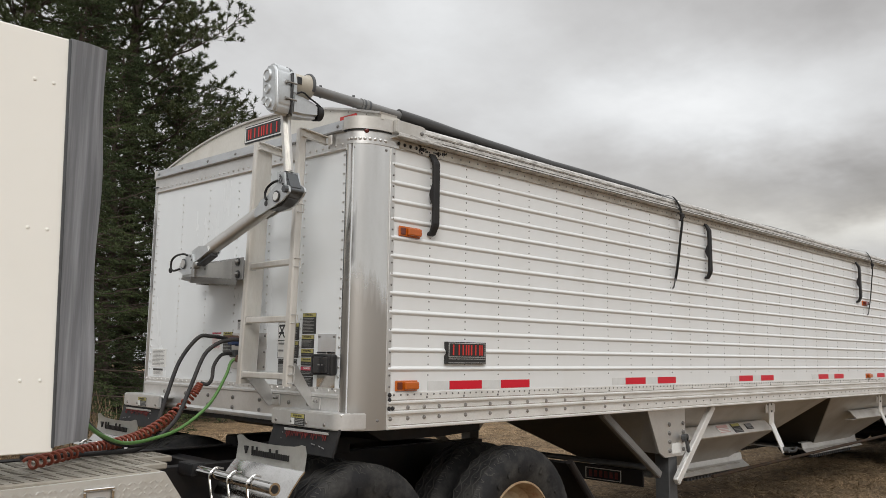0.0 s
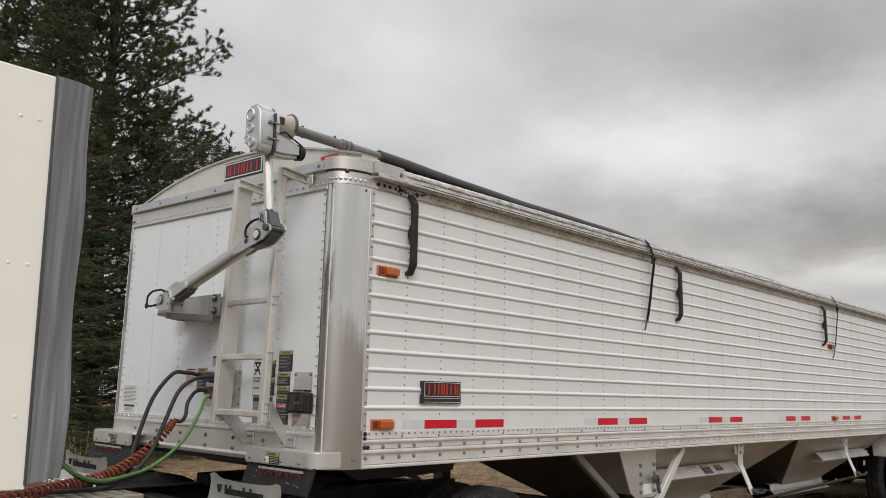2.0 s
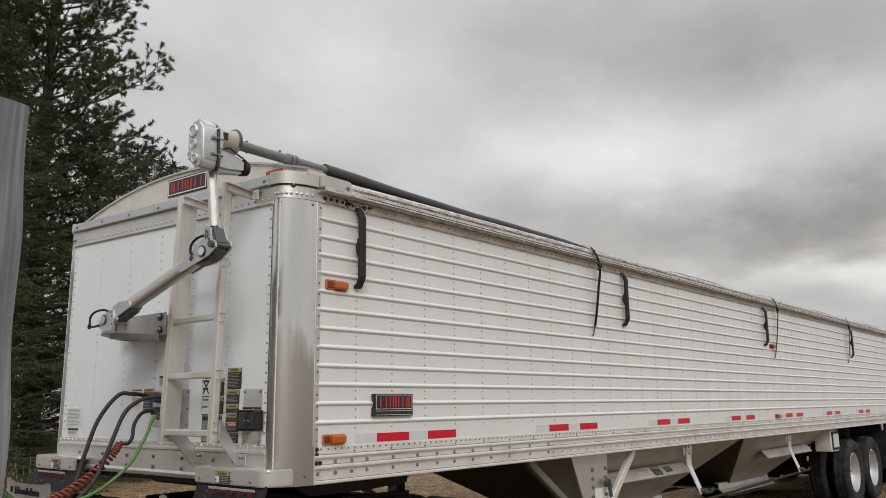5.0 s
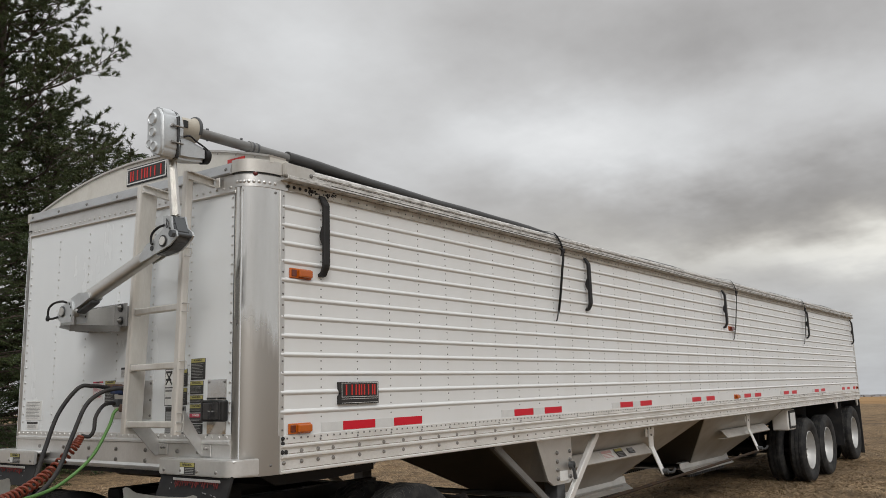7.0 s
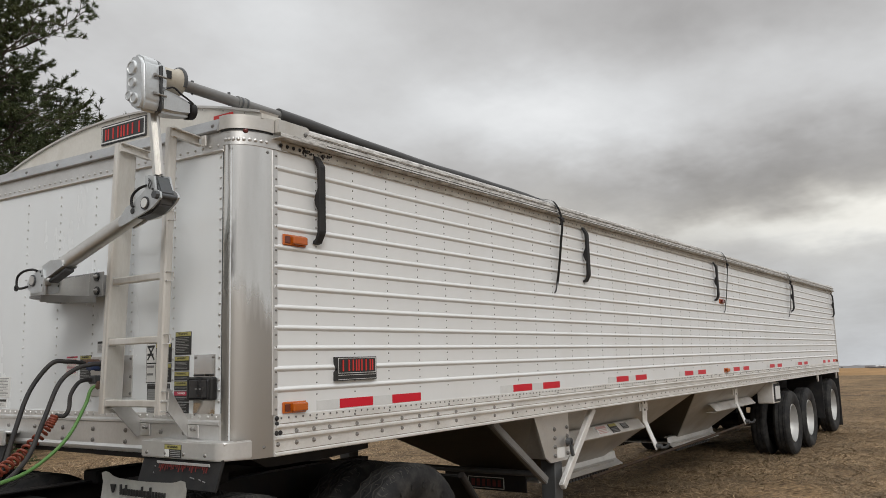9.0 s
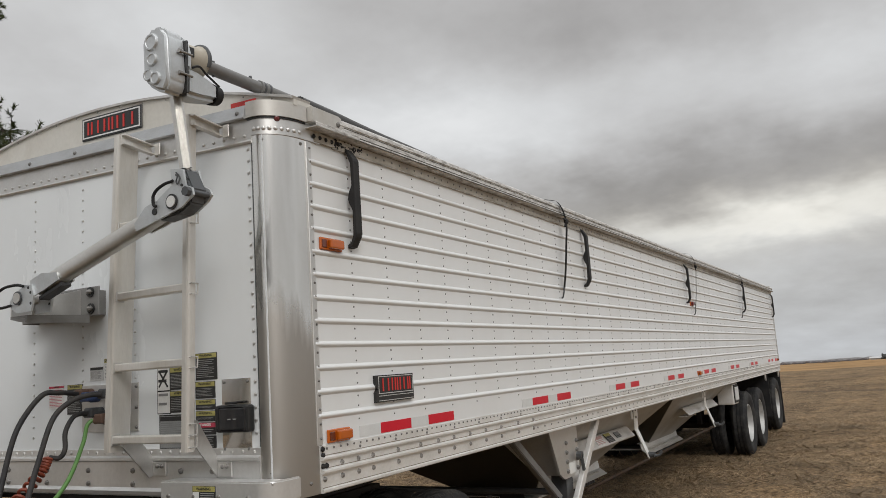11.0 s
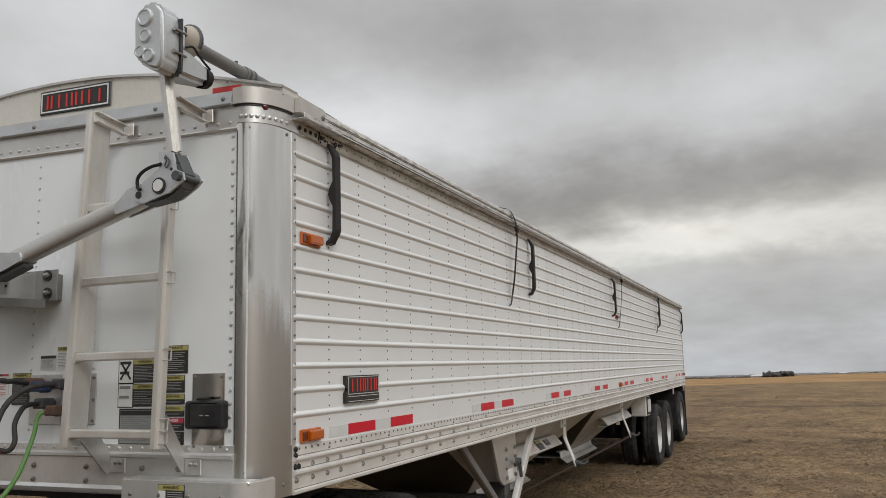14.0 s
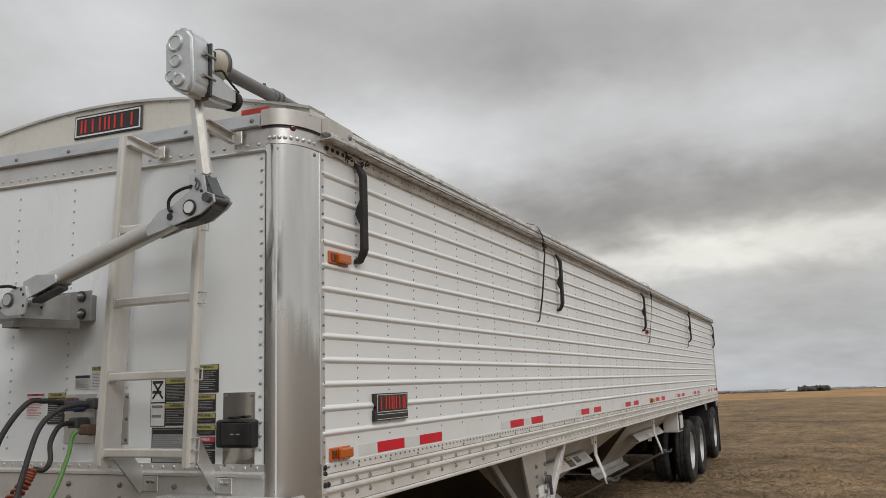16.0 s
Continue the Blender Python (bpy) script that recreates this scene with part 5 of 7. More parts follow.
# tool box under the rear of the second hopper
bm = mesh()
bx(bm, 10.20, 10.60, 0.07, 0.31, 0.88, 1.19, 0.015, 2)
vb = part("control_box", bm, BRIGHT, trailer, "grey aluminium control box under the rail")
bm = mesh()
bx(bm, 10.23, 10.57, 0.058, 0.072, 0.905, 1.175, 0.006)
gk = part("gasket", bm, BLACK, vb, "black rubber door gasket")
bm = mesh()
bx(bm, 10.265, 10.535, 0.046, 0.060, 0.94, 1.14, 0.010, 2)
part("door", bm, WHTAPE, vb)
bm = mesh()
bx(bm, 10.22, 10.58, 0.11, 0.28, 1.19, 1.224, 0.003)
part("hanger", bm, ALU_DULL, vb)


# wheels
def tread_lines(x, y, s, r, tyre):
    """Dust-filled zigzag grooves round the tread, nicks on the shoulder and cracks in the sidewall."""
    rt = random.Random(int(x * 100) + int(y * 100))
    bm = mesh()

    def at(a, o, rr):
        return Vector((x + rr * math.cos(a), y + s * o, r + rr * math.sin(a)))

    n = 58
    for j, o in enumerate((0.070, 0.118, 0.166, 0.205)):
        for i in range(n):
            a0, a1 = 2 * math.pi * i / n, 2 * math.pi * (i + 1) / n
            up = 0.013 if (i + j) % 2 else -0.013
            obox(bm, at(a0, o + up, r + 0.0012), at(a1, o - up, r + 0.0012), rt.uniform(0.003, 0.006), 0.003, (0, 1, 0))
            if j < 3 and (i + j) % 2 == 0:
                obox(bm, at(a0, o + abs(up), r + 0.0012), at(a0, o + 0.048 - abs(up), r + 0.0012), 0.0045, 0.003, (math.sin(a0), 0, -math.cos(a0)))
    for i in range(120):
        a = 2 * math.pi * (i + rt.random()) / 120
        obox(bm, at(a, 0.028, r - 0.017), at(a + rt.gauss(0, 0.02), 0.048 + 0.012 * rt.random(), r - 0.0005), 0.005, 0.004, (math.sin(a), 0, -math.cos(a)))
    for i in range(34):
        a, rr = rt.random() * 2 * math.pi, r - 0.018
        p = at(a, 0.0275, rr)
        for k in range(rt.randint(2, 4)):
            a += rt.gauss(0, 0.035)
            rr -= rt.uniform(0.008, 0.022)
            q = at(a, 0.0075 + 0.0195 * max(0.0, (rr - 0.47) / (r - 0.488)) if rr > 0.47 else 0.0072, rr)
            if rr < 0.472:
                break
            obox(bm, p, q, 0.003, 0.003, (0, 1, 0))
            p = q
    part("groove_dust", bm, TYREDUST, tyre, "pale dust in the tread grooves and cracks", kind="stuff")


def wheel(parent, x, y, s, r, rim_mat, label, tread=False, dual=True, worn=""):
    """A dual wheel whose outer face lies at y; s points inwards."""
    pr = [(0.30, 0.045), (0.34, 0.02), (0.42, 0.0), (0.47, 0.008), (r - 0.018, 0.028), (r, 0.05), (r, 0.088), (r - 0.012, 0.092), (r - 0.012, 0.102), (r, 0.106), (r, 0.145), (r - 0.012, 0.149), (r - 0.012, 0.159), (r, 0.163), (r, 0.205), (r - 0.018, 0.225), (0.47, 0.25), (0.42, 0.258), (0.34, 0.24), (0.30, 0.215)]
    first = None
    for k in range(2 if dual else 1):
        bm = mesh()
        off = y + s * 0.345 * k
        lathe(bm, [(a, s * b) for a, b in pr], (x, off, r), 56, True)
        ty = part("tyre", bm, TYRE, parent, label if k == 0 else "inner tyre of the dual wheel", True)
        first = first or ty
        if tread:
            tread_lines(x, off, s, r, ty)
            if k == 0:
                for i in range(22):
                    a = 2 * math.pi * i / 22 + (0.18 if i >= 11 else 0.0)
                    bm = mesh()
                    obox(bm, (x + 0.372 * math.cos(a), off + s * 0.006, r + 0.372 * math.sin(a)), (x + 0.412 * math.cos(a), off + s * 0.000, r + 0.412 * math.sin(a)), 0.030, 0.008, (math.sin(a), 0, -math.cos(a)), 0.003)
                    part("raised_mark", bm, TYRE, ty)
    bm = mesh()
    if rim_mat is RIMALU:
        dish = [(0.305, 0.040), (0.296, 0.030), (0.288, 0.034), (0.280, 0.075), (0.268, 0.150), (0.255, 0.172), (0.215, 0.180), (0.150, 0.178), (0.140, 0.160), (0.105, 0.150), (0.095, 0.135), (0.001, 0.130)]
    else:
        dish = [(0.305, 0.04), (0.292, 0.036), (0.285, 0.06), (0.27, 0.085), (0.262, 0.14), (0.225, 0.165), (0.17, 0.150), (0.135, 0.140), (0.13, 0.09), (0.10, 0.06), (0.07, 0.045), (0.001, 0.04)]
    lathe(bm, [(q, s * o) for q, o in dish], (x, y, r), 40)
    rim = part("rim", bm, rim_mat, first, "dished aluminium rim" if rim_mat is RIMALU else "cream painted rim with rust", True)
    bm = mesh()
    for i in range(10):
        a = 2 * math.pi * i / 10
        cyl(bm, (x + 0.168 * math.cos(a), y + s * 0.180, r + 0.168 * math.sin(a)), (x + 0.168 * math.cos(a), y + s * 0.130, r + 0.168 * math.sin(a)), 0.016, 6)
    part("lug_nuts", bm, RIVET, rim, kind="stuff")
    bm = mesh()
    for i in range(5):
        a = 2 * math.pi * (i + 0.5) / 5
        cyl(bm, (x + 0.232 * math.cos(a), y + s * 0.182, r + 0.232 * math.sin(a)), (x + 0.232 * math.cos(a), y + s * 0.170, r + 0.232 * math.sin(a)), 0.024, 12)
    part("vent_openings", bm, BADGE, rim, kind="stuff")
    return first


for x, lift in ((11.30, 0.0), (12.52, 0.0), (14.72, 0.08)):
    for y, q in ((0.02, 1), (W - 0.02, -1)):
        before = set(trailer.children)
        wheel(trailer, x, y, q, 0.512, RIMALU, "black trailer tyre, dusty, on stubble")
        for c in set(trailer.children) - before:
            c.location.z = lift
    bm = mesh()
    cyl(bm, (x, 0.3, 0.512 + lift), (x, W - 0.3, 0.512 + lift), 0.065, 12)
    part("axle", bm, BLKPAINT, trailer)
bm = mesh()
for y in (0.75, W - 0.75):
    bx(bm, 9.8, 15.1, y - 0.05, y + 0.05, 0.90, 1.21, 0.01)
    for x in (10.9, 11.9, 13.1, 14.2):
        bx(bm, x - 0.12, x + 0.12, y - 0.04, y + 0.04, 0.55, 0.92, 0.01)
part("suspension_frame", bm, BLKPAINT, trailer, "dark axle sub-frame")
for x, y, z0 in ((15.34, 0.02, 0.16), (15.34, W - 0.64, 0.16), (13.62, 0.02, 0.42), (13.62, W - 0.64, 0.42)):
    bm = mesh()
    bx(bm, x, x + 0.012, y, y + 0.62, z0, 1.21, 0.003)
    part("mud_flap", bm, BLACK, trailer, "black rubber mud flap")
for x in (13.2, 15.0):
    bm = mesh()
    prism(bm, [(x - 0.07, 1.225), (x + 0.09, 1.225), (x + 0.07, 1.11), (x, 1.10)], "y", 0.0, 0.02)
    part("hanger", bm, ALU, trailer)

# ---- tarp and its electric arm ----
XA = -0.575
PIV, ELB, HEAD = Vector((XA, 1.145, 2.147)), Vector((XA, 0.165, 2.432)), Vector((XA, 0.196, 2.93))
arm = thing("electric_tarp_opener", "grey aluminium electric tarp opener folded on the trailer front", "tarp opener", (F, 1.4, 2.1))
AI = Matrix.Translation((-F, -1.4, -2.1))


def apart_mesh(name, bm, mat, label="", smooth=False, parent=None):
    bmesh.ops.transform(bm, matrix=AI, verts=bm.verts[:])
    return part(name, bm, mat, parent or arm, label, smooth)


def axis_box(bm, p, q, wide, deep, bev):
    return obox(bm, p, q, wide, deep, (1, 0, 0), bev)


# base: a box bracket standing off the wall, with a shelf and two cheeks that carry the pivot
bm = mesh()
bx(bm, -0.292, -0.284, 1.035, 1.62, 2.072, 2.212, 0.002)
bx(bm, -0.284, F, 1.100, 1.108, 2.080, 2.200, 0.002)
bx(bm, -0.284, F, 1.612, 1.62, 2.072, 2.212, 0.002)
bx(bm, -0.284, F, 1.110, 1.61, 2.196, 2.203, 0.002)
basep = apart_mesh("base_bracket", bm, BRACKETG, "dull grey aluminium base bracket bolted to the wall")
bm = mesh()
prism(bm, [(-0.56, 1.178), (-0.292, 1.10), (-0.292, 1.44), (-0.45, 1.40), (-0.56, 1.30)], "z", 2.066, 2.078)
prism(bm, [(-0.56, 1.178), (-0.292, 1.10), (-0.292, 1.112), (-0.56, 1.190)], "z", 2.040, 2.066)
apart_mesh("shelf", bm, BRACKETG, "folded support shelf", False, basep)
for y in (1.165, 1.315):
    bm = mesh()
    prism(bm, [(-0.292, 2.078), (-0.545, 2.078), (-0.545, 2.14), (-0.292, 2.205)], "y", y, y + 0.008)
    apart_mesh("cheek", bm, ALU, "", False, basep)
for y, z in ((1.088, 2.107), (1.092, 2.186), (1.56, 2.107), (1.56, 2.186)):
    bm = mesh()
    cyl(bm, (-0.292, y, z), (-0.299, y, z), 0.025, 16)
    bt = apart_mesh("bolt", bm, BADGE, "bolt with a dark rubber washer", False, basep)
    bm = mesh()
    dome(bm, (-0.299, y, z), (-1, 0, 0), 0.015, 0.020, 6)
    cyl(bm, (-0.310, y - 0.012, z), (-0.310, y - 0.030, z), 0.004, 6)
    apart_mesh("bolt_head", bm, BOLT, "", False, bt)
bm = mesh()
dome(bm, (-0.292, 1.20, 2.188), (-1, 0, 0), 0.008, 0.006, 6)
dome(bm, (-0.292, 1.33, 2.10), (-1, 0, 0), 0.008, 0.006, 6)
apart_mesh("small_screws", bm, BOLT, "", False, basep)

# pivot fork of two plates round the foot of the arm
for x in (-0.045, 0.045):
    bm = mesh()
    prism(bm, [(1.206, 2.135), (1.165, 2.172), (1.10, 2.200), (1.050, 2.199), (1.036, 2.150), (1.052, 2.082), (1.150, 2.080), (1.195, 2.103)], "x", XA + x - 0.005, XA + x + 0.005)
    fork = apart_mesh("pivot_fork", bm, CASTING, "cast pivot fork plate")
    for dy, dz in ((-0.072, 0.040), (-0.088, 0.018), (-0.09, -0.030)):
        bm = mesh()
        cyl(bm, (XA + x - 0.0055, 1.145 + dy, 2.147 + dz), (XA + x + 0.0055, 1.145 + dy, 2.147 + dz), 0.007, 10)
        apart_mesh("bolt_hole", bm, BADGE, "", False, fork)
bm = mesh()
cyl(bm, PIV + Vector((-0.060, 0, 0)), PIV + Vector((0.09, 0, 0)), 0.024, 18)
pin = apart_mesh("pivot_pin", bm, ALU_DULL, "bright pivot pin", True)
bm = mesh()
cyl(bm, PIV + Vector((-0.051, 0, 0)), PIV + Vector((-0.056, 0, 0)), 0.031, 20)
apart_mesh("washer", bm, DARKSTEEL, "", False, pin)

# lower arm: an oval tube with flat ears at both ends
AX = (ELB - PIV).normalized()
UPW = Vector((0, -AX.z, AX.y)) * (1 if AX.y > 0 else -1)
bm = mesh()
rows = []
for t in (0.10, 0.88):
    c = PIV + (ELB - PIV) * t + UPW * 0.012
    rows.append([bm.verts.new(c + Vector((0.034 * math.copysign(abs(math.cos(q)) ** 0.7, math.cos(q)), 0, 0)) + UPW * 0.037 * math.copysign(abs(math.sin(q)) ** 0.7, math.sin(q))) for q in [2 * math.pi * k / 24 for k in range(24)]])
for k in range(24):
    bm.faces.new((rows[0][k], rows[0][(k + 1) % 24], rows[1][(k + 1) % 24], rows[1][k]))
bm.faces.new(rows[0])
bm.faces.new(list(reversed(rows[1])))
bmesh.ops.recalc_face_normals(bm, faces=bm.faces[:])
lower = apart_mesh("lower_arm", bm, ARMALU, "brushed aluminium lower arm tube", True)
for t0, t1, taper in ((0.085, 0.265, 1), (0.905, 0.765, 1)):
    for x in (-0.037, 0.037):
        p0, p1 = PIV + (ELB - PIV) * t0 + UPW * 0.010, PIV + (ELB - PIV) * t1 + UPW * 0.010
        bm = mesh()
        vs = []
        for c, h0, h1 in ((p0, -0.036, 0.040), (p0.lerp(p1, 0.45), -0.036, 0.042), (p1, -0.030, 0.004)):
            vs.append([(c + UPW * h0), (c + UPW * h1)])
        ring = [vs[0][0], vs[1][0], vs[2][0], vs[2][1], vs[1][1], vs[0][1]]
        lo = [bm.verts.new(v + Vector((x - 0.004, 0, 0))) for v in ring]
        hi = [bm.verts.new(v + Vector((x + 0.004, 0, 0))) for v in ring]
        bm.faces.new(lo)
        bm.faces.new(list(reversed(hi)))
        for i in range(6):
            bm.faces.new((lo[i], hi[i], hi[(i + 1) % 6], lo[(i + 1) % 6]))
        bmesh.ops.recalc_face_normals(bm, faces=bm.faces[:])
        apart_mesh("clamp_plate", bm, CASTING, "", False, lower)
bm = mesh()
axis_box(bm, PIV + (ELB - PIV) * 0.10 - UPW * 0.040, PIV + (ELB - PIV) * 0.26 - UPW * 0.036, 0.05, 0.018, 0.003)
apart_mesh("clamp_web", bm, DARKSTEEL, "", False, lower)

# elbow: two cast plates with a dark knuckle between them
bm = mesh()
prism(bm, [(0.178, 2.564), (0.11, 2.554), (0.096, 2.487), (0.062, 2.472), (0.056, 2.443), (0.123, 2.402), (0.248, 2.373), (0.284, 2.388), (0.290, 2.420), (0.245, 2.458), (0.173, 2.498)], "x", XA - 0.050, XA - 0.040)
eplate = apart_mesh("elbow_plate", bm, CASTING, "cast elbow plate")
bm = mesh()
prism(bm, [(0.20, 2.58), (0.12, 2.565), (0.10, 2.50), (0.060, 2.478), (0.048, 2.455), (0.070, 2.432), (0.14, 2.392), (0.27, 2.375), (0.30, 2.41)], "x", XA + 0.040, XA + 0.050)
apart_mesh("elbow_plate", bm, CASTING)
bm = mesh()
prism(bm, [(0.185, 2.570), (0.112, 2.555), (0.070, 2.47), (0.085, 2.415), (0.15, 2.383), (0.26, 2.372), (0.245, 2.41), (0.16, 2.47)], "x", XA - 0.038, XA + 0.038)
bevel_edges(bm, 0.006)
knuckle = apart_mesh("knuckle", bm, DARKSTEEL, "dark steel elbow knuckle")
for k in range(3):
    bm = mesh()
    bx(bm, XA - 0.039, XA + 0.02, 0.094, 0.106, 2.512 - 0.016 * k, 2.518 - 0.016 * k, 0.001)
    apart_mesh("rib", bm, BADGE, "", False, knuckle)
bm = mesh()
cyl(bm, ELB + Vector((-0.060, 0.005, 0.0)), ELB + Vector((0.075, 0.005, 0)), 0.023, 18)
epin = apart_mesh("elbow_pin", bm, SILVER, "bright elbow pin", True)
bm = mesh()
cyl(bm, ELB + Vector((-0.051, 0.005, 0)), ELB + Vector((-0.056, 0.005, 0)), 0.031, 20)
apart_mesh("washer", bm, BADGE, "", False, epin)
bm = mesh()
cyl(bm, (XA - 0.065, 0.080, 2.458), (XA + 0.050, 0.066, 2.455), 0.012, 12)
cyl(bm, (XA - 0.070, 0.080, 2.458), (XA - 0.050, 0.080, 2.458), 0.019, 8)
apart_mesh("stop_bolt", bm, DARKSTEEL, "dark stop bolt through the elbow", True)
for y, z, r in ((0.268, 2.407, 0.014), (0.165, 2.515, 0.006), (0.142, 2.535, 0.006), (0.115, 2.49, 0.006)):
    bm = mesh()
    cyl(bm, (XA - 0.050, y, z), (XA - 0.0535, y, z), r, 12)
    apart_mesh("bolt_hole", bm, BADGE, "dark bolt hole", False, eplate)
bm = mesh()
tube(bm, smooth_path([(XA - 0.054, 0.142, 2.545), (XA - 0.058, 0.132, 2.525), (XA - 0.055, 0.142, 2.508), (XA - 0.058, 0.130, 2.496), (XA - 0.054, 0.122, 2.520), (XA - 0.056, 0.136, 2.540)], 5), 0.003, 6)
apart_mesh("hitch_pin_clip", bm, DARKSTEEL, "thin wire clip", True, eplate)
for pts in ([(0.165, 2.512), (0.205, 2.508), (0.248, 2.492), (0.270, 2.468), (0.268, 2.435), (0.255, 2.425)],):
    bm = mesh()
    tube(bm, smooth_path([(XA - 0.056, y, z) for y, z in pts], 6), 0.0065, 8)
    apart_mesh("power_cable", bm, BLACK, "black power cable loop", True)
bm = mesh()
tube(bm, smooth_path([(XA - 0.056, y, z) for y, z in ((1.10, 2.196), (1.15, 2.206), (1.235, 2.203), (1.292, 2.180), (1.303, 2.145), (1.292, 2.120), (1.25, 2.113), (1.19, 2.118))], 6), 0.0065, 8)
cab = apart_mesh("power_cable", bm, BLACK, "black power cable loop", True)
bm = mesh()
lathe(bm, [(0.008, -0.004), (0.017, -0.004), (0.017, 0.004), (0.008, 0.004)], (0, 0, 0), 14, True)
bmesh.ops.transform(bm, matrix=pose(XA - 0.058, 1.300, 2.118, 0, 0, 90), verts=bm.verts[:])
apart_mesh("eyelet", bm, BLACK, "", True, cab)

# upper arm: a rounded tube with a flared foot
bm = mesh()
obox(bm, (XA - 0.004, 0.136, 2.545), (XA - 0.004, 0.196, 2.915), 0.050, 0.060, (1, 0, 0), 0.020)
apart_mesh("upper_arm", bm, ARMALU, "aluminium upper arm", True)

# gear housing with four bosses
HX0, HX1 = -0.690, -0.590
bm = mesh()
prism(bm, [(0.262, 3.085), (0.205, 3.143), (0.150, 3.135), (0.118, 3.095), (0.108, 2.905), (0.135, 2.858), (0.180, 2.872), (0.232, 2.905), (0.256, 2.945)], "x", HX0, HX1)
bevel_edges(bm, 0.014, 3)
gear = apart_mesh("gear_housing", bm, CASTING, "cast aluminium gear housing with round bosses", True)
for y, z, r in ((0.200, 3.076, 0.036), (0.196, 3.003, 0.027), (0.218, 2.943, 0.025), (0.178, 2.922, 0.027)):
    bm = mesh()
    lathe(bm, [(r * 1.05, 0.006), (r, -0.004), (r * 0.9, -0.010), (r * 0.72, -0.010), (r * 0.66, -0.007), (0.001, -0.0065)], (0, 0, 0), 22)
    bmesh.ops.transform(bm, matrix=pose(HX0, y, z, 0, 0, -90), verts=bm.verts[:])
    apart_mesh("boss", bm, CASTING, "", True, gear)
bm = mesh()
prism(bm, [(0.245, 3.075), (0.195, 3.128), (0.140, 3.115), (0.118, 3.06), (0.118, 2.985), (0.20, 2.965), (0.24, 2.99)], "x", HX1 + 0.001, HX1 + 0.035)
bevel_edges(bm, 0.008)
apart_mesh("gear_cover", bm, CASTING, "", True, gear)
for z in (3.035, 2.945):
    bm = mesh()
    cyl(bm, (HX1 - 0.045, 0.104, z), (HX1 + 0.02, 0.104, z), 0.0055, 8)
    cyl(bm, (HX1 - 0.05, 0.104, z), (HX1 - 0.035, 0.104, z), 0.009, 6)
    apart_mesh("housing_bolt", bm, BOLT, "", False, gear)
bm = mesh()
bx(bm, HX1 - 0.012, HX1 - 0.004, 0.100, 0.150, 2.87, 3.09, 0.001)
apart_mesh("housing_joint", bm, BADGE, "dark joint of the housing halves", False, gear)

# motor snout, tapering to a black end cap
bm = mesh()
rows = []
for x, y0, y1, z0, z1 in ((HX1 - 0.005, 0.112, 0.222, 2.868, 2.990), (-0.51, 0.116, 0.218, 2.872, 2.985), (-0.40, 0.130, 0.206, 2.890, 2.966)):
    rows.append([bm.verts.new(v) for v in ((x, y0, z0), (x, y1, z0), (x, y1, z1), (x, y0, z1))])
for a, b in zip(rows, rows[1:]):
    for k in range(4):
        bm.faces.new((a[k], a[(k + 1) % 4], b[(k + 1) % 4], b[k]))
bm.faces.new(rows[0])
bm.faces.new(list(reversed(rows[-1])))
bmesh.ops.recalc_face_normals(bm, faces=bm.faces[:])
bevel_edges(bm, 0.018, 3)
motor = apart_mesh("motor_cover", bm, CASTING, "cast motor cover", True)
bm = mesh()
cyl(bm, (-0.408, 0.168, 2.928), (-0.372, 0.168, 2.930), 0.046, 20, 0.041)
apart_mesh("end_cap", bm, BLACK, "black rubber end cap", True, motor)
bm = mesh()
tube(bm, smooth_path([(-0.56, 0.115, 2.99), (-0.53, 0.105, 3.00), (-0.48, 0.118, 2.985), (-0.43, 0.128, 2.972), (-0.40, 0.125, 2.955)], 5), 0.005, 6)
apart_mesh("motor_lead", bm, BLACK, "", True, motor)

# tan universal joint cover, open at its end, and the roll tube
TY, TZ = 0.222, 3.078
bm = mesh()
cyl(bm, (-0.595, TY - 0.01, TZ), (-0.565, TY - 0.01, TZ), 0.074, 24, 0.070)
apart_mesh("coupler_flange", bm, DARKSTEEL, "dark flange of the joint cover", True)
bm = mesh()
lathe(bm, [(0.056, -0.075), (0.060, 0.045), (0.070, 0.060), (0.072, 0.075), (0.066, 0.078), (0.054, 0.060), (0.050, -0.07)], (0, 0, 0), 28, True)
bmesh.ops.transform(bm, matrix=pose(-0.495, TY, TZ, 0, 0, -90), verts=bm.verts[:])
coupler = apart_mesh("coupler", bm, BEIGE, "tan universal joint cover", True)
bm = mesh()
bx(bm, -0.530, -0.500, TY - 0.061, TY - 0.052, TZ - 0.014, TZ + 0.026, 0.002)
apart_mesh("slot", bm, BADGE, "dark slot in the cover", False, coupler)
bm = mesh()
tube(bm, [(-0.425, TY + 0.070 * math.cos(q), TZ + 0.070 * math.sin(q)) for q in [radians(-30 + 240 * k / 20) for k in range(21)]], 0.010, 8)
apart_mesh("coupler_ring", bm, DARKSTEEL, "dark worn ring at the cover's mouth", True, coupler)
bm = mesh()
cyl(bm, (-0.50, TY, TZ), (0.30, TY, TZ - 0.010), 0.029, 18)
cyl(bm, (-0.05, TY, TZ - 0.004), (0.02, TY, TZ - 0.005), 0.034, 18)
tube_ob = apart_mesh("roll_tube", bm, GREYTUBE, "grey steel roll tube with bolts", True)
bm = mesh()
for x in (-0.335, -0.10):
    cyl(bm, (x, TY, TZ + 0.026), (x, TY, TZ + 0.036), 0.008, 6)
    cyl(bm, (x, TY, TZ - 0.026), (x, TY, TZ - 0.036), 0.006, 6)
apart_mesh("tube_bolts", bm, DARKSTEEL, "", False, tube_ob)["kind"] = "stuff"
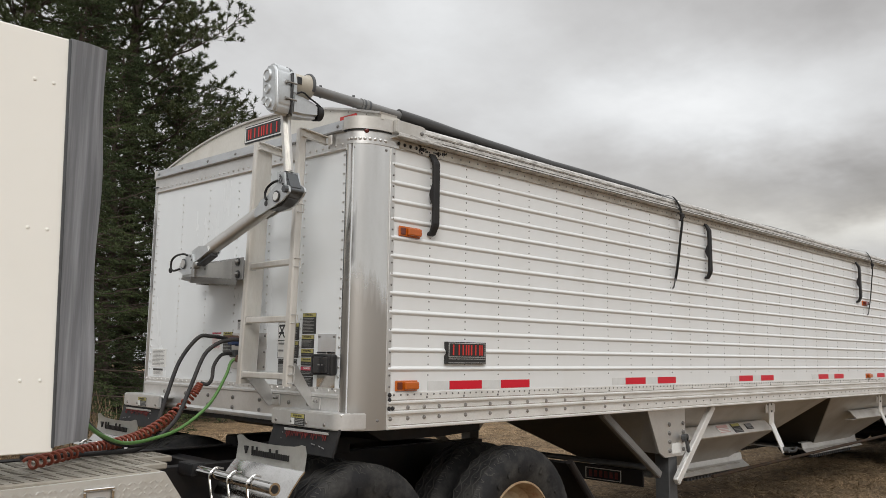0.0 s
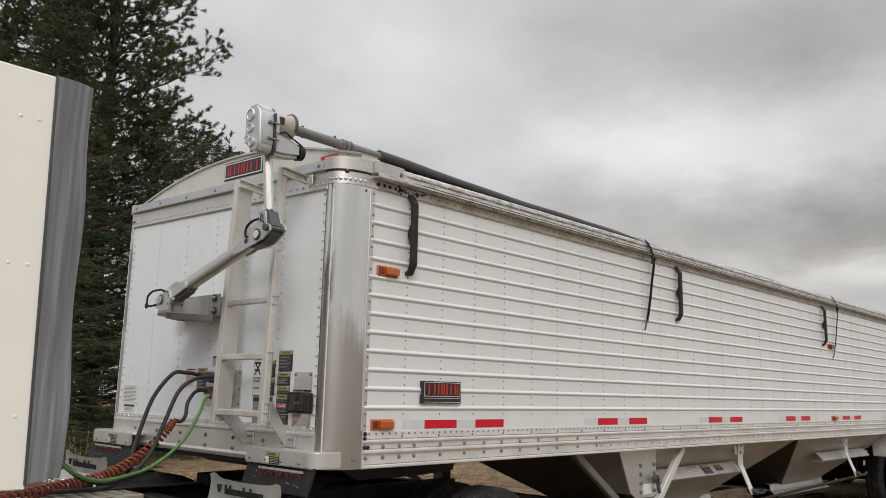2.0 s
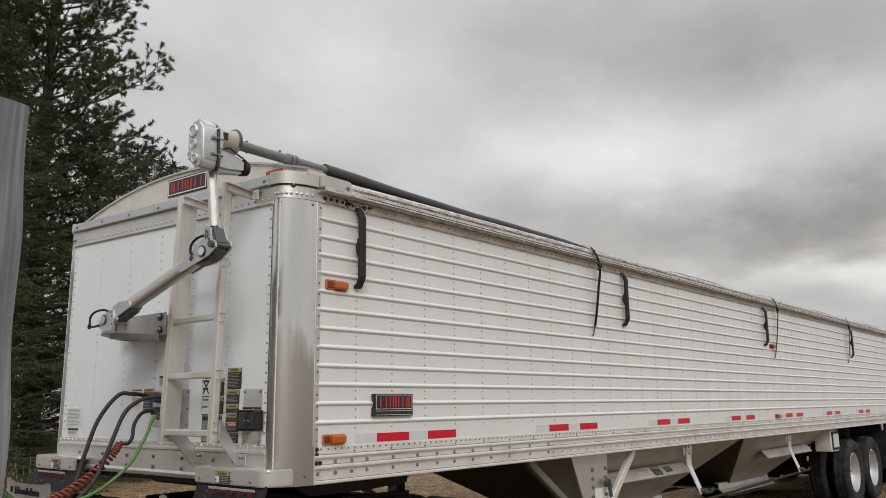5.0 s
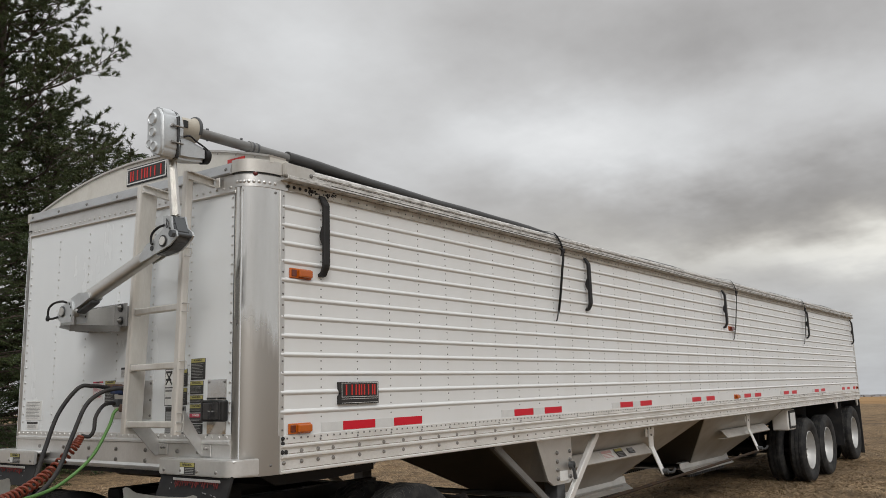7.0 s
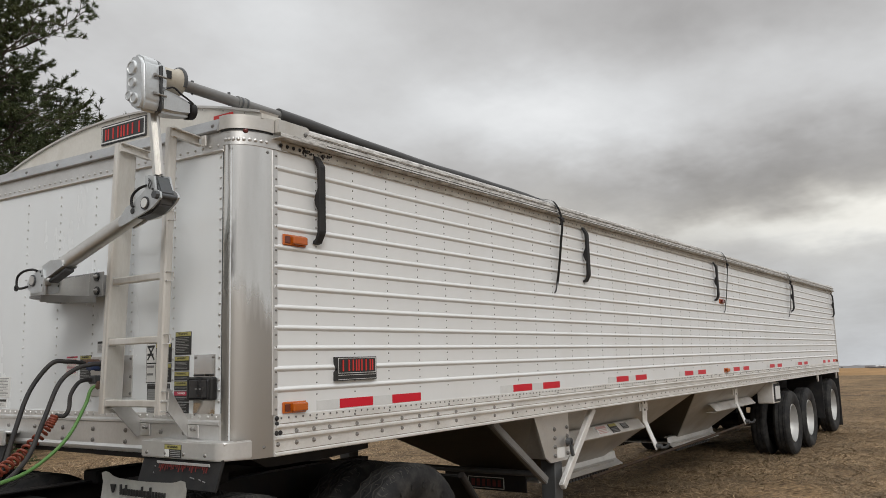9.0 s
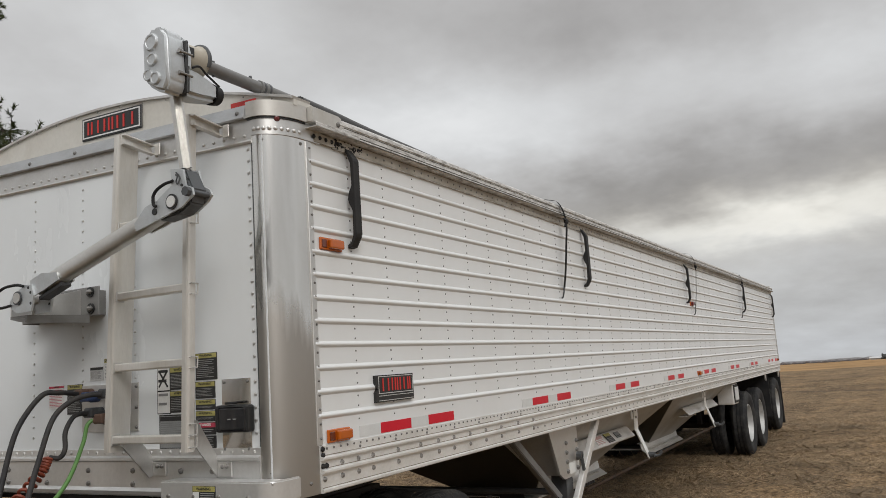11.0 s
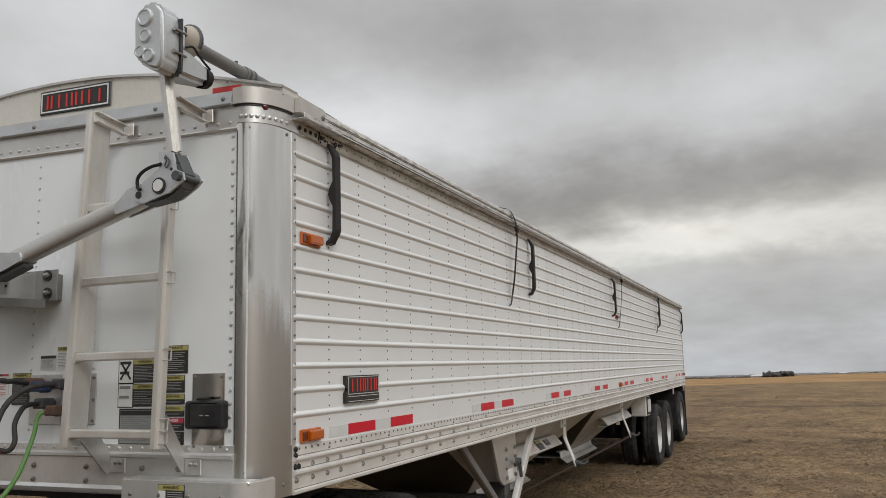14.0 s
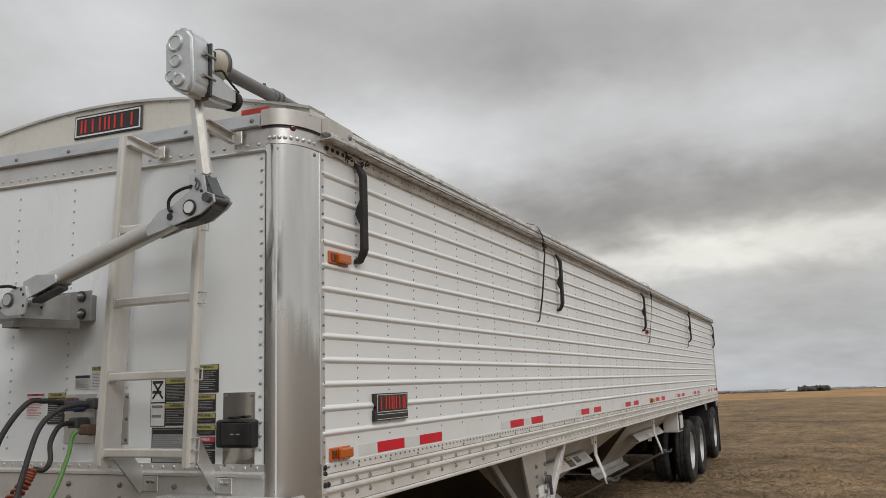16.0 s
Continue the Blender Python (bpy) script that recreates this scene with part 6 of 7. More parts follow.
for x in (-0.035, 0.0):
    bm = mesh()
    cyl(bm, (x, TY, TZ - 0.005), (x + 0.012, TY, TZ - 0.005), 0.0352, 18)
    apart_mesh("clamp_ring", bm, DARKSTEEL, "", True, tube_ob)

tarp = thing("roll_tarp", "black vinyl roll tarp over the trailer roof, rolled on its tube", "tarp", (7.6, W / 2, 3.2))
TI = Matrix.Translation((-7.6, -W / 2, -3.2))
bm = mesh()
n = 60
pts = []
for k in range(n + 1):
    x = 0.25 + (LEN - 0.05) * k / n
    pts.append((x, TY + 0.012 * math.sin(x * 1.7), TZ - 0.008 - 0.072 * min(1, max(0, x - 0.1) / 3.6) + 0.006 * math.sin(x * 2.3 + 1)))
tube(bm, pts, [0.040 - 0.010 * min(1, i / 14) + 0.002 * math.sin(i * 1.9) for i in range(n + 1)], 16)
bmesh.ops.transform(bm, matrix=TI, verts=bm.verts[:])
part("tarp_roll", bm, TARP, tarp, "rolled dark tarp edge with creases", True)
bm = mesh()
ys2 = [TY + (W + 0.02 - TY) * k / 24 for k in range(25)]
rows = []
for k in range(41):
    x = 0.16 + (LEN + 0.02 - 0.16) * k / 40
    bow = 0.5 - 0.5 * math.cos(2 * math.pi * x / 1.5)
    rows.append([bm.verts.new((x, y, arch(y) - 0.005 - 0.03 * bow * (1 if 0.4 < y < 2.3 else 0.2))) for y in ys2])
for a, b in zip(rows, rows[1:]):
    for i in range(len(ys2) - 1):
        bm.faces.new((a[i], a[i + 1], b[i + 1], b[i]))
bmesh.ops.solidify(bm, geom=bm.faces[:], thickness=0.006)
bmesh.ops.transform(bm, matrix=TI, verts=bm.verts[:])
part("tarp_sheet", bm, TARP, tarp, "taut dark tarp over the roof bows", True)

# black rubber straps over the top rail
for k, (x, z, bow) in enumerate(((3.05, 2.225, 0.18), (7.68, 2.21, 0.22), (11.25, 2.25, 0.15))):
    st = thing("tarp_strap", "black rubber tie-down strap hooked to the trailer wall", "strap", (x, -0.02, z), "tarp straps")
    bm = mesh()
    p = smooth_path([(-0.10, 0.30, 3.02 - z), (bow * -0.05, 0.05, 2.972 - z), (bow * 0.10, -0.030, 2.935 - z), (bow * 0.5, -0.052, 2.80 - z), (bow * 0.36, -0.045, 2.60 - z), (bow * 0.24, -0.030, 2.40 - z), (0.035, -0.010, 0.04)], 6)
    rows = [[bm.verts.new(q + Vector((u, 0, 0))) for u in (-0.021, 0.021)] for q in p]
    for a, b in zip(rows, rows[1:]):
        bm.faces.new((a[0], a[1], b[1], b[0]))
    bmesh.ops.solidify(bm, geom=bm.faces[:], thickness=0.006)
    part("strap", bm, BLACK, st)
    bm = mesh()
    kx, kz = bow * 0.5, 2.80 - z
    bx(bm, kx - 0.028, kx + 0.024, -0.068, -0.040, kz - 0.022, kz + 0.020, 0.009)
    for dx, dz in ((-0.075, 0.012), (-0.05, -0.05)):
        obox(bm, (kx, -0.056, kz), (kx + dx, -0.060, kz + dz), 0.016, 0.008, (0, 1, 0))
    part("knot", bm, BLACK, st, "loose knot in the strap")
    bm = mesh()
    tube(bm, smooth_path([(0.035, -0.01, 0.05), (0.015, -0.014, 0.02), (0.015, -0.004, -0.02), (0.027, 0.012, -0.03)], 5), 0.006, 6)
    part("hook", bm, DARKSTEEL, st)

# ---- the truck in front ----
def lean_back(bm):
    """The fairing's rear edge runs backwards towards its foot."""
    for v in bm.verts:
        if v.co.x > -3.0:
            v.co.x += 0.030 * (2.94 - v.co.z)


truck = thing("truck_tractor", "cream truck tractor with diamond plate tool box, coupled to the trailer", "truck")
bm = mesh()
bx(bm, -3.6, -1.726, 0.100, 0.135, 1.215, 2.940, 0.004)
lean_back(bm)
panel = part("side_fairing", bm, CREAM, truck, "cream painted cab side fairing panel")
bm = mesh()
for x in (-1.786, -1.861):
    for z in (1.502, 2.115, 2.733):
        dome(bm, (x, 0.10, z), (0, -1, 0), 0.008, 0.004, 8)
lean_back(bm)
part("screws", bm, CREAM, panel, kind="stuff")
bm = mesh()
rows = []
for k in range(25):
    z = 1.232 + (2.945 - 1.232) * k / 24
    wv = 0.010 * math.sin(z * 3.1) + 0.006 * math.sin(z * 7.0 + 1)
    row = []
    lean = 0.030 * (2.945 - z)
    edge = -1.559 + 0.017 * (2.945 - z) + 0.007 * math.sin((2.60 - z) * 7.5) * min(1.0, (2.945 - z) * 2)
    for u, d in ((-1.726 + lean, 0.098), (-1.70 + lean, 0.096), (-1.645 + 0.8 * lean, 0.098 + 0.3 * wv), (-1.60 + 0.6 * lean, 0.106 + 0.6 * wv), (edge, 0.12 + wv)):
        row.append(bm.verts.new((u, d, z + 0.16 * (u + 1.70) * max(0.0, 1 - (z - 1.232) / 0.3))))
    rows.append(row)
for a, b in zip(rows, rows[1:]):
    for i in range(4):
        bm.faces.new((a[i], a[i + 1], b[i + 1], b[i]))
bmesh.ops.solidify(bm, geom=bm.faces[:], thickness=-0.012)
part("fairing_flap", bm, FLAPG, truck, "grey rubber trailing flap, streaked and slightly wavy", True)
bm = mesh()
bx(bm, -1.734, -1.722, 0.093, 0.100, 1.232, 2.94, 0.002)
lean_back(bm)
part("joint_strip", bm, DARKSTEEL, truck, "dark rubber joint between fairing and flap")
# unseen cab body, kept low so the upper front wall reflects sky
bm = mesh()
bx(bm, -3.6, -2.25, 0.30, W - 0.30, 1.15, 2.75, 0.06, 3)
part("sleeper_body", bm, CREAM, truck, "unseen cream sleeper body, height set for reflections")
# unseen grey panel added to darken the lower front wall's reflection
bm = mesh()
bx(bm, -2.26, -2.235, 0.38, W - 0.38, 1.22, 2.68, 0.02, 2)
part("rear_panel", bm, REFLECTGREY, truck, "unseen grey panel added to darken the front wall's reflection")
bm = mesh()
cyl(bm, (-2.02, 0.09, 1.32), (-2.02, 0.12, 1.32), 0.03, 12)
part("rubber_stop", bm, BLACK, truck)
for y in (0.86, W - 0.86):
    bm = mesh()
    s = 1 if y < 1 else -1
    bx(bm, -3.6, 1.72, y - 0.005, y + 0.005, 0.72, 1.0, 0.002)
    bx(bm, -3.6, 1.72, y, y + s * 0.085, 0.99, 1.0, 0.002)
    bx(bm, -3.6, 1.72, y, y + s * 0.085, 0.72, 0.73, 0.002)
    part("frame_rail", bm, BLKPAINT, truck, "black steel frame rail")
for x in (-1.3, -0.35, 0.6, 1.64):
    bm = mesh()
    bx(bm, x - 0.06, x + 0.06, 0.87, W - 0.87, 0.78, 0.96, 0.008)
    part("cross_member", bm, BLKPAINT, truck)
# fifth wheel
bm = mesh()
prism(bm, [(-0.30, 0.85), (0.30, 0.80), (0.72, 0.86), (1.05, 1.05), (1.05, 1.74), (0.72, 1.72), (0.52, 1.38), (0.52, 1.21), (0.72, 0.88)], "z", 1.05, 1.10)
part("fifth_wheel", bm, BLKPAINT, truck, "greasy black fifth wheel plate")
for ya in (0.85, W - 1.0):
    bm = mesh()
    bx(bm, 0.05, 0.45, ya, ya + 0.15, 0.98, 1.06, 0.01)
    part("fifth_wheel_mount", bm, BLKPAINT, truck)
# deck of perforated planks
for k in range(3):
    y0 = 0.12 + k * 0.235
    bm = mesh()
    bx(bm, -2.6, -1.19 + 0.14 * k, y0, y0 + 0.225, 1.068, 1.098, 0.006)
    pl = part("deck_plank", bm, DECKM, truck, "perforated aluminium deck plank, dusty")
    # thin dark boxes on the plank stand in for the shade of open slots
    bm = mesh()
    x = -2.55
    while x < -1.25 + 0.14 * k:
        for j in range(5):
            bx(bm, x, x + 0.042, y0 + 0.022 + j * 0.042, y0 + 0.031 + j * 0.042, 1.0985, 1.1000)
        x += 0.075
    part("deck_slots", bm, DECKSLOT, pl, kind="stuff")
# diamond plate box below the deck
bm = mesh()
prism(bm, [(-2.6, 1.066), (-1.19, 1.096), (-1.075, 0.93), (-1.02, 0.52), (-2.6, 0.52)], "y", 0.095, 0.62)
tb = part("tool_box", bm, PLATE, truck, "diamond plate aluminium tool box below the deck")
bm = mesh()
for i in range(44):
    for j in range(12):
        x, z = -2.05 + i * 0.0235, 0.80 + j * 0.0235
        if z > 1.075 or z > 1.07 - 1.45 * max(0, x + 1.19):
            continue
        a = radians(45 if (i + j) % 2 else -45)
        obox(bm, (x - 0.0082 * math.cos(a), 0.0945, z - 0.0082 * math.sin(a)), (x + 0.0082 * math.cos(a), 0.0945, z + 0.0082 * math.sin(a)), 0.005, 0.0050, (0, 1, 0))
part("tread_lozenges", bm, PLATE, tb, kind="stuff")
bm = mesh()
for r in ((-1.545, -1.415, 1.045, 1.057), (-1.545, -1.415, 0.93, 0.942), (-1.545, -1.533, 0.942, 1.045), (-1.427, -1.415, 0.942, 1.045)):
    bx(bm, r[0], r[1], 0.080, 0.094, r[2], r[3], 0.003)
lt = part("latch", bm, CHROME, tb, "chrome paddle latch")
bm = mesh()
bx(bm, -1.528, -1.432, 0.090, 0.094, 0.945, 1.04)
part("latch_dish", bm, ALU_DULL, lt)
bm = mesh()
bx(bm, -1.51, -1.45, 0.074, 0.092, 0.965, 1.02, 0.008, 2)
part("paddle", bm, CHROME, lt)
# drive wheels
for x in (-0.06, 1.26):
    for y, s in ((0.05, 1), (W - 0.05, -1)):
        wheel(truck, x, y, s, 0.517, RIMRUST, "worn black drive tyre with cracked sidewall", True)
    bm = mesh()
    cyl(bm, (x, 0.4, 0.52), (x, W - 0.4, 0.52), 0.09, 14)
    lathe(bm, [(0.001, -0.28), (0.16, -0.2), (0.22, 0), (0.16, 0.2), (0.001, 0.28)], (x, W / 2, 0.54), 20)
    part("drive_axle", bm, BLKPAINT, truck, "", True)
# quarter fenders whose upturned lip carries a pale name plate
for y0, y1, s in ((0.01, 0.66, 1), (W - 0.66, W - 0.01, -1)):
    ya = 0.5 * (y0 + y1)
    bm = mesh()
    sheet(bm, [(-0.505, 1.045), (-0.53, 1.02), (-0.575, 0.965), (-0.63, 0.88), (-0.675, 0.79), (-0.70, 0.70), (-0.71, 0.60)], "y", y0, y1, 0.008)
    fd = part("quarter_fender", bm, CHROME, truck, "polished stainless quarter fender", True)
    bm = mesh()
    rows = []
    for k in range(21):
        u = k / 20
        y = y0 + (y1 - y0) * u
        curl = 0.022 * math.exp(-((u - 0.93) / 0.07) ** 2) + 0.010 * math.exp(-((u - 0.05) / 0.05) ** 2) - 0.012 * math.sin(math.pi * u)
        rows.append([bm.verts.new(v) for v in ((-0.503, y, 1.040), (-0.496, y, 1.090), (-0.492, y, 1.125 + 0.4 * curl), (-0.500, y, 1.162 + curl))])
    for a, b in zip(rows, rows[1:]):
        for q in range(3):
            bm.faces.new((a[q], b[q], b[q + 1], a[q + 1]))
    bmesh.ops.solidify(bm, geom=bm.faces[:], thickness=0.005)
    npl = part("name_plate", bm, LIPM, fd, "pale fender lip with a dark name bar", True)
    bm = mesh()
    for i in range(17):
        y = ya + 0.150 - i * 0.021
        h = 0.052 if i in (0, 2, 8, 11) else 0.034
        bx(bm, -0.515, -0.505, y - 0.0065, y, 1.080, 1.076 + h)
    prism(bm, [(ya + 0.19, 1.125), (ya + 0.225, 1.125), (ya + 0.208, 1.085)], "x", -0.517, -0.505)
    part("name_bars", bm, BADGE, npl, kind="stuff")
    bm = mesh()
    e0, e1 = (0.70, -0.03) if s > 0 else (W - 0.70, W + 0.03)
    cyl(bm, (-0.70, e0, 0.995), (-0.70, e1, 0.985), 0.027, 16)
    cyl(bm, (-0.70, e1, 0.985), (-0.70, e1 - s * 0.004, 0.985), 0.031, 16)
    tb2 = part("fender_tube", bm, CHROME, fd, "chrome fender mounting tube", True)
    bm = mesh()
    cyl(bm, (-0.70, e1 - s * 0.0045, 0.985), (-0.70, e1 - s * 0.006, 0.985), 0.020, 14)
    part("tube_mouth", bm, BADGE, tb2)
    for u in (0.25, 0.5, 0.75):
        y = e0 + (e1 - e0) * u
        bm = mesh()
        tube(bm, smooth_path([(-0.66, y, 1.02), (-0.70, y, 1.028), (-0.736, y, 1.0), (-0.735, y, 0.96), (-0.72, y, 0.88), (-0.70, y, 0.80)], 4), 0.006, 6)
        part("wire_clamp", bm, CHROME, fd, "", True)
    bm = mesh()
    bx(bm, -0.74, -0.66, min(e0, (0.86 if s > 0 else W - 0.86)), max(e0, (0.86 if s > 0 else W - 0.86)), 0.96, 1.03, 0.006)
    part("fender_arm", bm, BLKPAINT, fd)
# rear black fender behind the second drive axle
bm = mesh()
obox(bm, (1.84, 0.35, 0.89), (2.18, 0.35, 0.52), 0.5, 0.02, (0, 1, 0), 0.006)
part("rear_mud_flap", bm, BLACK, truck, "black rear mud guard")
bm = mesh()
cyl(bm, (1.80, 0.10, 0.90), (2.16, 0.10, 0.50), 0.026, 10)
part("mud_flap_bar", bm, BLKPAINT, truck)


# ---- hoses and cables between truck and trailer ----
def hose(name, pts, r, mat, label, cat, per=8):
    t0 = thing(name, label, cat, pts[0])
    bm = mesh()
    p = [q - Vector(pts[0]) for q in smooth_path(pts, per)]
    tube(bm, p, r, 10)
    part("line", bm, mat, t0, "", True)
    return t0


hose("air_hose", [(-0.27, 1.20, 1.705), (-0.34, 1.18, 1.715), (-0.42, 1.15, 1.72), (-0.50, 1.16, 1.71), (-0.60, 1.18, 1.57), (-0.70, 1.12, 1.37), (-0.80, 1.03, 1.19), (-0.95, 0.87, 1.115), (-1.2, 0.75, 1.118), (-1.6, 0.7, 1.13)], 0.0120, HOSEG, "grey rubber air hose from truck to trailer", "air hose")
hose("air_hose", [(-0.27, 1.03, 1.70), (-0.34, 1.05, 1.70), (-0.42, 1.07, 1.675), (-0.50, 1.08, 1.60), (-0.60, 1.04, 1.41), (-0.72, 0.96, 1.24), (-0.90, 0.88, 1.14), (-1.10, 0.81, 1.15), (-1.30, 0.61, 1.24), (-1.42, 0.50, 1.33), (-1.6, 0.42, 1.5)], 0.0120, HOSEG, "dark grey rubber air hose looping over the deck", "air hose")
hose("green_cable", [(-0.25, 1.06, 1.59), (-0.30, 1.10, 1.57), (-0.36, 1.06, 1.48), (-0.50, 0.99, 1.32), (-0.70, 0.93, 1.20), (-0.90, 0.85, 1.16), (-1.10, 0.74, 1.16), (-1.30, 0.57, 1.23), (-1.42, 0.48, 1.31), (-1.6, 0.42, 1.45)], 0.0095, GREEN, "bright green electrical cable hanging to the trailer", "cable")
c0 = hose("coiled_cable", [(-0.27, 1.13, 1.615), (-0.32, 1.13, 1.617), (-0.37, 1.12, 1.60), (-0.42, 1.10, 1.54), (-0.45, 1.06, 1.47), (-0.47, 1.07, 1.435), (-0.50, 1.10, 1.44)], 0.011, HOSEG, "red-brown coiled power cable lying over the deck", "cable")
bm = mesh()
axis = smooth_path([(-0.50, 1.10, 1.44), (-0.55, 1.10, 1.37), (-0.70, 1.07, 1.25), (-0.90, 0.95, 1.18), (-1.05, 0.89, 1.15), (-1.20, 0.84, 1.135), (-1.40, 0.67, 1.135), (-1.70, 0.30, 1.15)], 14)
turns = 40
coil = []
dense = []
for a, b in zip(axis, axis[1:]):
    dense += [a.lerp(b, k / 6) for k in range(6)]
for i, p in enumerate(dense):
    t = (dense[min(i + 1, len(dense) - 1)] - dense[max(i - 1, 0)]).normalized()
    s = t.cross(Vector((0, 0, 1))).normalized()
    d = t.cross(s)
    ang = 2 * math.pi * turns * i / len(dense)
    coil.append(p + (0.015 + 0.009 * min(1.0, i / 160)) * (math.cos(ang) * s + math.sin(ang) * d) - Vector((-0.27, 1.13, 1.615)))
tube(bm, coil, 0.0075, 7)
part("coil", bm, COILR, c0, "red-brown coils", True)


# ---- trees ----
def shoot(verts, faces, p, d, n, length, radius, width, rng):
    """A tuft: needles swept forward round the shoot's axis, thickest at its tip."""
    for k in range(n):
        q = p + d * (length * (k / n) ** 0.6)
        r = Vector((rng.gauss(0, 1), rng.gauss(0, 1), rng.gauss(0, 1)))
        r = (r - d * r.dot(d)).normalized()
        v = (r * 0.8 + d * rng.uniform(0.1, 1.4)).normalized()
        s = v.cross(Vector((rng.gauss(0, 1), rng.gauss(0, 1), rng.gauss(0, 1)))).normalized() * width
        e = q + v * radius * rng.uniform(0.5, 1.2)
        i = len(verts)
        verts += [q - s, q + s, e]
        faces.append((i, i + 1, i + 2))


def conifer(name, label, height, trunk_r, base, spread, limbs, rng, mat, pine=True, lean=(0, 0)):
    """A conifer: tapered trunk, limbs with side twigs, and needle shoots at their ends."""
    t0 = thing(name, label, "tree")
    fine = random.Random(11)
    bm = mesh()
    pts = [Vector((lean[0] * (k / 10) ** 1.3 + 0.05 * rng.gauss(0, 1), lean[1] * (k / 10) + 0.05 * rng.gauss(0, 1), height * k / 10 - 0.15)) for k in range(11)]
    tube(bm, pts, [trunk_r * (1 - 0.93 * k / 10) + 0.012 for k in range(11)], 10)
    verts, faces = [], []
    up = Vector((0, 0, 1))
    for i in range(limbs):
        f = base + (1 - base) * ((i + rng.random()) / limbs) ** (0.95 if pine else 1.1)
        k = min(9, int(f * 10))
        root = pts[k].lerp(pts[k + 1], f * 10 - k)
        az = i * 2.399 + rng.gauss(0, 0.3)
        g = (f - base) / (1 - base)
        reach = spread * ((1.0 - 0.85 * max(0.0, g - 0.22) / 0.78) if pine else (1.06 - g)) * (rng.choice((0.62, 0.78, 0.9, 1.0, 1.12, 1.36)) if pine else rng.uniform(0.66, 1.18))
        rise = (0.05 + 0.40 * g if pine else -0.22 + 0.5 * g) + rng.gauss(0, 0.10)
        o = Vector((math.cos(az), math.sin(az), 0))
        limb = []
        for j in range(7):
            u = j / 6
            limb.append(root + o * reach * u + Vector((rng.gauss(0, 0.05), rng.gauss(0, 0.05), reach * (rise * u + (0.26 if pine else 0.18) * u * u))))
        tube(bm, limb, [max(0.008, trunk_r * 0.26 * (1 - f * 0.6) * (1 - 0.9 * j / 6)) for j in range(7)], 5)
        m = max(7, int(reach * 7.0))
        for j in range(m + 1):
            last = j == m
            u = 1.0 if last else (0.30 if pine else 0.10) + (0.70 if pine else 0.90) * (j + rng.random()) / m
            q = min(5, int(u * 6))
            c = limb[q].lerp(limb[q + 1], u * 6 - q)
            side = 1 if j % 2 else -1
            tw = o if last else (o * (0.55 if pine else 0.8) + side * o.cross(up) * rng.uniform(0.4, 1.1) + up * rng.gauss(0.32 if pine else -0.08, 0.42 if pine else 0.25)).normalized()
            le = 0.12 if last else reach * (0.36 if pine else 0.30) * ((0.75 if pine else 1.15) - (0.25 if pine else 1.0) * u) * rng.uniform(0.6, 1.3) + 0.14
            e = c + tw * le
            tube(bm, [c, c.lerp(e, 0.5) + up * 0.02, e], [0.010, 0.007, 0.004], 3)
            if pine:
                for h in range(4):
                    w = (1.0, rng.uniform(0.72, 0.95), rng.uniform(0.5, 0.7), rng.uniform(0.25, 0.5))[h]
                    sd = rng.choice((-1, 1)) if h else 0
                    d = (tw * 0.75 + sd * tw.cross(up) * 0.55 + Vector((rng.gauss(0, 0.2), rng.gauss(0, 0.2), rng.gauss(0.38, 0.22)))).normalized()
                    shoot(verts, faces, c.lerp(e, w), d, 46, 0.15 * rng.uniform(0.7, 1.3), 0.115, 0.0088, fine)
            else:
                n = max(2, int(le / 0.17))
                for h in range(n):
                    for sd in (-1, 1):
                        d = (tw * 0.8 + sd * tw.cross(up) * rng.uniform(0.3, 0.9) + up * rng.gauss(-0.12, 0.15)).normalized()
                        shoot(verts, faces, c.lerp(e, (h + 0.5) / n), d, 20, 0.24 * rng.uniform(0.7, 1.3), 0.042, 0.0080, fine)
                shoot(verts, faces, e, tw, 20, 0.2, 0.042, 0.0080, fine)
    part("trunk", bm, BARK, t0, "rough brown bark trunk and bare limbs", True)
    me = bpy.data.meshes.new("crown")
    me.from_pydata([tuple(v) for v in verts], [], faces)
    me.materials.append(mat)
    cr = new("crown", me)
    cr.parent = t0
    return t0


rng = random.Random(5)
pine_a = conifer("pine_tree", "tall open-crowned pine tree with dark green needle tufts", 18.0, 0.24, 0.07, 3.0, 192, rng, NEEDLE, True, (0.4, 0.2))
pine_a.location = (5.8, 16.9, -0.1)
pine_a.rotation_euler = (0, 0, radians(95))
spruce_a = conifer("spruce_tree", "dense dark green spruce tree with branches to the ground", 8.5, 0.12, 0.03, 2.0, 130, rng, SPRUCE, False)
spruce_a.location = (2.1, 10.9, -0.1)
for x, y, tilt, rot, sc in ((0.6, 16.8, 13, 0, 0.95),):
    c = copy_thing(pine_a, pose(x, y, -0.1, 0, tilt, rot))
    c.scale = (sc, sc, sc)
for x, y, rot, sc in ((4.3, 14.4, 40, 1.02), (0.6, 12.2, 120, 0.95), (6.5, 16.0, 220, 1.05), (8.7, 18.0, 15, 1.12), (10.6, 19.0, 95, 1.12)):
    c = copy_thing(spruce_a, pose(x, y, -0.1, 0, 0, rot))
    c.scale = (sc, sc, sc)


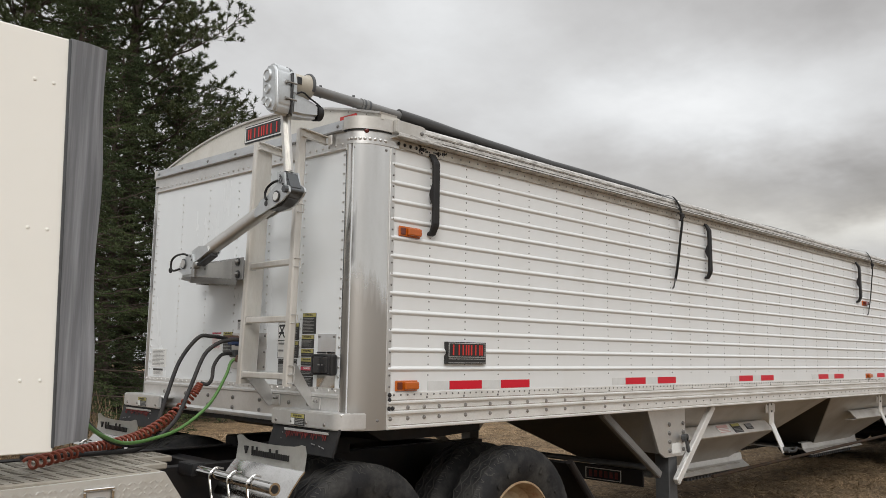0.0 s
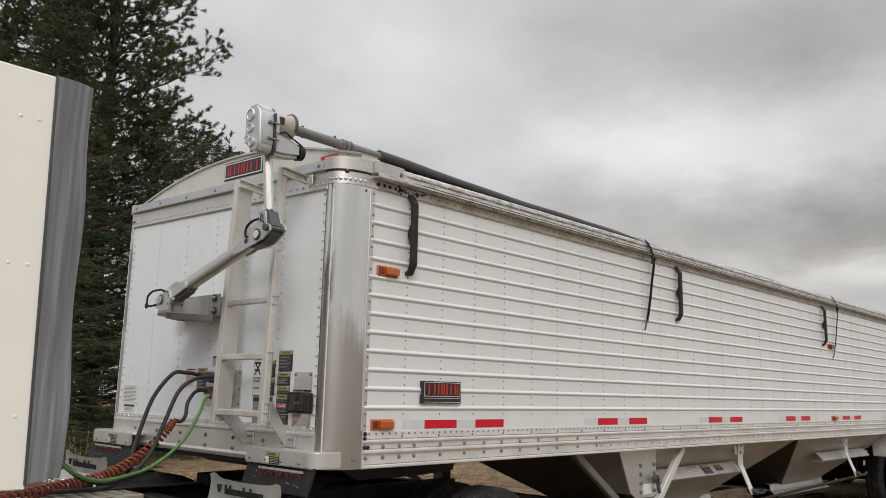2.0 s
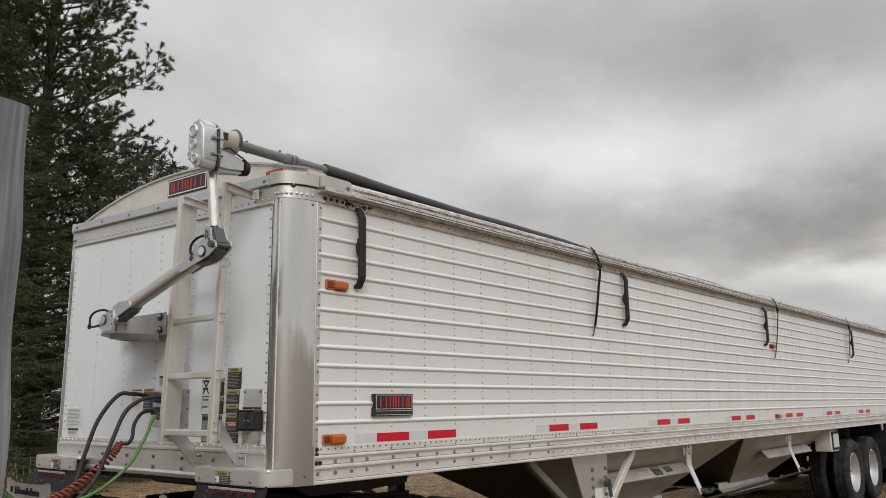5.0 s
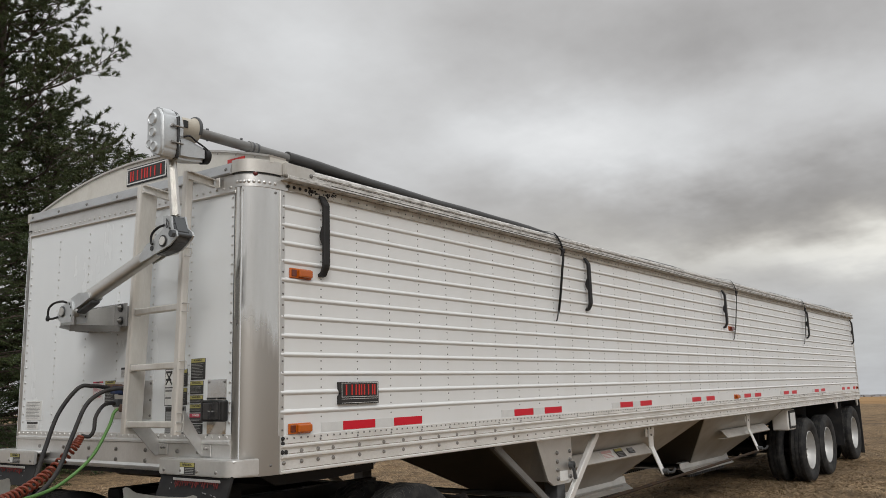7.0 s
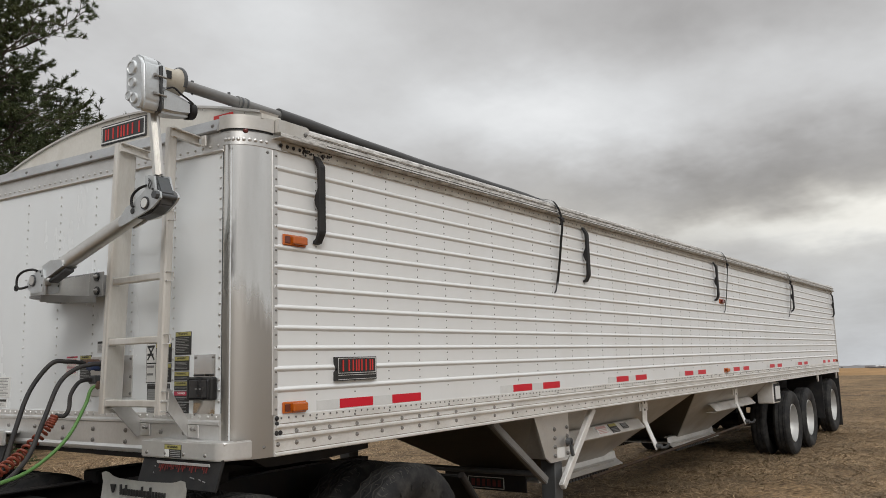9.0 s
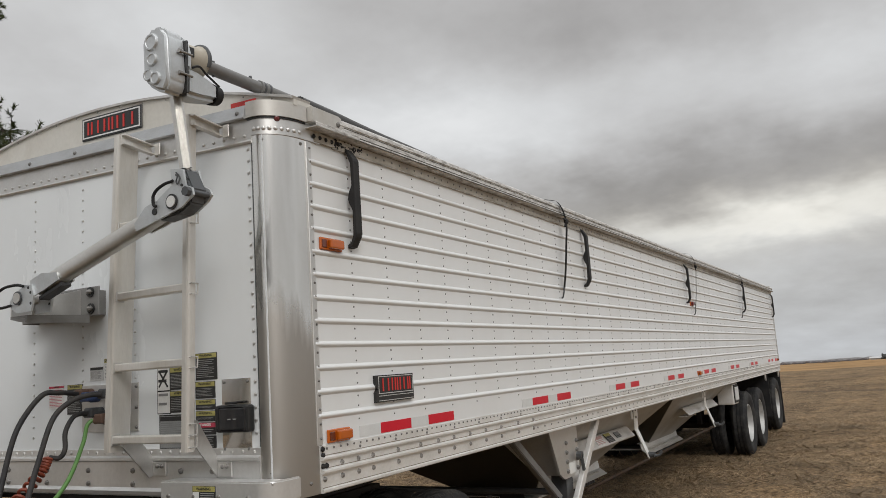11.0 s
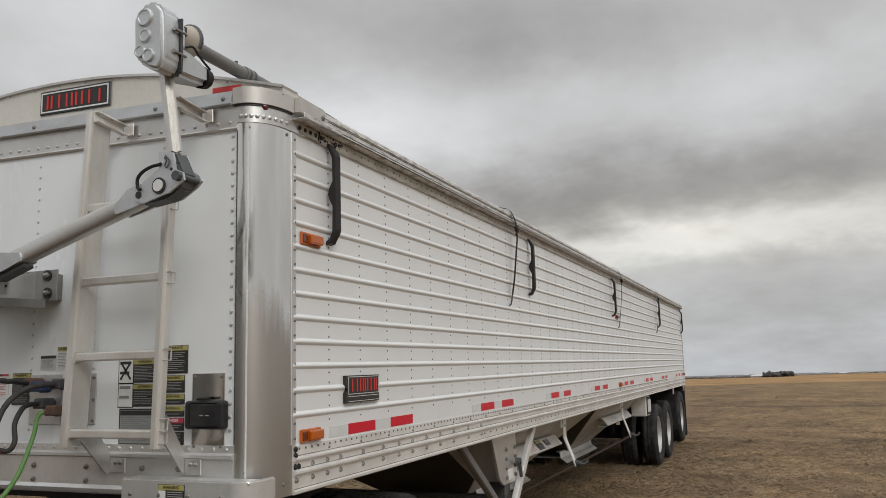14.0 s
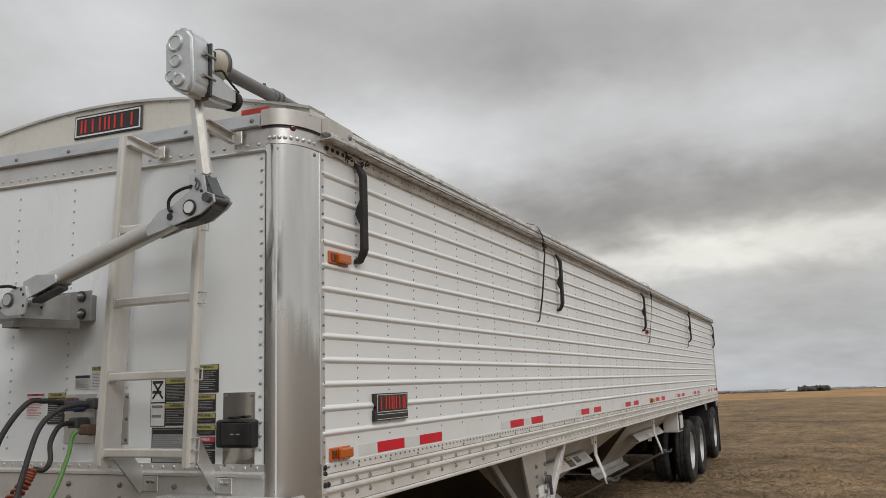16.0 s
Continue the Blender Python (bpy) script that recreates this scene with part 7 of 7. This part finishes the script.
# ---- straw, dry grass ----
def blades(name, label, spots, mat, length, width, flat, seed):
    r = np.random.RandomState(seed)
    n = len(spots)
    az = r.rand(n) * 2 * np.pi
    le = length * (0.4 + 1.2 * r.rand(n) ** 1.6)
    up = np.clip(np.abs(r.randn(n)) * flat, 0, 1.2)
    d = np.stack([np.cos(az) * np.cos(up), np.sin(az) * np.cos(up), np.sin(up)], 1) * le[:, None]
    s = np.stack([-np.sin(az), np.cos(az), 0.4 * r.randn(n)], 1) * (width * (0.6 + 0.8 * r.rand(n)))[:, None]
    v = np.concatenate([spots - s, spots + s, spots + d + s * 0.5, spots + d - s * 0.5], 1).reshape(-1, 3)
    f = np.arange(n)[:, None] * 4 + np.arange(4)[None]
    me = bpy.data.meshes.new(name)
    me.from_pydata(v.tolist(), [], f.tolist())
    me.materials.append(mat)
    return tagged(new(name, me), label, "ground cover", "", "stuff")


r0 = np.random.RandomState(3)
near = np.stack([-1.0 + 18 * r0.rand(110000), -4.0 + 13 * r0.rand(110000)], 1)
open_side = np.stack([7.0 + 11 * r0.rand(130000) ** 1.1, -5.0 + 7.0 * r0.rand(130000)], 1)
far = np.stack([15 + 34 * r0.rand(90000) ** 1.3, 2 - 16 * r0.rand(90000)], 1)
xy = np.concatenate([near, open_side, far])
xy = xy[np.array([noise.noise((x * 0.8, y * 0.8, 0.0)) + 0.6 * noise.noise((x * 2.6, y * 2.6, 4.0)) for x, y in xy]) > 0.75 * r0.rand(len(xy)) - 0.55]
sp = np.array([(x, y, ground_height(x, y) + 0.004 + 0.02 * q) for (x, y), q in zip(xy, r0.rand(len(xy)))])
blades("straw_litter", "flattened tan crop straw scattered over the field", sp, STRAW, 0.085, 0.0027, 0.28, 4)
gx = np.stack([-4 + 12 * r0.rand(9000), 8.6 + 2.6 * r0.rand(9000) ** 0.7], 1)
sp = np.array([(x, y, ground_height(x, y)) for x, y in gx])
blades("dry_grass", "dry brown grass and litter below the trees", sp, DRYGRASS, 0.10, 0.0045, 0.35, 6)
gx = np.stack([0.2 + 2.35 * r0.rand(3000), 8.5 + 0.9 * r0.rand(3000)], 1)
sp = np.array([(x, y, ground_height(x, y)) for x, y in gx])
blades("dry_brush", "tangle of dry brown stems at the edge of the trees", sp, DRYGRASS, 0.72, 0.0042, 0.70, 7)


# ---- distance ----
def far_woods(name, label, az0, az1, dist, h0, h1, n, seed, mat):
    """A far line of trees as many small ragged clumps on the horizon."""
    r = random.Random(seed)
    bm = mesh()
    for i in range(n):
        a = radians(az0 + (az1 - az0) * (i + r.random()) / n)
        d = dist * r.uniform(0.97, 1.05)
        x, y = -3 + d * math.cos(a), -2 + d * math.sin(a)
        z = ground_height(x, y)
        h = r.uniform(h0, h1)
        for k in range(4):
            g = bmesh.ops.create_icosphere(bm, subdivisions=1, radius=1.0)
            w = h * r.uniform(0.25, 0.5)
            bmesh.ops.transform(bm, matrix=Matrix.LocRotScale((x + r.gauss(0, h * 0.4), y + r.gauss(0, h * 0.4), z + h * r.uniform(0.2, 0.75)), Euler((r.random() * 6, r.random() * 6, 0)), (w, w, h * r.uniform(0.25, 0.4))), verts=g["verts"])
            for v in g["verts"]:
                v.co += Vector((r.gauss(0, 0.12), r.gauss(0, 0.12), r.gauss(0, 0.12))) * h * 0.35
    ob = part(name, bm, mat, None, label, category="woods", kind="stuff")
    return ob


far_woods("far_treeline", "hazy dark treeline on the horizon", 8.0, 1.9, 1100, 1.4, 3.0, 150, 1, FARWOOD)
bm = mesh()
lo, hi = [], []
for k in range(241):
    a = radians(34 - 52 * k / 240)
    x, y = -3 + 2700 * math.cos(a), -2 + 2700 * math.sin(a)
    z = ground_height(x, y)
    h = 7 + 5 * noise.noise((k * 0.06, 0, 0)) + 2.5 * noise.noise((k * 0.5, 5, 0))
    lo.append([bm.verts.new((x + d, y, z - 5)) for d in (0, 60)])
    hi.append([bm.verts.new((x + d, y, z + max(2.0, h))) for d in (0, 60)])
for k in range(240):
    bm.faces.new((lo[k][0], hi[k][0], hi[k + 1][0], lo[k + 1][0]))
    bm.faces.new((hi[k][0], hi[k][1], hi[k + 1][1], hi[k + 1][0]))
part("far_hills", bm, HILLS, None, "pale hazy hills along the horizon", category="hills", kind="structure")
far_woods("far_treeline", "faint treeline along the horizon", 1.0, -14, 1700, 1.2, 3.0, 150, 2, FARWOOD)
far_woods("far_grove", "dark grove of trees on the far field", 0.95, -0.6, 900, 4, 6.0, 60, 3, GROVE)
far_woods("far_treeline", "faint treeline beyond the field", 60, 9, 1300, 2, 4, 110, 4, FARWOOD)
for a, d, w, h in ((1.45, 900, 9, 1.9), (7.2, 1200, 10, 2.0), (-3.6, 1300, 9, 1.6), (-8.0, 1200, 10, 2)):
    x, y = -3 + d * math.cos(radians(a)), -2 + d * math.sin(radians(a))
    z = ground_height(x, y)
    s0 = thing("far_shed", "pale farm shed on the horizon", "shed", (x, y, z))
    bm = mesh()
    bx(bm, -8, 8, -w / 2, w / 2, -1, h)
    part("wall", bm, FARSHED, s0)
    bm = mesh()
    prism(bm, [(-9, h), (9, h), (0, h + 1.6)], "y", -w / 2 - 1, w / 2 + 1)
    part("roof", bm, FARSHED, s0)
